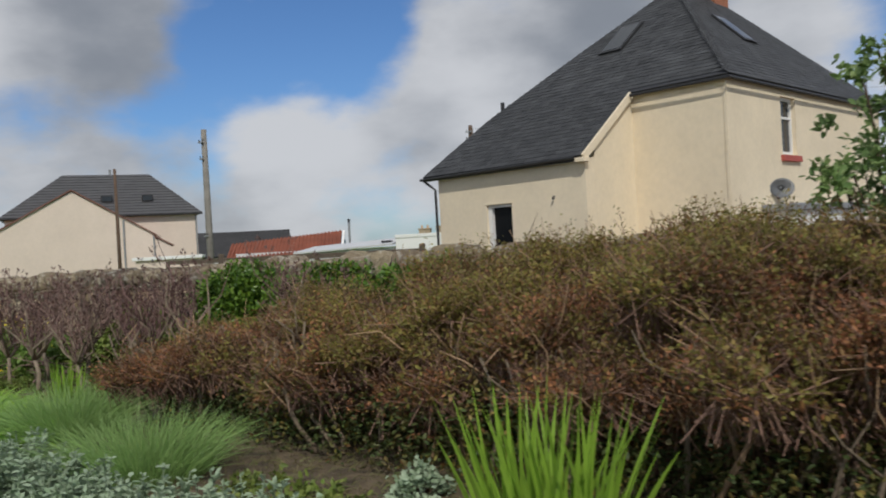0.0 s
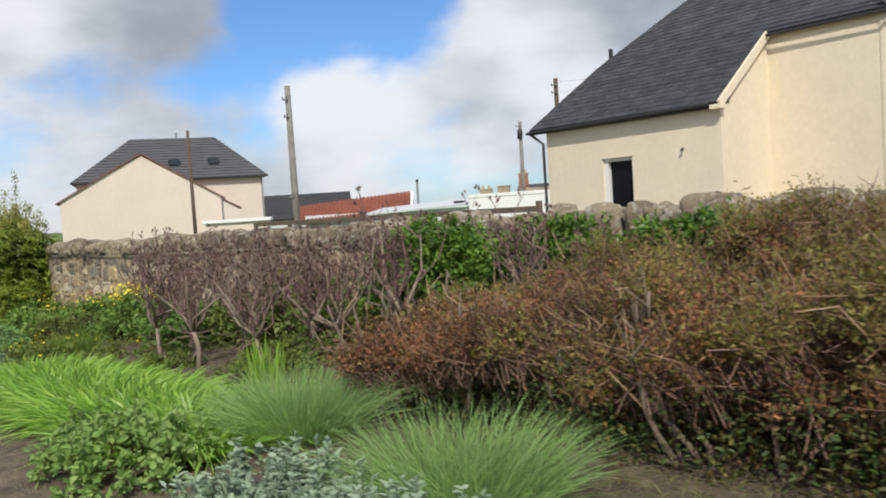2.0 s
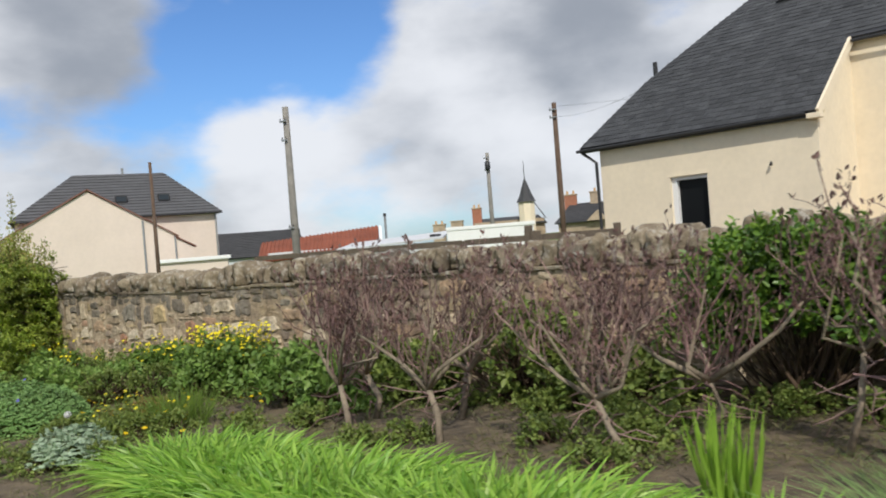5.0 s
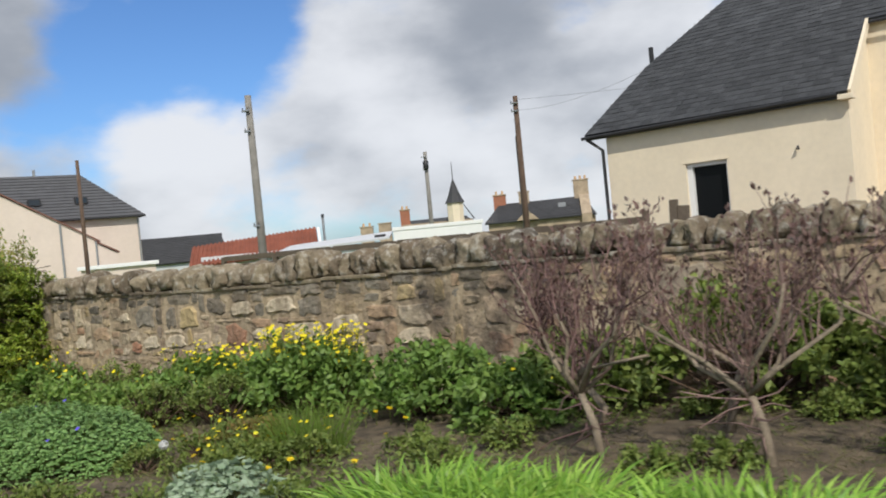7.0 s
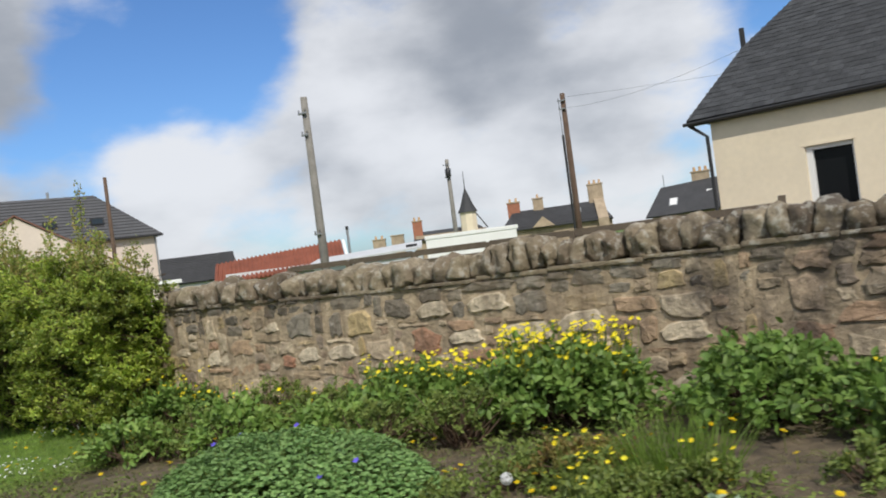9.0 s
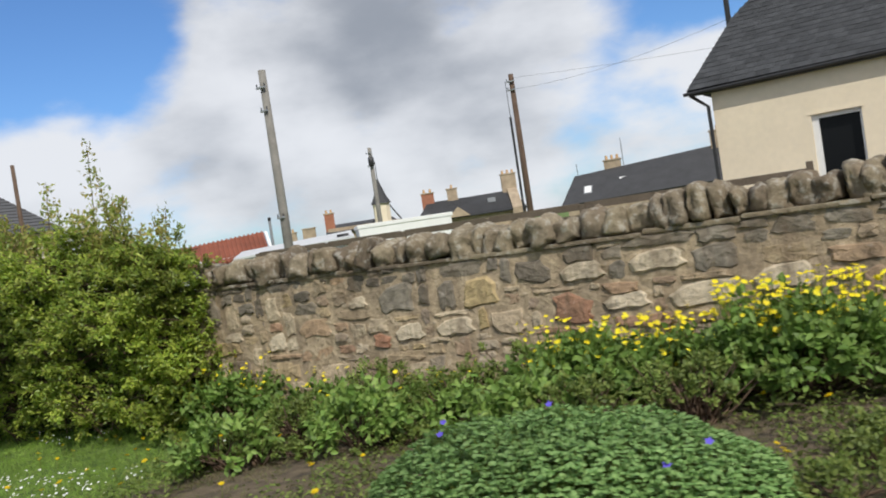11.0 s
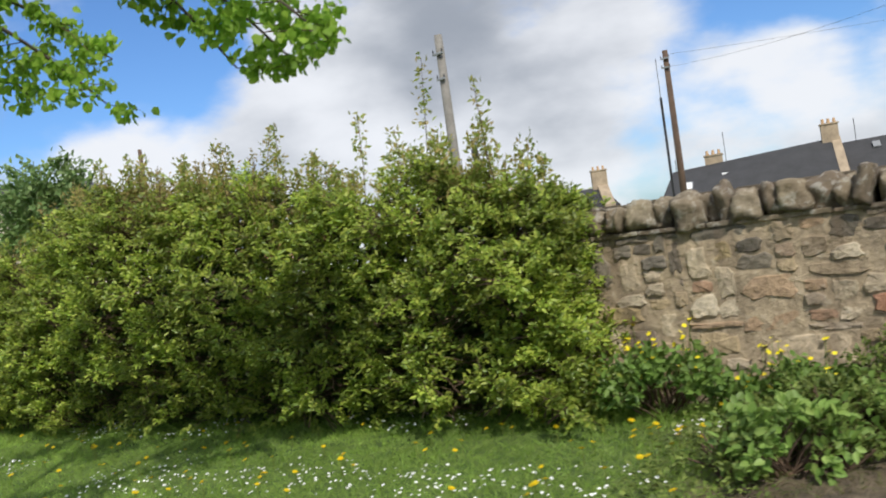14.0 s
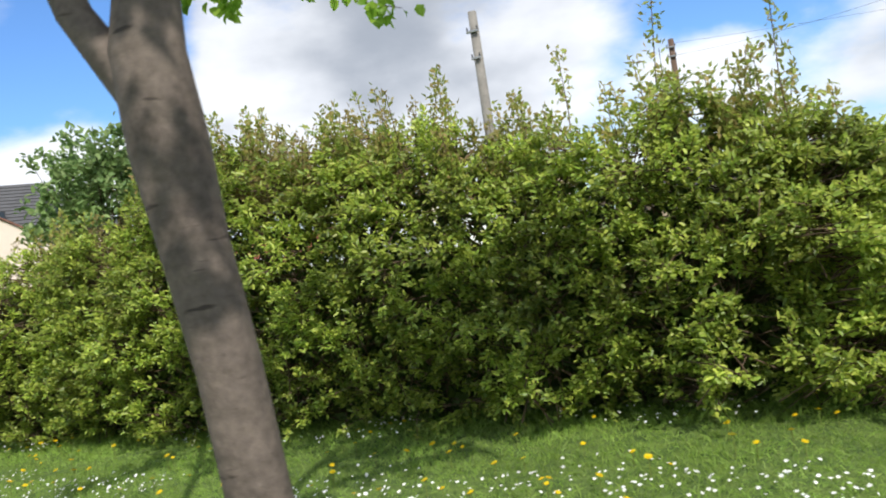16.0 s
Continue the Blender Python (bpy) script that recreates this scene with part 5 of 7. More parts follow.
    part("top_growth", olive.mesh("top_growth"), OLIVE_LEAF, h, "olive clipped top")
    part("stem_wood", tw.mesh("stem_wood"), RED_TWIG, h)
    tagged(part("dead_wood", pale.mesh("dead_wood"), PALE_TWIG, h, "pale bare twigs"), kind="stuff")
    # gnarled old stems that show under the foliage
    rs = np.random.RandomState(int(100 + 10 * abs(x0)))
    for i in range(int(13 * L) if not dy else 0):
        gx0, gy0 = rs.uniform(x0, x1), rs.uniform(2.66, 3.2)
        p = np.array((gx0, gy0, float(ground_z(gx0, gy0)) - 0.04))
        path = [p.copy()]
        lean = float(np.clip(rs.normal(0, 0.03), -0.04, 0.04))
        for j in range(6):
            p = p + (lean + rs.normal(0, 0.035), rs.normal(-0.012, 0.03), rs.uniform(0.08, 0.14))
            path.append(p.copy())
        r0 = rs.uniform(0.008, 0.017)
        stem = part("gnarled_stem", tube(path, [r0 * (1 - 0.11 * j) * rs.uniform(0.85, 1.15) for j in range(7)], 7), BARK if i % 4 else PALE_TWIG, h, smooth=True)
        for j in (3, 4, 5):
            q = path[j]
            e1 = q + (rs.normal(0, 0.10), rs.normal(-0.06, 0.06), rs.uniform(0.06, 0.16))
            e2 = e1 + (rs.normal(0, 0.06), rs.normal(0.0, 0.04), rs.uniform(0.04, 0.13))
            part("side_stem", tube([q, e1, e2], [r0 * 0.42, r0 * 0.3, r0 * 0.16], 5), BARK if (i + j) % 3 else PALE_TWIG, stem, smooth=True)
    # yellowish regrowth near the foot
    g = Soup()
    q = int(500 * L)
    gx = uni(x0, x1, q)
    gp = np.stack([gx, 2.62 + uni(-0.05, 0.35, q), ground_z(gx, 2.7) + uni(0, 1, q) ** 1.6 * 0.6], 1)
    gp = gp[np.array([noise.noise((a * 2.5, 1.0, 8.0)) > -0.05 for a in gx])]
    g.leaves(gp, ball(len(gp)) + (0, 0, 0.5), 0.035, 0.018)
    part("regrowth", g.mesh("regrowth"), OLIVE_LEAF, h)


brown_hedge(-5.15, -1.9, "brown dry shrub hedge with tangled bare twigs")
brown_hedge(-3.75, 3.6, "taller olive-brown shrub hedge standing behind the front one", 0.85)
brown_hedge(-1.9, 0.9, "brown dry shrub hedge with tangled bare twigs")
brown_hedge(0.9, 3.6, "brown dry shrub hedge with tangled bare twigs")


# pruned bare shrubs with dark buds
def bare_shrub(x, y, lean, fork, top, spread, seed, twigs=120, r=0.03):
    rnd = np.random.RandomState(seed)
    g = float(ground_z(x, y))
    b = thing("pruned_shrub", pose(x, y, g), "bare pruned shrub with dense purple-budded twigs", "shrub", "pruned bare shrubs")
    fz = max(0.16, fork - g - 0.10)
    base = np.array((0, 0, -0.05))
    head = np.array((lean[0], lean[1], fz))
    mid = head * 0.5 + (0.07 * rnd.randn(), 0.05 * rnd.randn(), 0.0)
    part("trunk", tube([base, mid, head], [r * 1.0, r * 0.8, r * 0.70], 8), BARK_PALE, b, smooth=True)
    tw, bud = Soup(), Soup()
    A, B, ends = [], [], []
    limbs = 4 + seed % 3
    for i in range(limbs):
        a = 2 * math.pi * i / limbs + rnd.uniform(-0.6, 0.6)
        rise = (top - fork) * rnd.uniform(0.25, 0.80)
        e = head + np.array((math.cos(a) * spread * rnd.uniform(0.45, 1.3), math.sin(a) * spread * 0.6 * rnd.uniform(0.3, 0.9), rise))
        k1 = head + (e - head) * (0.40, 0.40, 0.25) + (rnd.normal(0, 0.07), rnd.normal(0, 0.05), rnd.normal(0, 0.03))
        k2 = head + (e - head) * (0.80, 0.80, 0.62) + (rnd.normal(0, 0.07), rnd.normal(0, 0.05), rnd.normal(0, 0.03))
        part("limb", tube([head - (0, 0, 0.02), k1, k2, e], [r * 0.62, r * 0.46, r * 0.34, r * 0.18], 6), BARK_PALE, b, smooth=True)
        ends.append((head, k1, k2, e))
    for i in range(twigs):
        q = ends[rnd.randint(limbs)]
        j = rnd.choice((0, 1, 2), p=(0.22, 0.38, 0.40))
        p = q[j] + (q[j + 1] - q[j]) * rnd.rand()
        out = (p - head) * (1, 1, 0) * 0.30
        e = p + out + np.array((rnd.normal(0, 0.10), rnd.normal(0, 0.09), rnd.uniform(0.08, 0.42)))
        e[2] = min(e[2], (top - g) * rnd.uniform(0.86, 1.08))
        A.append(p), B.append(e)
    # dead snags low on the limbs and trunk
    for i in range(14):
        p = base + (head - base) * rnd.uniform(0.45, 1.05)
        A.append(p), B.append(p + rnd.normal(0, 1, 3) * (0.16, 0.12, 0.08))
    A, B = np.array(A), np.array(B)
    tw.sticks(A, B, 0.0055, 0.0026, 0.14)
    k = len(A) - 14
    u = uni(0.3, 0.95, k, 2)
    P = A[:k, None] + (B - A)[:k, None] * u[..., None]
    Q = P + np.random.normal(0, 0.045, P.shape) + (0, 0, 0.08)
    tw.sticks(P.reshape(-1, 3), Q.reshape(-1, 3), 0.0026, 0.0016, 0.06)
    T = np.concatenate([B[:k], Q.reshape(-1, 3)])
    T5 = np.repeat(T, 3, 0) + np.random.normal(0, 0.008, (len(T) * 3, 3))
    bud.leaves(T5, ball(len(T5)) * 0.7 + (0, 0, 1.0), uni(0.022, 0.042, len(T5)), 0.016)
    tagged(part("twig_wood", tw.mesh("twig_wood"), MAUVE_TWIG if seed % 2 else GREY_TWIG, b), kind="stuff")
    tagged(part("bud_growth", bud.mesh("bud_growth"), BUD, b, "dark purple leaf buds"), kind="stuff")


BARK_PALE = plain("pale_shrub_bark", (0.29, 0.235, 0.17), 0.9, vary=0.4, scale=9, bump=0.5, bump_scale=45)
MAUVE_TWIG = plain("mauve_twig", (0.235, 0.14, 0.13), 0.9, vary=0.3, scale=8, island=0.4)
GREY_TWIG = plain("grey_twig", (0.275, 0.18, 0.155), 0.9, vary=0.3, scale=8, island=0.35)
bare_shrub(-5.70, 3.35, (0.0, -0.02), 0.92, 1.62, 0.34, 1, 30, 0.028)
bare_shrub(-5.98, 3.42, (0.10, 0.02), 0.95, 1.55, 0.26, 12, 18, 0.018)
bare_shrub(-6.72, 2.95, (-0.22, 0.03), 0.76, 1.52, 0.44, 2, 62, 0.022)
bare_shrub(-6.72, 3.40, (0.14, 0.05), 0.78, 1.56, 0.44, 3, 70, 0.030)
bare_shrub(-7.35, 3.80, (-0.05, 0.0), 0.72, 1.50, 0.44, 9, 64, 0.028)
bare_shrub(-8.00, 3.05, (-0.08, 0.02), 0.72, 1.50, 0.46, 4, 66, 0.026)
bare_shrub(-8.80, 3.10, (-0.10, 0.03), 0.68, 1.44, 0.44, 5, 64, 0.025)
bare_shrub(-8.35, 3.65, (0.10, 0.0), 0.72, 1.50, 0.42, 6, 70, 0.030)
bare_shrub(-9.05, 3.55, (-0.05, 0.0), 0.66, 1.40, 0.38, 7, 70, 0.028)
bare_shrub(-5.10, 3.9, (0.05, 0.0), 0.88, 1.58, 0.36, 8, 50, 0.026)

# evergreen shrubs against the wall
leafy_bush("evergreen_shrub", -6.42, 4.38, 0.70, 0.40, 0.42, 1.44, 15000, 0.045, DARK_LEAF, "dense glossy evergreen shrub against the stone wall")
leafy_bush("evergreen_shrub", -5.25, 4.40, 0.72, 0.36, 0.5, 1.40, 10000, 0.045, DARK_LEAF, "dense glossy evergreen shrub against the stone wall")
leafy_bush("evergreen_shrub", -4.15, 4.45, 0.66, 0.32, 0.6, 1.42, 8000, 0.045, DARK_LEAF, "dense glossy evergreen shrub against the stone wall")
leafy_bush("leafy_bush", -0.85, 4.55, 0.42, 0.4, 0.9, 2.5, 3000, 0.05, ELDER_LEAF, "tall loose green bush behind the brown hedge", loose=0.5)
leafy_bush("leafy_bush", -8.4, 4.4, 0.6, 0.4, 0.25, 1.0, 3000, 0.06, HERB, "green herbaceous bush behind bare shrubs")
leafy_bush("leafy_bush", -7.45, 4.15, 0.40, 0.3, 0.22, 0.78, 1800, 0.055, HERB, "green herbaceous bush behind bare shrubs")
leafy_bush("leafy_bush", -9.45, 4.3, 0.4, 0.35, 0.2, 0.72, 2400, 0.06, HERB, "green herbaceous bush beside the stone wall")
leafy_bush("elder_bush", -23.9, 5.3, 0.85, 0.6, 1.0, 2.95, 6500, 0.075, ELDER_LEAF, "blue-green elder bush rising above the hedge", loose=0.45)

# yellow leopard's bane and leafy clumps along the wall
for cx, cy, rx, z1, nl, fl in ((-13.2, 4.2, 0.42, 0.56, 2400, 60), (-11.85, 4.25, 0.55, 0.68, 3200, 190), (-12.7, 4.45, 0.42, 0.50, 1300, 90), (-10.55, 4.15, 0.36, 0.68, 2400, 0), (-9.75, 4.0, 0.34, 0.56, 2000, 6), (-14.3, 4.35, 0.45, 0.26, 1000, 30), (-15.6, 4.5, 0.45, 0.24, 1000, 20), (-16.4, 4.55, 0.36, 0.40, 1200, 24)):
    c = leafy_bush("leopards_bane" if fl else "leafy_perennial", cx, cy, rx, 0.42, float(ground_z(cx, cy)) - 0.02, z1, int(nl * 1.2), 0.060, BANE,
                   "bushy green perennial with bright yellow daisy flowers" if fl else "bushy broad-leaved green perennial by the wall", "plant")
    g0 = float(ground_z(cx, cy))
    if fl:
        flower_stalks(c, 0.0, 0.08, rx * 0.95, 0.35, z1 - g0 - 0.26, z1 - g0 + 0.10, int(fl * 2.0), 0.021, YELLOW, 0.1)

for cx, cy, rx, fh, fl in ((-11.12, 2.95, 0.16, 0.26, 9), (-10.92, 2.70, 0.18, 0.28, 12), (-10.94, 2.5, 0.12, 0.20, 5), (-10.5, 2.88, 0.15, 0.26, 6)):
    g0 = float(ground_z(cx, cy))
    c = leafy_bush("yellow_poppy", cx, cy, rx, rx * 0.8, g0 - 0.02, g0 + fh * 0.7, 420, 0.03, HERB, "loose light green plant with yellow flowers on the soil", "plant", stems=8, loose=0.5)
    flower_stalks(c, 0.0, -0.03, rx * 1.1, rx * 0.9, fh * 0.7, fh * 1.15, fl, 0.016, YELLOW, 0.02)

for dx_, dy_, dr_, dh_ in ((-14.1, 4.25, 0.42, 0.42), (-13.6, 4.45, 0.36, 0.46), (-14.9, 4.5, 0.40, 0.44), (-15.3, 4.0, 0.32, 0.34), (-13.0, 3.6, 0.34, 0.40), (-12.4, 3.75, 0.34, 0.42), (-11.2, 3.1, 0.26, 0.22)):
    dz_ = float(ground_z(dx_, dy_))
    leafy_bush("thin_perennial", dx_, dy_, dr_, dr_ * 0.7, dz_, dz_ + dh_, 1700, 0.028, HERB if dy_ > 3.5 else OLIVE_LEAF, "loose thin-stemmed olive perennial in the bed", "plant", stems=16, loose=0.5)

# low seedlings and self-sown plants over the bed
rs_ = random.Random(21)
for sx_, sy_, sw_, sh_ in ([(rs_.uniform(-12.0, -9.2), rs_.uniform(1.7, 3.5), rs_.uniform(0.10, 0.22), rs_.uniform(0.08, 0.2)) for _ in range(14)]
                           + [(rs_.uniform(-15.8, -12.6), rs_.uniform(3.2, 4.5), rs_.uniform(0.12, 0.24), rs_.uniform(0.12, 0.3)) for _ in range(16)]
                           + [(rs_.uniform(-8.8, -5.2), rs_.uniform(2.7, 4.4), rs_.uniform(0.08, 0.2), rs_.uniform(0.06, 0.16)) for _ in range(16)]):
    sz_ = float(ground_z(sx_, sy_))
    leafy_bush("self_sown_plant", sx_, sy_, sw_, sw_ * 0.8, sz_ - 0.02, sz_ + sh_, 260, 0.026, HERB, "small self-sown green plant on the soil", "plant", stems=5, loose=0.5)

# geranium mound and broad-leaved shrubs
def mound(x, y, rx, ry, h, n, size, mat, label):
    g = float(ground_z(x, y))
    b = thing("geranium_mound", pose(x, y, g), label, "plant")
    s, w = Soup(), Soup()
    a, r = uni(0, 2 * math.pi, n), uni(0, 1, n) ** 0.5
    px, py = np.cos(a) * r * rx, np.sin(a) * r * ry
    hh = h * np.sqrt(np.clip(1 - r ** 2, 0, 1)) * (1 + 0.15 * np.array([noise.noise((i * 4, j * 4, 1)) for i, j in zip(px, py)]))
    p = np.stack([px, py, hh * uni(0.66, 1.08, n) + 0.02], 1)
    way = np.stack([np.cos(a) * r, np.sin(a) * r, np.full(n, 0.05)], 1) + np.random.normal(0, 0.55, (n, 3)) * (1, 1, 0.4)
    up = np.stack([px / rx, py / ry, np.full(n, 0.9)], 1) + np.random.normal(0, 0.45, (n, 3))
    # lobed leaves: three fingers each
    for turn in (-0.7, 0.0, 0.7):
        ct, sn = math.cos(turn), math.sin(turn)
        wv = np.stack([way[:, 0] * ct - way[:, 1] * sn, way[:, 0] * sn + way[:, 1] * ct, way[:, 2]], 1)
        s.broad(p, wv, up, uni(0.7, 1.1, n) * size, uni(0.40, 0.55, n) * size, 0.08)
    k = n // 6
    w.sticks(np.stack([px[:k] * 0.7, py[:k] * 0.7, np.zeros(k)], 1), p[:k], 0.003, 0.002, 0.03)
    part("stem_wood", w.mesh("stem_wood"), HERB, b)
    part("foliage", s.mesh("foliage"), mat, b)
    return b


gm = mound(-12.75, 2.55, 0.95, 0.62, 0.36, 9500, 0.029, GERANIUM, "low mound of lobed geranium leaves with violet flowers")
for q in ((0.66, -0.16, 0.33), (0.52, -0.28, 0.28), (-0.55, -0.05, 0.34), (-0.72, 0.3, 0.30), (-0.1, 0.2, 0.40)):
    fb = Soup()
    fb.blooms([q], [(0.1, -0.6, 0.8)], 0.020, 5)
    part("bloom", fb.mesh("bloom"), BLUE_PETAL, gm, "violet blue flower")
mound(-10.2, 2.0, 0.35, 0.25, 0.22, 500, 0.05, SILVER, "small grey-green leafy mound")
for hx_, hy_, rr_, hh_ in ((-15.45, 3.35, 0.28, 0.40), (-14.55, 3.65, 0.26, 0.44), (-13.30, 3.65, 0.36, 0.38), (-13.95, 4.0, 0.24, 0.30), (-15.0, 4.1, 0.26, 0.26)):
    gz = float(ground_z(hx_, hy_))
    leafy_bush("hydrangea", hx_, hy_, rr_, rr_ * 0.8, gz, gz + hh_, 760, 0.06, HYDRANGEA, "young broad-leaved hydrangea shrub in the bed", "shrub", loose=0.35)

# grasses and sword-leaved clumps
blade_clump("daylily_clump", -5.75, 1.80, 0.55, 0.38, 1700, 0.33, 0.025, DAYLILY, "arching bright green daylily leaves", 0.75, 0.85, group="daylily clumps")
blade_clump("daylily_clump", -6.75, 1.85, 0.62, 0.42, 1900, 0.33, 0.025, DAYLILY, "arching bright green daylily leaves", 0.75, 0.85, group="daylily clumps")
blade_clump("daylily_clump", -7.75, 1.92, 0.62, 0.42, 1900, 0.33, 0.025, DAYLILY, "arching bright green daylily leaves", 0.75, 0.85, group="daylily clumps")
blade_clump("daylily_clump", -9.1, 2.12, 0.42, 0.3, 1200, 0.33, 0.025, DAYLILY, "arching bright green daylily leaves", 0.75, 0.85, group="daylily clumps")
blade_clump("daylily_clump", -8.6, 2.05, 0.42, 0.36, 1500, 0.33, 0.025, DAYLILY, "arching bright green daylily leaves", 0.75, 0.85, group="daylily clumps")
blade_clump("iris_clump", -1.54, 2.15, 0.22, 0.16, 130, 0.60, 0.028, IRIS, "upright sword-shaped green iris leaves", 0.25, 0.13, group="iris clumps", wobble=0.13)
blade_clump("iris_clump", -6.15, 2.55, 0.10, 0.08, 60, 0.44, 0.022, IRIS, "upright sword-shaped green iris leaves", 0.10, 0.06, group="iris clumps", wobble=0.09)
blade_clump("fine_grass_clump", -5.18, 2.15, 0.26, 0.22, 2100, 0.50, 0.005, FEATHER, "soft fine-bladed grey-green ornamental grass", 0.65, 0.5, 4, "fine grasses")
blade_clump("fine_grass_clump", -3.85, 1.95, 0.32, 0.26, 1900, 0.44, 0.005, FEATHER, "soft fine-bladed grey-green ornamental grass", 0.65, 0.5, 4, "fine grasses")
blade_clump("fine_grass_clump", -10.7, 3.05, 0.24, 0.16, 420, 0.40, 0.007, GRASS_TUFT, "tuft of long green grass in the bed", 0.35, 0.18, 4, "grass tufts")


def silver_patch(x, y, rx, ry, n):
    g = float(ground_z(x, y))
    b = thing("silver_plant", pose(x, y, g), "patch of upright silvery grey-green foliage plants", "plant", "silvery plants")
    s, w = Soup(), Soup()
    a, r = uni(0, 2 * math.pi, n), uni(0, 1, n) ** 0.5
    root = np.stack([np.cos(a) * r * rx, np.sin(a) * r * ry, np.zeros(n)], 1)
    top = root + np.random.normal(0, 0.05, (n, 3)) * (1, 1, 0) + np.stack([np.zeros(n), np.zeros(n), uni(0.08, 0.26, n)], 1)
    w.sticks(root, top, 0.004, 0.003, 0.03)
    per = 22
    u = uni(0.3, 1.0, n, per)
    p = root[:, None] + (top - root)[:, None] * u[..., None]
    way = ball(n * per) * (1, 1, 0.35) + (0, 0, 0.35)
    s.broad(p.reshape(-1, 3), way, np.tile((0, 0, 1.0), (n * per, 1)) + ball(n * per) * 0.3, uni(0.020, 0.045, n * per), uni(0.014, 0.024, n * per))
    part("stem_wood", w.mesh("stem_wood"), SILVER, b)
    part("foliage", s.mesh("foliage"), SILVER, b)


silver_patch(-2.55, 1.45, 0.50, 0.30, 230)
silver_patch(-3.35, 1.30, 0.50, 0.30, 240)
silver_patch(-4.15, 1.40, 0.42, 0.30, 220)
leafy_bush("ground_cover", -2.9, 2.05, 0.40, 0.22, 0.30, 0.48, 700, 0.035, HERB, "low olive-green ground cover at the hedge foot", "plant")
leafy_bush("leafy_perennial", -5.50, 1.38, 0.52, 0.34, 0.3, 0.66, 2600, 0.042, LIGHT_LEAF, "low spreading light green lobed perennial beside the daylilies", "plant")
leafy_bush("silver_seedling", -2.35, 2.40, 0.08, 0.08, 0.36, 0.60, 90, 0.03, SILVER, "small upright silvery seedling", "plant")


# small weeds between the plants, joined: too many to count
def weeds():
    s = Soup()
    n = 60000
    x, y = uni(-16.2, 1.0, n), uni(1.6, 4.95, n)
    k = np.array([noise.noise((a * 1.1, b * 1.1, 5.0)) + 0.4 * noise.noise((a * 4, b * 4, 2.0)) for a, b in zip(x, y)])
    m = k > 0.30 - 0.36 * (x < -8.8)
    x, y = x[m], y[m]
    p = np.stack([x, y, ground_z(x, y) + uni(0.0, 1.0, len(x)) ** 2 * 0.12], 1)
    s.broad(p, ball(len(x)) * (1, 1, 0.3) + (0, 0, 0.35), np.tile((0, 0, 1.0), (len(x), 1)) + ball(len(x)) * 0.4, uni(0.015, 0.045, len(x)), uni(0.010, 0.025, len(x)))
    w = part("bed_weeds", s.mesh("bed_weeds"), HERB)
    tagged(w, "scattered small green weeds over the soil", "weeds", kind="stuff")
    g = Soup()
    n = 60000
    x, y = uni(-15.6, 1.0, n), uni(1.3, 4.95, n)
    k = np.array([noise.noise((a * 0.9, b * 1.3, 15.0)) + 0.5 * noise.noise((a * 3.5, b * 3.5, 6.0)) for a, b in zip(x, y)])
    m = k > -0.14 - 0.14 * (x < -9) - 0.4 * ((x > -5) & (y < 2.7))
    x, y = x[m], y[m]
    g.blades(np.stack([x, y, ground_z(x, y) - 0.01], 1), np.random.normal(0, 0.6, (len(x), 3)) * (1, 1, 0) + (0, 0, 1), uni(0.03, 0.10, len(x)), uni(0.003, 0.007, len(x)), 0.7, 2)
    t = part("bed_grass", g.mesh("bed_grass"), BED_GRASS)
    tagged(t, "thin olive grass and moss over the soil", "grass", kind="stuff")
    g = Soup()
    n = 150000
    x, y = uni(-30, -15.0, n), uni(1.2, 4.7, n)
    m = (x < -15.75 + 0.35 * np.sin(y * 2.1)) & ((x < -20) | (y > 1.6))
    x, y = x[m], y[m]
    k = len(x)
    p = np.stack([x, y, ground_z(x, y) - 0.01], 1)
    near = np.clip((y - 4.0) / 0.4, 0, 1)
    g.blades(p, np.random.normal(0, 0.45, (k, 3)) * (1, 1, 0) + (0, 0, 1), uni(0.04, 0.085, k) * (1 + 1.2 * near), uni(0.003, 0.006, k), 0.5, 2)
    t = part("lawn_grass", g.mesh("lawn_grass"), GRASS)
    tagged(t, "rough green lawn grass", "grass", kind="stuff")
    d = Soup()
    n = 5200
    x, y = uni(-29, -15.6, n), uni(1.6, 4.5, n)
    m = np.array([noise.noise((a * 0.8, b * 1.2, 9.0)) for a, b in zip(x, y)]) + uni(-0.25, 0.1, n) > 0.10
    x, y = x[m], y[m]
    d.blooms(np.stack([x, y, ground_z(x, y) + uni(0.05, 0.09, len(x))], 1), np.random.normal(0, 0.25, (len(x), 3)) + (0, -0.3, 1), uni(0.008, 0.014, len(x)), 6)
    f = part("lawn_daisies", d.mesh("lawn_daisies"), WHITE_PETAL)
    tagged(f, "small white daisies strewn over the lawn", "flowers", kind="stuff")


weeds()


def dandelion():
    t = thing("dandelion", pose(0, 0, 0), "yellow dandelion flower on a short stalk", "flower", "dandelions")
    s = Soup()
    s.blooms([(0, 0, 0.10)], [(0.05, -0.35, 1.0)], 0.023, 10)
    s.blooms([(0, -0.001, 0.106)], [(0.05, -0.35, 1.0)], 0.014, 8)
    w = Soup()
    w.sticks([(0, 0, -0.02)], [(0, 0, 0.10)], 0.003, 0.0025, 0.03)
    part("bloom", s.mesh("bloom"), ORANGE, t)
    part("stalk", w.mesh("stalk"), HERB, t, "green stalk")
    return t


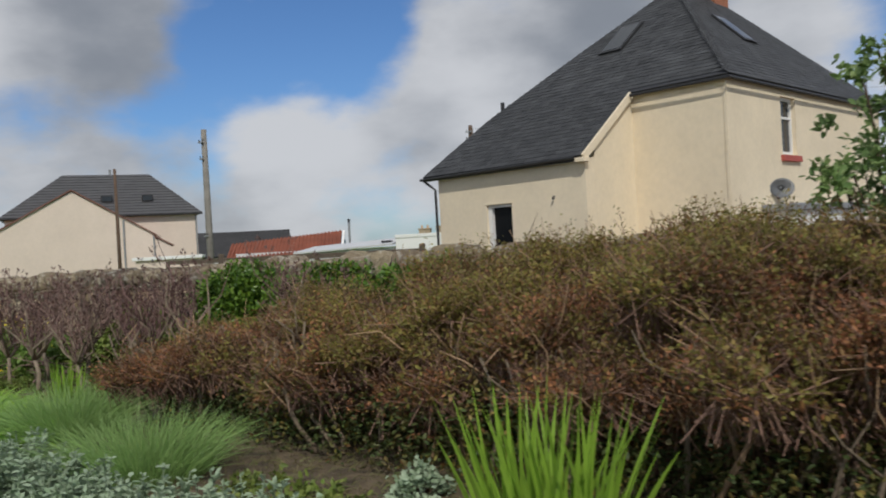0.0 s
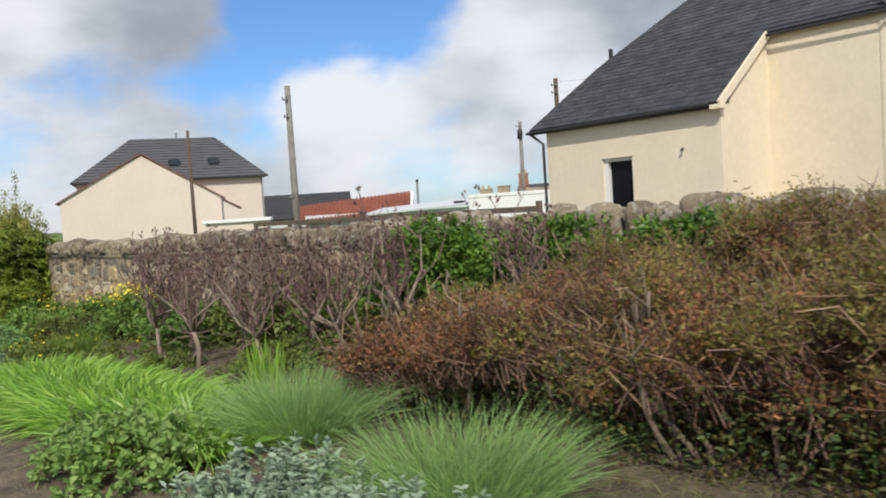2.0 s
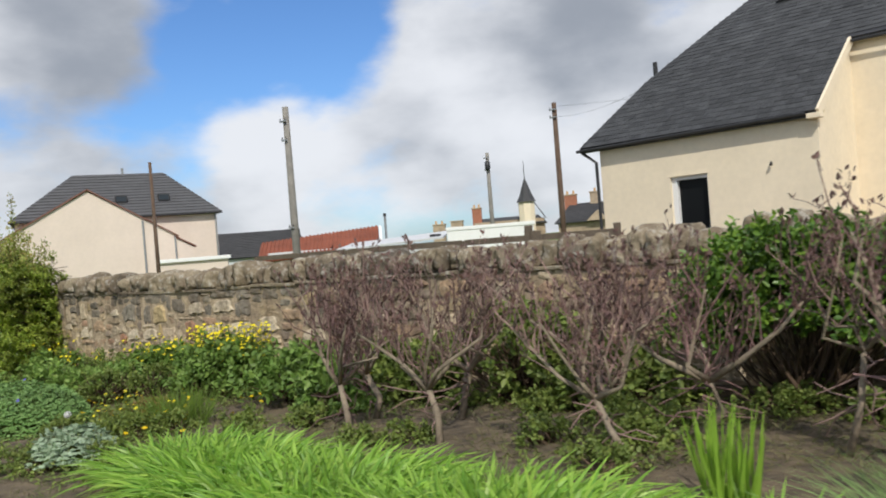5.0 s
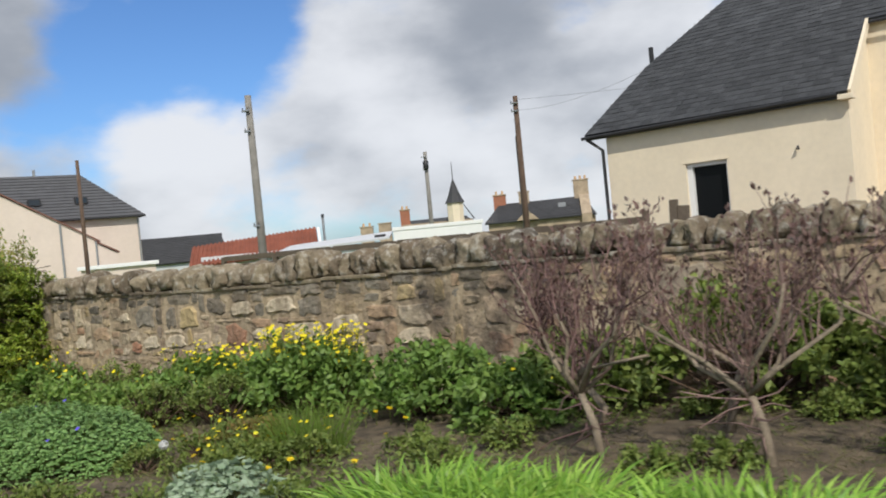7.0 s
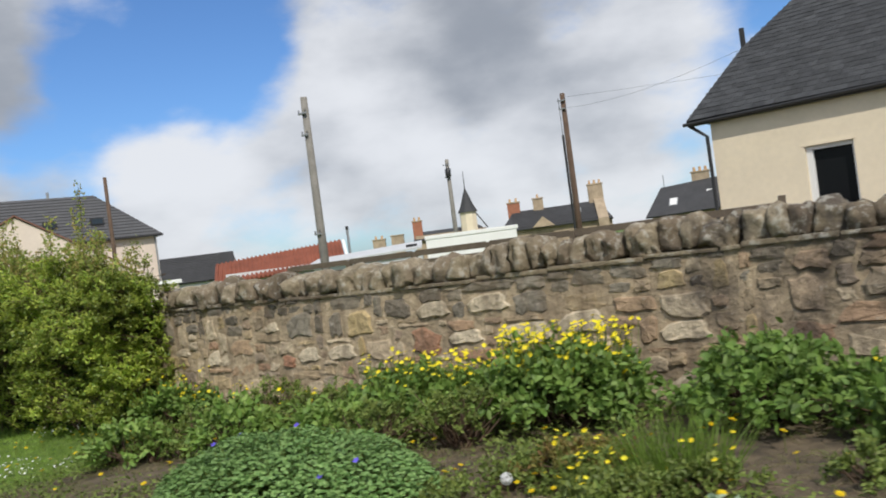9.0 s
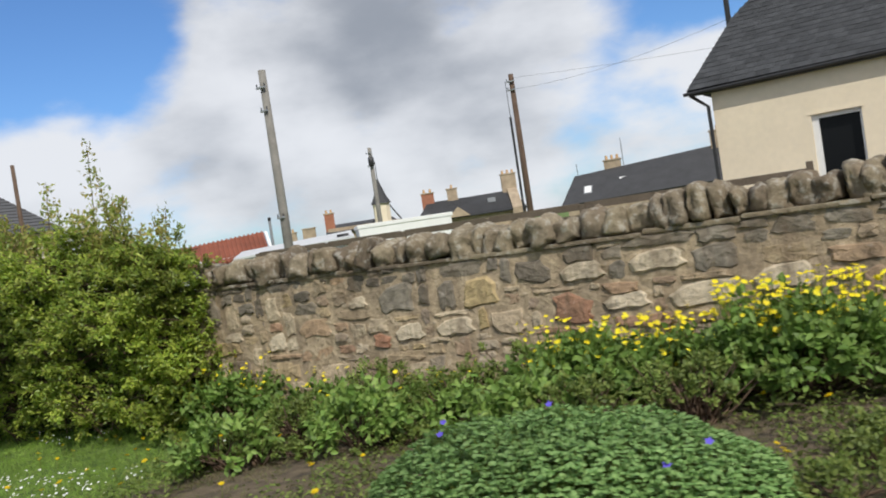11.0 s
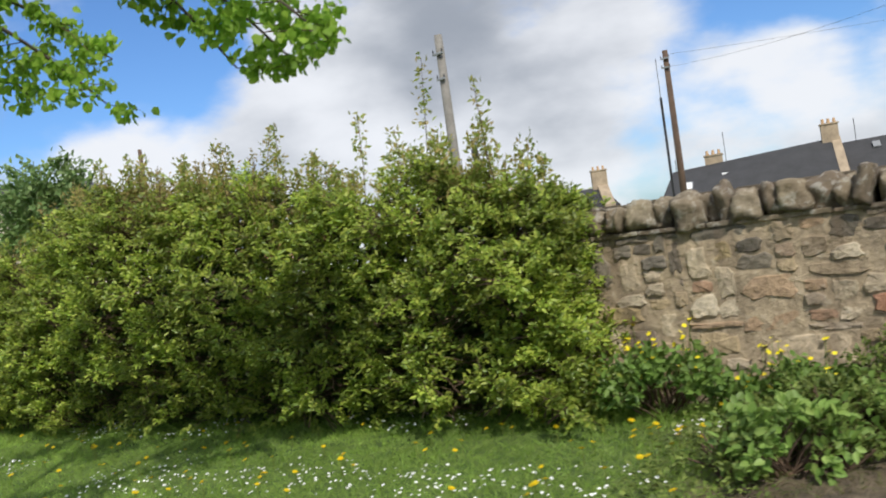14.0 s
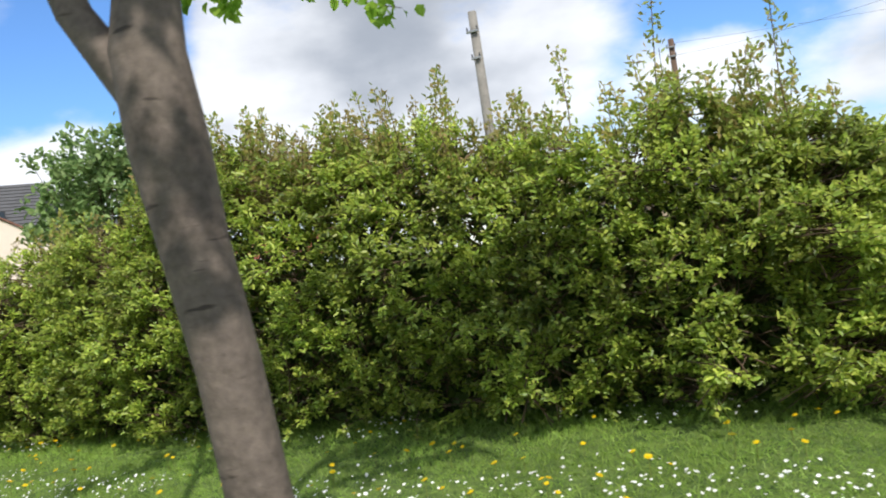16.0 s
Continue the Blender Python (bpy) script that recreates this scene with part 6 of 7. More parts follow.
first = dandelion()
rd = random.Random(12)
spots = [(rd.uniform(-27, -15.8), rd.uniform(2.0, 4.4)) for _ in range(210)] + [(rd.gauss(-16.2, 0.25), rd.gauss(3.85, 0.15)) for _ in range(12)]
spots += [(rd.uniform(-15.8, -9.8), rd.uniform(2.4, 3.9)) for _ in range(34)] + [(rd.gauss(-11.0, 0.3), rd.gauss(2.95, 0.25)) for _ in range(26)]
for i, (dx, dy) in enumerate(spots):
    m = pose(dx, dy, float(ground_z(dx, dy)), 0, 0, rd.uniform(0, 360)) @ Matrix.Diagonal((*[rd.uniform(0.75, 1.15)] * 3, 1))
    if i == 0:
        first.matrix_basis = m
    else:
        c = copy_thing(first, m)
        c.matrix_basis = m
seed = thing("dandelion_clock", pose(-11.25, 2.42, float(ground_z(-11.25, 2.42))), "white dandelion seed head on a stalk", "flower")
w_ = Soup()
w_.sticks([(0, 0, -0.02)], [(0, 0, 0.2)], 0.003, 0.003, 0.02)
part("stalk", w_.mesh("stalk"), HERB, seed)
sd = Soup()
bd = ball(160) * 0.026 + (0, 0, 0.21)
sd.sticks(np.tile((0, 0, 0.21), (160, 1)), bd, 0.0006, 0.0006)
sd.blooms(bd, bd - np.array((0, 0, 0.21)), 0.006, 4)
part("seed_head", sd.mesh("seed_head"), WHITE_PETAL, seed, "fluffy white seed head")


# ---- the street tree ----
def lawn_tree():
    x, y = -18.13, 0.6
    g = float(ground_z(x, y))
    t = thing("tree", pose(x, y, g), "young tree with smooth grey-brown trunk and fresh leaves", "tree")
    right = [(0.10, 0, -0.1), (0.09, 0, 0.2), (0.05, 0.0, 0.7), (0.005, 0, 1.15), (-0.035, -0.004, 1.42), (-0.054, -0.010, 1.62), (-0.068, -0.015, 1.82), (-0.06, 0.03, 2.1), (0.05, 0.25, 2.7), (0.2, 0.6, 3.3), (0.3, 1.0, 3.7)]
    part("trunk", tube(right, [0.095, 0.076, 0.067, 0.068, 0.073, 0.084, 0.078, 0.062, 0.042, 0.03, 0.018], 24), BARK_TREE, t, smooth=True)
    limbs = {"r": right[6:], "l": [(-0.04, -0.005, 1.62), (-0.110, -0.03, 1.75), (-0.20, -0.07, 1.92), (-0.55, 0.05, 2.5), (-0.8, 0.5, 3.1), (-1.1, 0.9, 3.6)],
             # limb b is out of view, added to carry branches that cast shade
             "b": [(-0.08, -0.02, 1.95), (0.0, -0.25, 2.5), (0.1, -0.6, 3.2), (0.2, -0.9, 3.7)]}
    for k, rad in (("l", 0.050), ("b", 0.045)):
        n = len(limbs[k])
        part("limb", tube(limbs[k], [rad * (1 - 0.7 * i / n) for i in range(n)], 14), BARK_TREE, t, smooth=True)
    limbs["l"] = limbs["l"][1:]
    s = Soup()
    # hanging outer branches, then unseen ones added for their shade: start, end
    ends = [("r", 3, (0.95, 2.0, 2.52)), ("r", 3, (0.25, 2.05, 2.55)), ("l", 3, (-0.75, 1.95, 2.55)), ("l", 3, (-1.45, 1.9, 2.75)), ("r", 4, (1.3, 1.9, 3.0)),
            ("l", 4, (-2.0, 1.8, 3.0)), ("r", 2, (1.0, 1.2, 3.1)), ("l", 3, (-1.1, 2.3, 2.95)), ("r", 4, (0.55, 2.4, 2.72)), ("r", 3, (0.62, 2.1, 2.50)),
            # unseen overhead branches, placed so their leaves shade the trunk and lawn
            ("b", 2, (0.9, -1.0, 3.3)), ("b", 3, (0.9, -0.4, 3.9)), ("b", 3, (-0.4, -1.2, 3.9)), ("b", 2, (-0.7, -0.6, 3.5)), ("r", 4, (1.1, 0.2, 3.9)), ("b", 1, (0.8, -0.3, 3.2)), ("l", 4, (-1.2, -0.3, 3.8)), ("b", 3, (1.5, -1.5, 3.5)), ("b", 3, (1.0, -2.0, 3.6)), ("b", 2, (1.9, -0.9, 3.4)), ("b", 3, (0.2, -1.7, 3.7))]
    rnd = np.random.RandomState(3)
    P, W = [], []
    tw = Soup()
    for k, j, e in ends:
        a, e = np.array(limbs[k][j], float), np.array(e, float) - (0, 0, 0.07)
        m = (a + e) / 2 + (0, 0, 0.28)
        pts = [(1 - u) ** 2 * a + 2 * u * (1 - u) * m + u * u * e for u in np.linspace(0, 1, 9)]
        part("branch", tube(pts, [0.022 - 0.0021 * i for i in range(9)], 6), BARK_TREE, t)
        for u in np.linspace(0.25, 1.0, 22):
            c = (1 - u) ** 2 * a + 2 * u * (1 - u) * m + u * u * e
            dv = rnd.normal(0, 1, 3) * (1, 1, 0.35) + (0, 0, -0.15)
            dv *= rnd.uniform(0.12, 0.34) / np.linalg.norm(dv)
            tw.sticks([c], [c + dv], 0.004, 0.002, 0.06)
            for q in range(25):
                P.append(c + dv * rnd.uniform(0.2, 1.05) + rnd.normal(0, 0.03, 3))
                W.append(rnd.normal(0, 0.5, 3) + (0, 0, -0.9))
    P, W = np.array(P), np.array(W)
    s.broad(P, W, ball(len(P)) * 0.6 + (0, -0.7, 0.3), uni(0.038, 0.068, len(P)), uni(0.034, 0.060, len(P)), 0.14)
    tagged(part("twig_wood", tw.mesh("twig_wood"), TWIG, t), kind="stuff")
    part("crown", s.mesh("crown"), TREE_LEAF, t, "fresh green leaves")


BARK_TREE = plain("smooth_grey_bark", (0.17, 0.135, 0.112), 0.8, dark=(0.055, 0.043, 0.036), scale=4.5, bump=0.4, bump_scale=22)
bn, bl = BARK_TREE.node_tree.nodes, BARK_TREE.node_tree.links
btc, bmp = bn.new("ShaderNodeTexCoord"), bn.new("ShaderNodeMapping")
bmp.inputs["Scale"].default_value = (9.0, 9.0, 42.0)
bl.new(btc.outputs["Object"], bmp.inputs["Vector"])
lent = bn.new("ShaderNodeTexNoise")
lent.inputs["Scale"].default_value, lent.inputs["Detail"].default_value = 1.0, 2
bl.new(bmp.outputs[0], lent.inputs["Vector"])
lr = bn.new("ShaderNodeMapRange")
lr.inputs["From Min"].default_value, lr.inputs["From Max"].default_value = 0.68, 0.74
bl.new(lent.outputs["Fac"], lr.inputs["Value"])
lmix = bn.new("ShaderNodeMix")
lmix.data_type = "RGBA"
lmix.inputs["B"].default_value = (0.045, 0.034, 0.028, 1)
bsdf = bn["Principled BSDF"]
old = bsdf.inputs["Base Color"].links[0].from_socket
bl.new(old, lmix.inputs["A"])
bl.new(lr.outputs[0], lmix.inputs["Factor"])
bl.new(lmix.outputs["Result"], bsdf.inputs["Base Color"])
lawn_tree()


# ---- the rubble garden wall ----
WALL_Y = 4.86


def wall_top(x):
    return float(np.interp(x, (-17, -13.5, -10.5, -5, -2.5, 6), (1.09, 1.07, 1.14, 1.18, 1.25, 1.35)))


def boulder(seed, n=5):
    """A rough rounded stone, about one unit in size, from a cube with worn corners."""
    bm = bmesh.new()
    bmesh.ops.create_cube(bm, size=1.0)
    bmesh.ops.subdivide_edges(bm, edges=bm.edges[:], cuts=5, use_grid_fill=True)
    for v in bm.verts:
        p = v.co.copy()
        r = p.normalized() * 0.62
        q = p.lerp(r, 0.16 if p.z < -0.1 else 0.16 + 0.5 * (p.z + 0.1) / 0.6)
        q += 0.13 * Vector((noise.noise(p * 1.7 + Vector((seed, 0, 0))), noise.noise(p * 1.7 + Vector((0, seed, 5))), noise.noise(p * 1.7 + Vector((9, 0, seed)))))
        q += r.normalized() * (0.07 * noise.noise(p * 4.0 + Vector((seed, 3, 1))) + 0.045 * noise.noise(p * 9.5 + Vector((1, seed, 4))))
        v.co = q
    bmesh.ops.triangulate(bm, faces=bm.faces[:])
    me = mesh_of(bm, "coping_stone")
    me.polygons.foreach_set("use_smooth", [True] * len(me.polygons))
    return me


def face_stone(seed):
    """A squared rubble stone, one unit wide and high, with an uneven outline and a chipped face towards -y."""
    rnd = random.Random(seed)
    bm = bmesh.new()
    edge = []
    for cx, cz in ((-0.5, -0.5), (0.5, -0.5), (0.5, 0.5), (-0.5, 0.5)):
        edge.append((cx * rnd.uniform(0.60, 1.04), cz * rnd.uniform(0.58, 1.08)))
    ring = []
    for i in range(4):
        a, b = edge[i], edge[(i + 1) % 4]
        for t in (0.14, 0.5, 0.86):
            ring.append((a[0] + (b[0] - a[0]) * t + rnd.uniform(-0.09, 0.07), a[1] + (b[1] - a[1]) * t + rnd.uniform(-0.10, 0.10)))
    tilt = rnd.uniform(-0.25, 0.25), rnd.uniform(-0.25, 0.25)
    rows = [[bm.verts.new((x, 0.6, z)) for x, z in ring], [bm.verts.new((x, -0.1, z)) for x, z in ring],
            [bm.verts.new((x * 0.86, -0.5 + tilt[0] * x + tilt[1] * z + rnd.uniform(-0.12, 0.12), z * 0.84)) for x, z in ring]]
    for a, b in zip(rows, rows[1:]):
        for k in range(12):
            bm.faces.new((a[k], a[(k + 1) % 12], b[(k + 1) % 12], b[k]))
    mid = bm.verts.new((rnd.uniform(-0.1, 0.1), -0.58 + rnd.uniform(-0.15, 0.1), rnd.uniform(-0.1, 0.1)))
    for k in range(12):
        bm.faces.new((rows[2][k], rows[2][(k + 1) % 12], mid))
    bmesh.ops.recalc_face_normals(bm, faces=bm.faces)
    return mesh_of(bm, "stone")


def stone_material(name, colors, moss=0.0, lichen=0.25, spots=(0.60, 0.66)):
    m, n, l, p = nodes_of(name)
    info = n.new("ShaderNodeObjectInfo")
    geo = n.new("ShaderNodeNewGeometry")
    r = n.new("ShaderNodeValToRGB")
    e = r.color_ramp.elements
    while len(e) < len(colors):
        e.new(0.5)
    for i, c in enumerate(colors):
        e[i].position, e[i].color = i / (len(colors) - 1), (*c, 1)
    rnd = n.new("ShaderNodeMath")
    rnd.operation = "FRACT"
    sm = n.new("ShaderNodeMath")
    sm.operation = "ADD"
    l.new(info.outputs["Random"], sm.inputs[0])
    l.new(geo.outputs["Random Per Island"], sm.inputs[1])
    l.new(sm.outputs[0], rnd.inputs[0])
    l.new(rnd.outputs[0], r.inputs[0])
    tc = n.new("ShaderNodeNewGeometry")
    tex = []
    for s, dt in ((3.0, 6), (14.0, 6), (70.0, 4)):
        q = n.new("ShaderNodeTexNoise")
        q.inputs["Scale"].default_value, q.inputs["Detail"].default_value, q.inputs["Roughness"].default_value = s, dt, 0.65
        l.new(tc.outputs["Position"], q.inputs["Vector"])
        tex.append(q)
    v = n.new("ShaderNodeMapRange")
    v.inputs["From Min"].default_value, v.inputs["From Max"].default_value = 0.25, 0.75
    v.inputs["To Min"].default_value, v.inputs["To Max"].default_value = 0.55, 1.35
    l.new(tex[1].outputs["Fac"], v.inputs["Value"])
    hs = n.new("ShaderNodeHueSaturation")
    l.new(r.outputs[0], hs.inputs["Color"])
    l.new(v.outputs[0], hs.inputs["Value"])
    # dark weathering, then pale lichen
    w = n.new("ShaderNodeMapRange")
    w.inputs["From Min"].default_value, w.inputs["From Max"].default_value = 0.50, 0.72
    l.new(tex[0].outputs["Fac"], w.inputs["Value"])
    mx = n.new("ShaderNodeMix")
    mx.data_type = "RGBA"
    wm = n.new("ShaderNodeMath")
    wm.operation = "MULTIPLY"
    wm.inputs[1].default_value = 0.42 + moss
    l.new(w.outputs[0], wm.inputs[0])
    l.new(wm.outputs[0], mx.inputs["Factor"])
    l.new(hs.outputs[0], mx.inputs["A"])
    mx.inputs["B"].default_value = (0.10, 0.09, 0.075, 1)
    sm_ = n.new("ShaderNodeMapping")
    sm_.inputs["Scale"].default_value = (5.5, 5.5, 0.6)
    l.new(tc.outputs["Position"], sm_.inputs["Vector"])
    st = n.new("ShaderNodeTexNoise")
    st.inputs["Scale"].default_value, st.inputs["Detail"].default_value, st.inputs["Roughness"].default_value = 1.0, 5, 0.6
    l.new(sm_.outputs[0], st.inputs["Vector"])
    sr = n.new("ShaderNodeMapRange")
    sr.inputs["From Min"].default_value, sr.inputs["From Max"].default_value = 0.47, 0.70
    sr.inputs["To Max"].default_value = 0.75
    l.new(st.outputs["Fac"], sr.inputs["Value"])
    mz = n.new("ShaderNodeMix")
    mz.data_type = "RGBA"
    l.new(sr.outputs[0], mz.inputs["Factor"])
    l.new(mx.outputs["Result"], mz.inputs["A"])
    mz.inputs["B"].default_value = (0.17, 0.125, 0.085, 1)
    mx = mz
    # the black crust that covers one stretch of the old wall
    px_ = n.new("ShaderNodeSeparateXYZ")
    l.new(tc.outputs["Position"], px_.inputs[0])
    ins = []
    for a0, a1 in ((-12.3, -10.9), (-8.6, -9.9)):
        q = n.new("ShaderNodeMapRange")
        q.inputs["From Min"].default_value, q.inputs["From Max"].default_value = a0, a1
        l.new(px_.outputs[0], q.inputs["Value"])
        ins.append(q.outputs[0])
    ext = n.new("ShaderNodeMath")
    ext.operation = "MINIMUM"
    l.new(ins[0], ext.inputs[0]), l.new(ins[1], ext.inputs[1])
    sum_ = n.new("ShaderNodeMath")
    sum_.operation = "MULTIPLY_ADD"
    sum_.inputs[1].default_value = 0.34
    l.new(ext.outputs[0], sum_.inputs[0]), l.new(tex[0].outputs["Fac"], sum_.inputs[2])
    cr = n.new("ShaderNodeMapRange")
    cr.inputs["From Min"].default_value, cr.inputs["From Max"].default_value, cr.inputs["To Max"].default_value = 0.70, 0.96, 0.72
    l.new(sum_.outputs[0], cr.inputs["Value"])
    mb = n.new("ShaderNodeMix")
    mb.data_type = "RGBA"
    l.new(cr.outputs[0], mb.inputs["Factor"])
    l.new(mx.outputs["Result"], mb.inputs["A"])
    mb.inputs["B"].default_value = (0.062, 0.052, 0.047, 1)
    mx = mb
    li = n.new("ShaderNodeMapRange")
    li.inputs["From Min"].default_value, li.inputs["From Max"].default_value = spots
    l.new(tex[1].outputs["Fac"], li.inputs["Value"])
    lm = n.new("ShaderNodeMath")
    lm.operation = "MULTIPLY"
    lm.inputs[1].default_value = lichen
    l.new(li.outputs[0], lm.inputs[0])
    my = n.new("ShaderNodeMix")
    my.data_type = "RGBA"
    l.new(lm.outputs[0], my.inputs["Factor"])
    l.new(mx.outputs["Result"], my.inputs["A"])
    my.inputs["B"].default_value = (0.46, 0.45, 0.40, 1)
    l.new(my.outputs["Result"], p.inputs["Base Color"])
    p.inputs["Roughness"].default_value, p.inputs["Specular IOR Level"].default_value = 0.95, 0.2
    b1, b2 = n.new("ShaderNodeBump"), n.new("ShaderNodeBump")
    b1.inputs["Strength"].default_value, b1.inputs["Distance"].default_value = 0.9, 0.035
    b2.inputs["Strength"].default_value, b2.inputs["Distance"].default_value = 0.5, 0.008
    l.new(tex[1].outputs["Fac"], b1.inputs["Height"])
    l.new(tex[2].outputs["Fac"], b2.inputs["Height"])
    l.new(b1.outputs[0], b2.inputs["Normal"])
    l.new(b2.outputs[0], p.inputs["Normal"])
    return m


RUBBLE = stone_material("rubble_stone", [(0.33, 0.26, 0.18), (0.50, 0.385, 0.235), (0.37, 0.285, 0.19), (0.62, 0.51, 0.36), (0.25, 0.20, 0.155), (0.47, 0.33, 0.21), (0.40, 0.25, 0.165), (0.58, 0.475, 0.33), (0.32, 0.27, 0.21)])
RUBBLE_MORTAR = stone_material("lime_mortar", [(0.45, 0.355, 0.24), (0.48, 0.375, 0.25)], lichen=0.2)
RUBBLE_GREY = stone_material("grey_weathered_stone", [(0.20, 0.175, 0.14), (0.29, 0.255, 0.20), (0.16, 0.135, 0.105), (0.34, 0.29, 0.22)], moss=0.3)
RUBBLE_YELLOW = stone_material("yellow_sandstone", [(0.50, 0.38, 0.20), (0.55, 0.43, 0.25)], lichen=0.1)
RUBBLE_RED = stone_material("red_sandstone", [(0.36, 0.185, 0.115), (0.42, 0.23, 0.145)], lichen=0.12)
RUBBLE_PALE = stone_material("pale_sandstone", [(0.64, 0.545, 0.40), (0.60, 0.50, 0.36)], lichen=0.05)
COPING = stone_material("coping_weathered", [(0.26, 0.21, 0.14), (0.33, 0.275, 0.185), (0.19, 0.15, 0.105), (0.36, 0.30, 0.21)], moss=0.35, lichen=0.5, spots=(0.53, 0.61))


def garden_wall():
    w = thing("wall_garden", pose(0, 0, 0), "old rubble sandstone garden wall with upright coping stones", "wall", kind="structure")
    xs = np.arange(-30, 6.01, 0.5)
    bm = bmesh.new()
    prev = None
    for x in xs:
        zt = wall_top(x)
        ring = [bm.verts.new(q) for q in ((x, WALL_Y + 0.035, -0.6), (x, WALL_Y + 0.035, zt), (x, WALL_Y + 0.48, zt), (x, WALL_Y + 0.48, -0.6))]
        if prev:
            for k in range(4):
                bm.faces.new((prev[k], prev[(k + 1) % 4], ring[(k + 1) % 4], ring[k]))
        else:
            bm.faces.new(ring)
        prev = ring
    bm.faces.new(prev)
    bmesh.ops.recalc_face_normals(bm, faces=bm.faces)
    part("core", bm, RUBBLE_MORTAR, w, "lime mortar core")
    # flush, hand-thrown pointing that laps over the stones
    mx, cols = np.arange(-17.2, 6.0, 0.065), []
    bm = bmesh.new()
    for x in mx:
        zt = wall_top(x) - 0.002
        cols.append([bm.verts.new((x, WALL_Y + 0.006 + 0.012 * noise.noise((x * 5.5, z * 7.0, 3.0)) + 0.007 * noise.noise((x * 16, z * 16, 9.0)), z)) for z in np.linspace(-0.35, zt, 26)])
    for a, b in zip(cols, cols[1:]):
        for k in range(25):
            bm.faces.new((a[k], b[k], b[k + 1], a[k + 1]))
    part("pointing", bm, RUBBLE_MORTAR, w, "sandy lime pointing", smooth=True)
    # thin projecting course below the coping
    rnd = random.Random(4)
    x = -17.0
    bm = bmesh.new()
    while x < 5.5:
        ln = rnd.uniform(0.4, 0.8)
        z = wall_top(x + ln / 2)
        box(x + 0.004, x + ln - 0.004, WALL_Y - 0.022 + rnd.uniform(-0.008, 0.008), WALL_Y + 0.45, z - 0.002, z + 0.028 + rnd.uniform(-0.005, 0.005), 0.008, bm=bm)
        x += ln
    ledge = part("ledge", bm, COPING, w)
    tagged(ledge, kind="stuff")
    cop = [boulder(s * 3.7) for s in range(9)]
    for me in cop:
        me.materials.append(COPING)
    x = -17.0
    while x < 5.5:
        wd = rnd.uniform(0.09, 0.20)
        ht = rnd.uniform(0.16, 0.22) if rnd.random() < 0.75 else rnd.uniform(0.21, 0.27)
        ob = part("coping_stone", cop[rnd.randrange(9)], COPING, w)
        z = wall_top(x + wd / 2) + 0.03
        ob.matrix_basis = pose(x + wd / 2, WALL_Y + 0.18 + rnd.uniform(-0.05, 0.05), z + ht * 0.44, rnd.uniform(-8, 8), rnd.uniform(-12, 12), rnd.uniform(-14, 14)) @ Matrix.Diagonal((wd * 1.04, rnd.uniform(0.32, 0.42), ht, 1))
        x += wd * rnd.uniform(0.94, 1.05)
    stones = [face_stone(s) for s in range(14)]
    for me in stones:
        me.materials.append(RUBBLE)
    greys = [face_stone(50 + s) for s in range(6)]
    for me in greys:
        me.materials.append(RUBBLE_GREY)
    yellow = face_stone(61)
    yellow.materials.append(RUBBLE_YELLOW)
    red, pale = face_stone(31), face_stone(33)
    red.materials.append(RUBBLE_RED), pale.materials.append(RUBBLE_PALE)
    special = [(-13.40, 0.62, 0.46, 0.27, red), (-14.87, 0.82, 0.42, 0.27, greys[0]), (-14.40, 0.82, 0.16, 0.24, greys[3]), (-14.12, 0.80, 0.36, 0.25, yellow), (-14.77, 0.55, 0.28, 0.16, pale), (-14.36, 0.56, 0.34, 0.16, pale),
               (-13.92, 0.58, 0.34, 0.20, stones[5]), (-13.00, 0.64, 0.34, 0.13, pale), (-12.45, 0.64, 0.52, 0.20, pale), (-13.66, 0.92, 0.34, 0.19, greys[1]), (-13.29, 0.88, 0.34, 0.16, pale), (-16.12, 0.55, 0.20, 0.18, pale),
               (-15.23, 0.83, 0.18, 0.11, pale), (-16.62, 0.63, 0.22, 0.10, pale), (-11.96, 0.70, 0.40, 0.20, pale), (-15.05, 0.50, 0.24, 0.14, red), (-12.75, 0.90, 0.40, 0.17, pale), (-11.2, 0.60, 0.36, 0.16, pale)]

    def lay(x, z, wd, ht, me, out):
        ob = part("stone", me, RUBBLE, w)
        ob.matrix_basis = Matrix.Translation((x, WALL_Y + 0.02 - out, z)) @ Matrix.Diagonal((wd, 0.05, ht, 1))

    for x, z, wd, ht, me in special:
        lay(x, z, wd * 0.97, ht * 0.97, me, 0.006)
    # random rubble: fill a fine grid with stones of many sizes
    rest = bmesh.new()
    cell = 0.048
    nx, nz = int(22.4 / cell), int(1.36 / cell)
    used = np.zeros((nx, nz), bool)
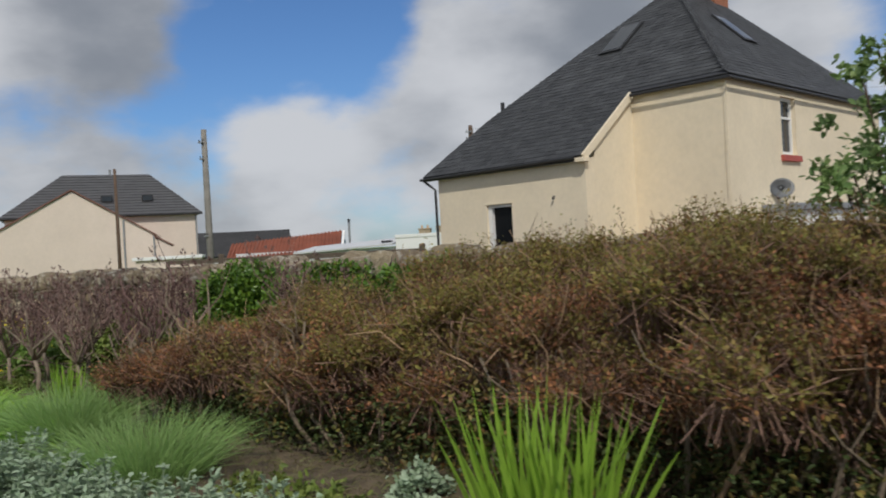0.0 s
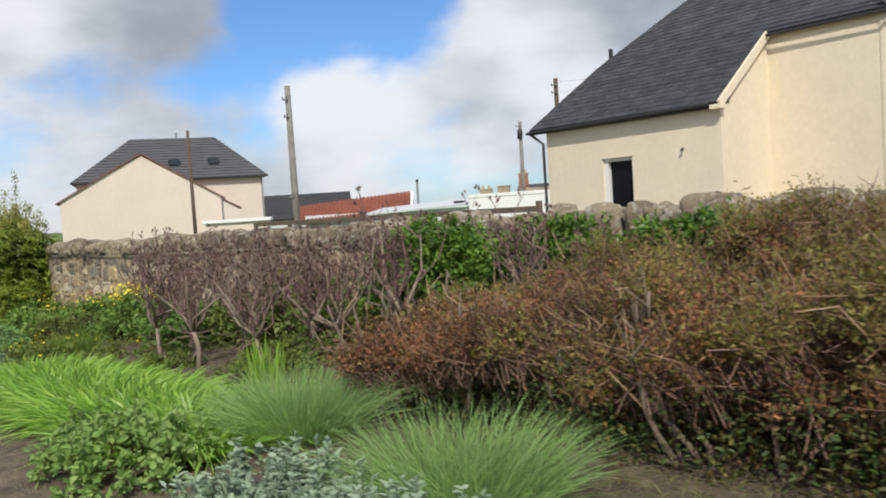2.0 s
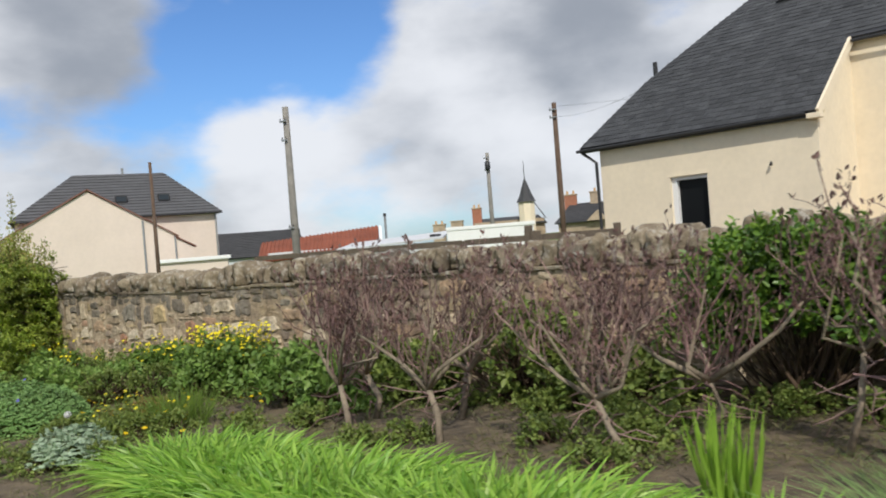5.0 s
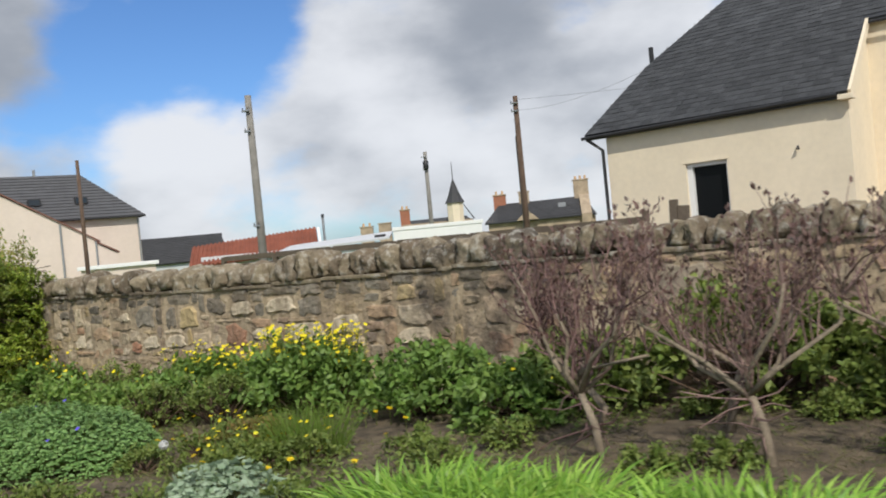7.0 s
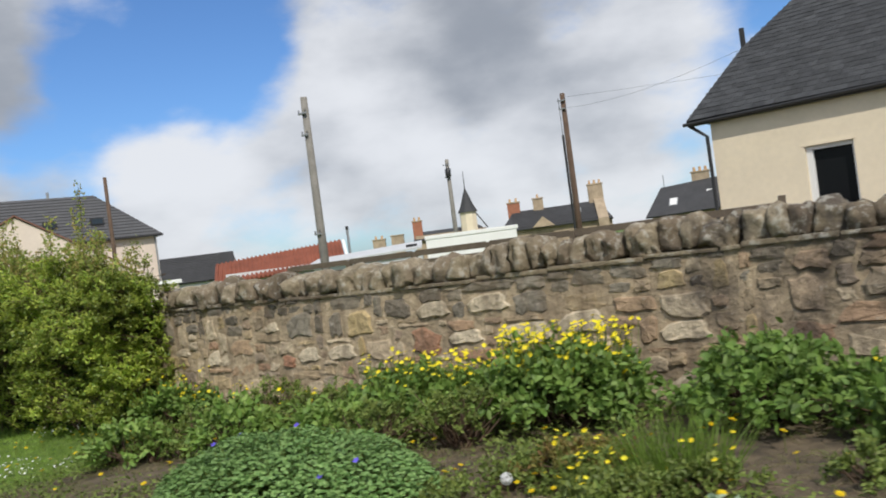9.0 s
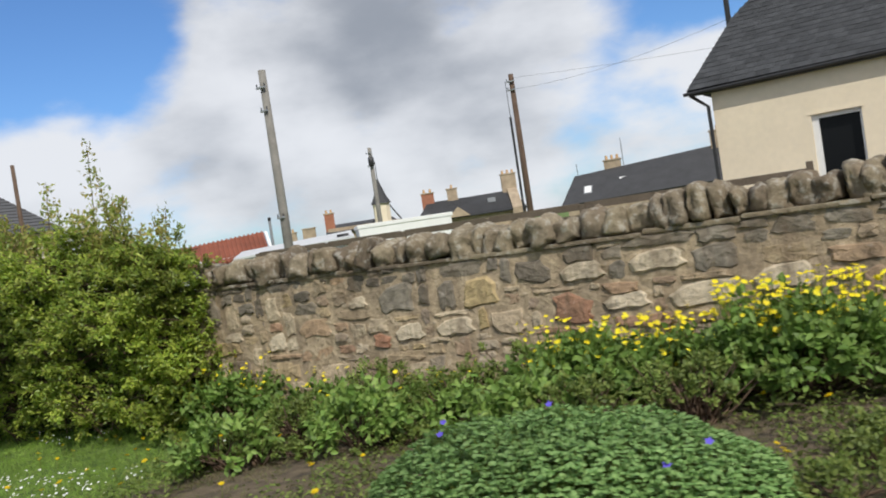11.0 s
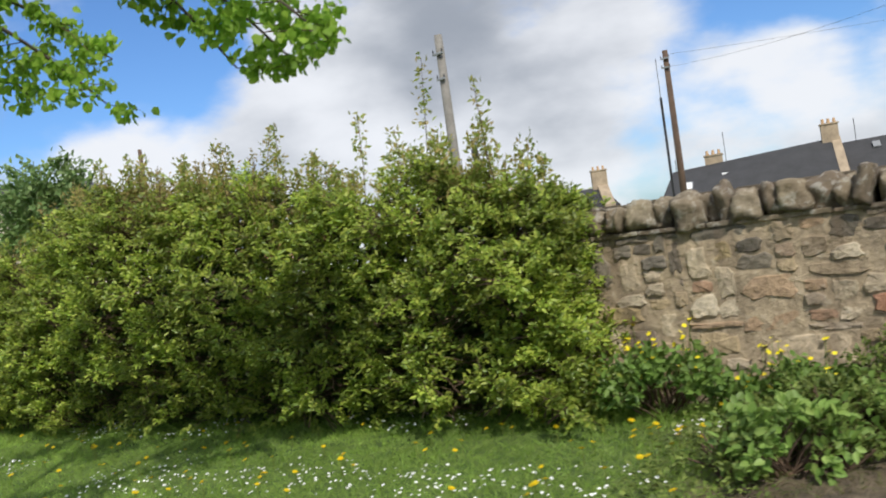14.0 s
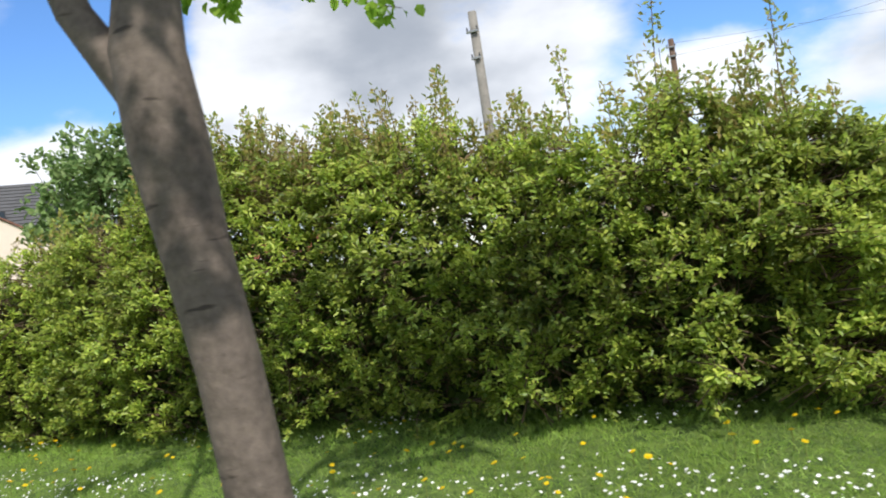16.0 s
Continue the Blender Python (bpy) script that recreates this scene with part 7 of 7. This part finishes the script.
    x0, z0 = -17.0, -0.12

    def mark(x, z, wd, ht):
        i0, i1 = int(round((x - wd / 2 - x0) / cell)), int(round((x + wd / 2 - x0) / cell))
        j0, j1 = int(round((z - ht / 2 - z0) / cell)), int(round((z + ht / 2 - z0) / cell))
        used[max(0, i0):i1, max(0, j0):j1] = True

    for x, z, wd, ht, me in special:
        mark(x, z, wd, ht)
    count = 0
    for j in range(nz):
        i = 0
        while i < nx:
            if used[i, j]:
                i += 1
                continue
            want_w = rnd.choice((3, 4, 5, 6, 8, 9, 10, 12, 13))
            want_h = min(rnd.choice((2, 3, 4, 4, 5, 6)), max(2, int(want_w * 0.62)))
            ww = 1
            while ww < want_w and i + ww < nx and not used[i + ww, j]:
                ww += 1
            hh = 1
            while hh < want_h and j + hh < nz and not used[i:i + ww, j + hh].any():
                hh += 1
            used[i:i + ww, j:j + hh] = True
            wd, ht = ww * cell, hh * cell
            cx, cz = x0 + i * cell + wd / 2, z0 + j * cell + ht / 2
            i += ww
            zt = wall_top(cx)
            if cz + ht / 2 > zt:
                ht2 = zt - (cz - ht / 2)
                cz, ht = cz - ht / 2 + ht2 / 2, ht2
            if ht < 0.04 or wd < 0.07:
                continue
            me = stones[rnd.randrange(14)]
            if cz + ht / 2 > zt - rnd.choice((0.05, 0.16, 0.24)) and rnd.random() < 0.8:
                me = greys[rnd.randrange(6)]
            elif rnd.random() < 0.10 and cx < -9.4:
                me = rnd.choice((pale, yellow))
            if cx < -9.4 and cz > 0.16 and count < 290:
                lay(cx, cz, wd * 1.0, ht * 0.99, me, rnd.uniform(-0.010, 0.010))
                count += 1
            else:
                n0 = len(rest.verts)
                rest.from_mesh(me)
                rest.verts.ensure_lookup_table()
                mt = Matrix.Translation((cx, WALL_Y + 0.02, cz)) @ Matrix.Diagonal((wd * 1.0, 0.05, ht * 0.99, 1))
                for v in rest.verts[n0:]:
                    v.co = mt @ v.co
    far = part("far_stones", rest, RUBBLE, w)
    tagged(far, kind="stuff")


garden_wall()


slate_roof()
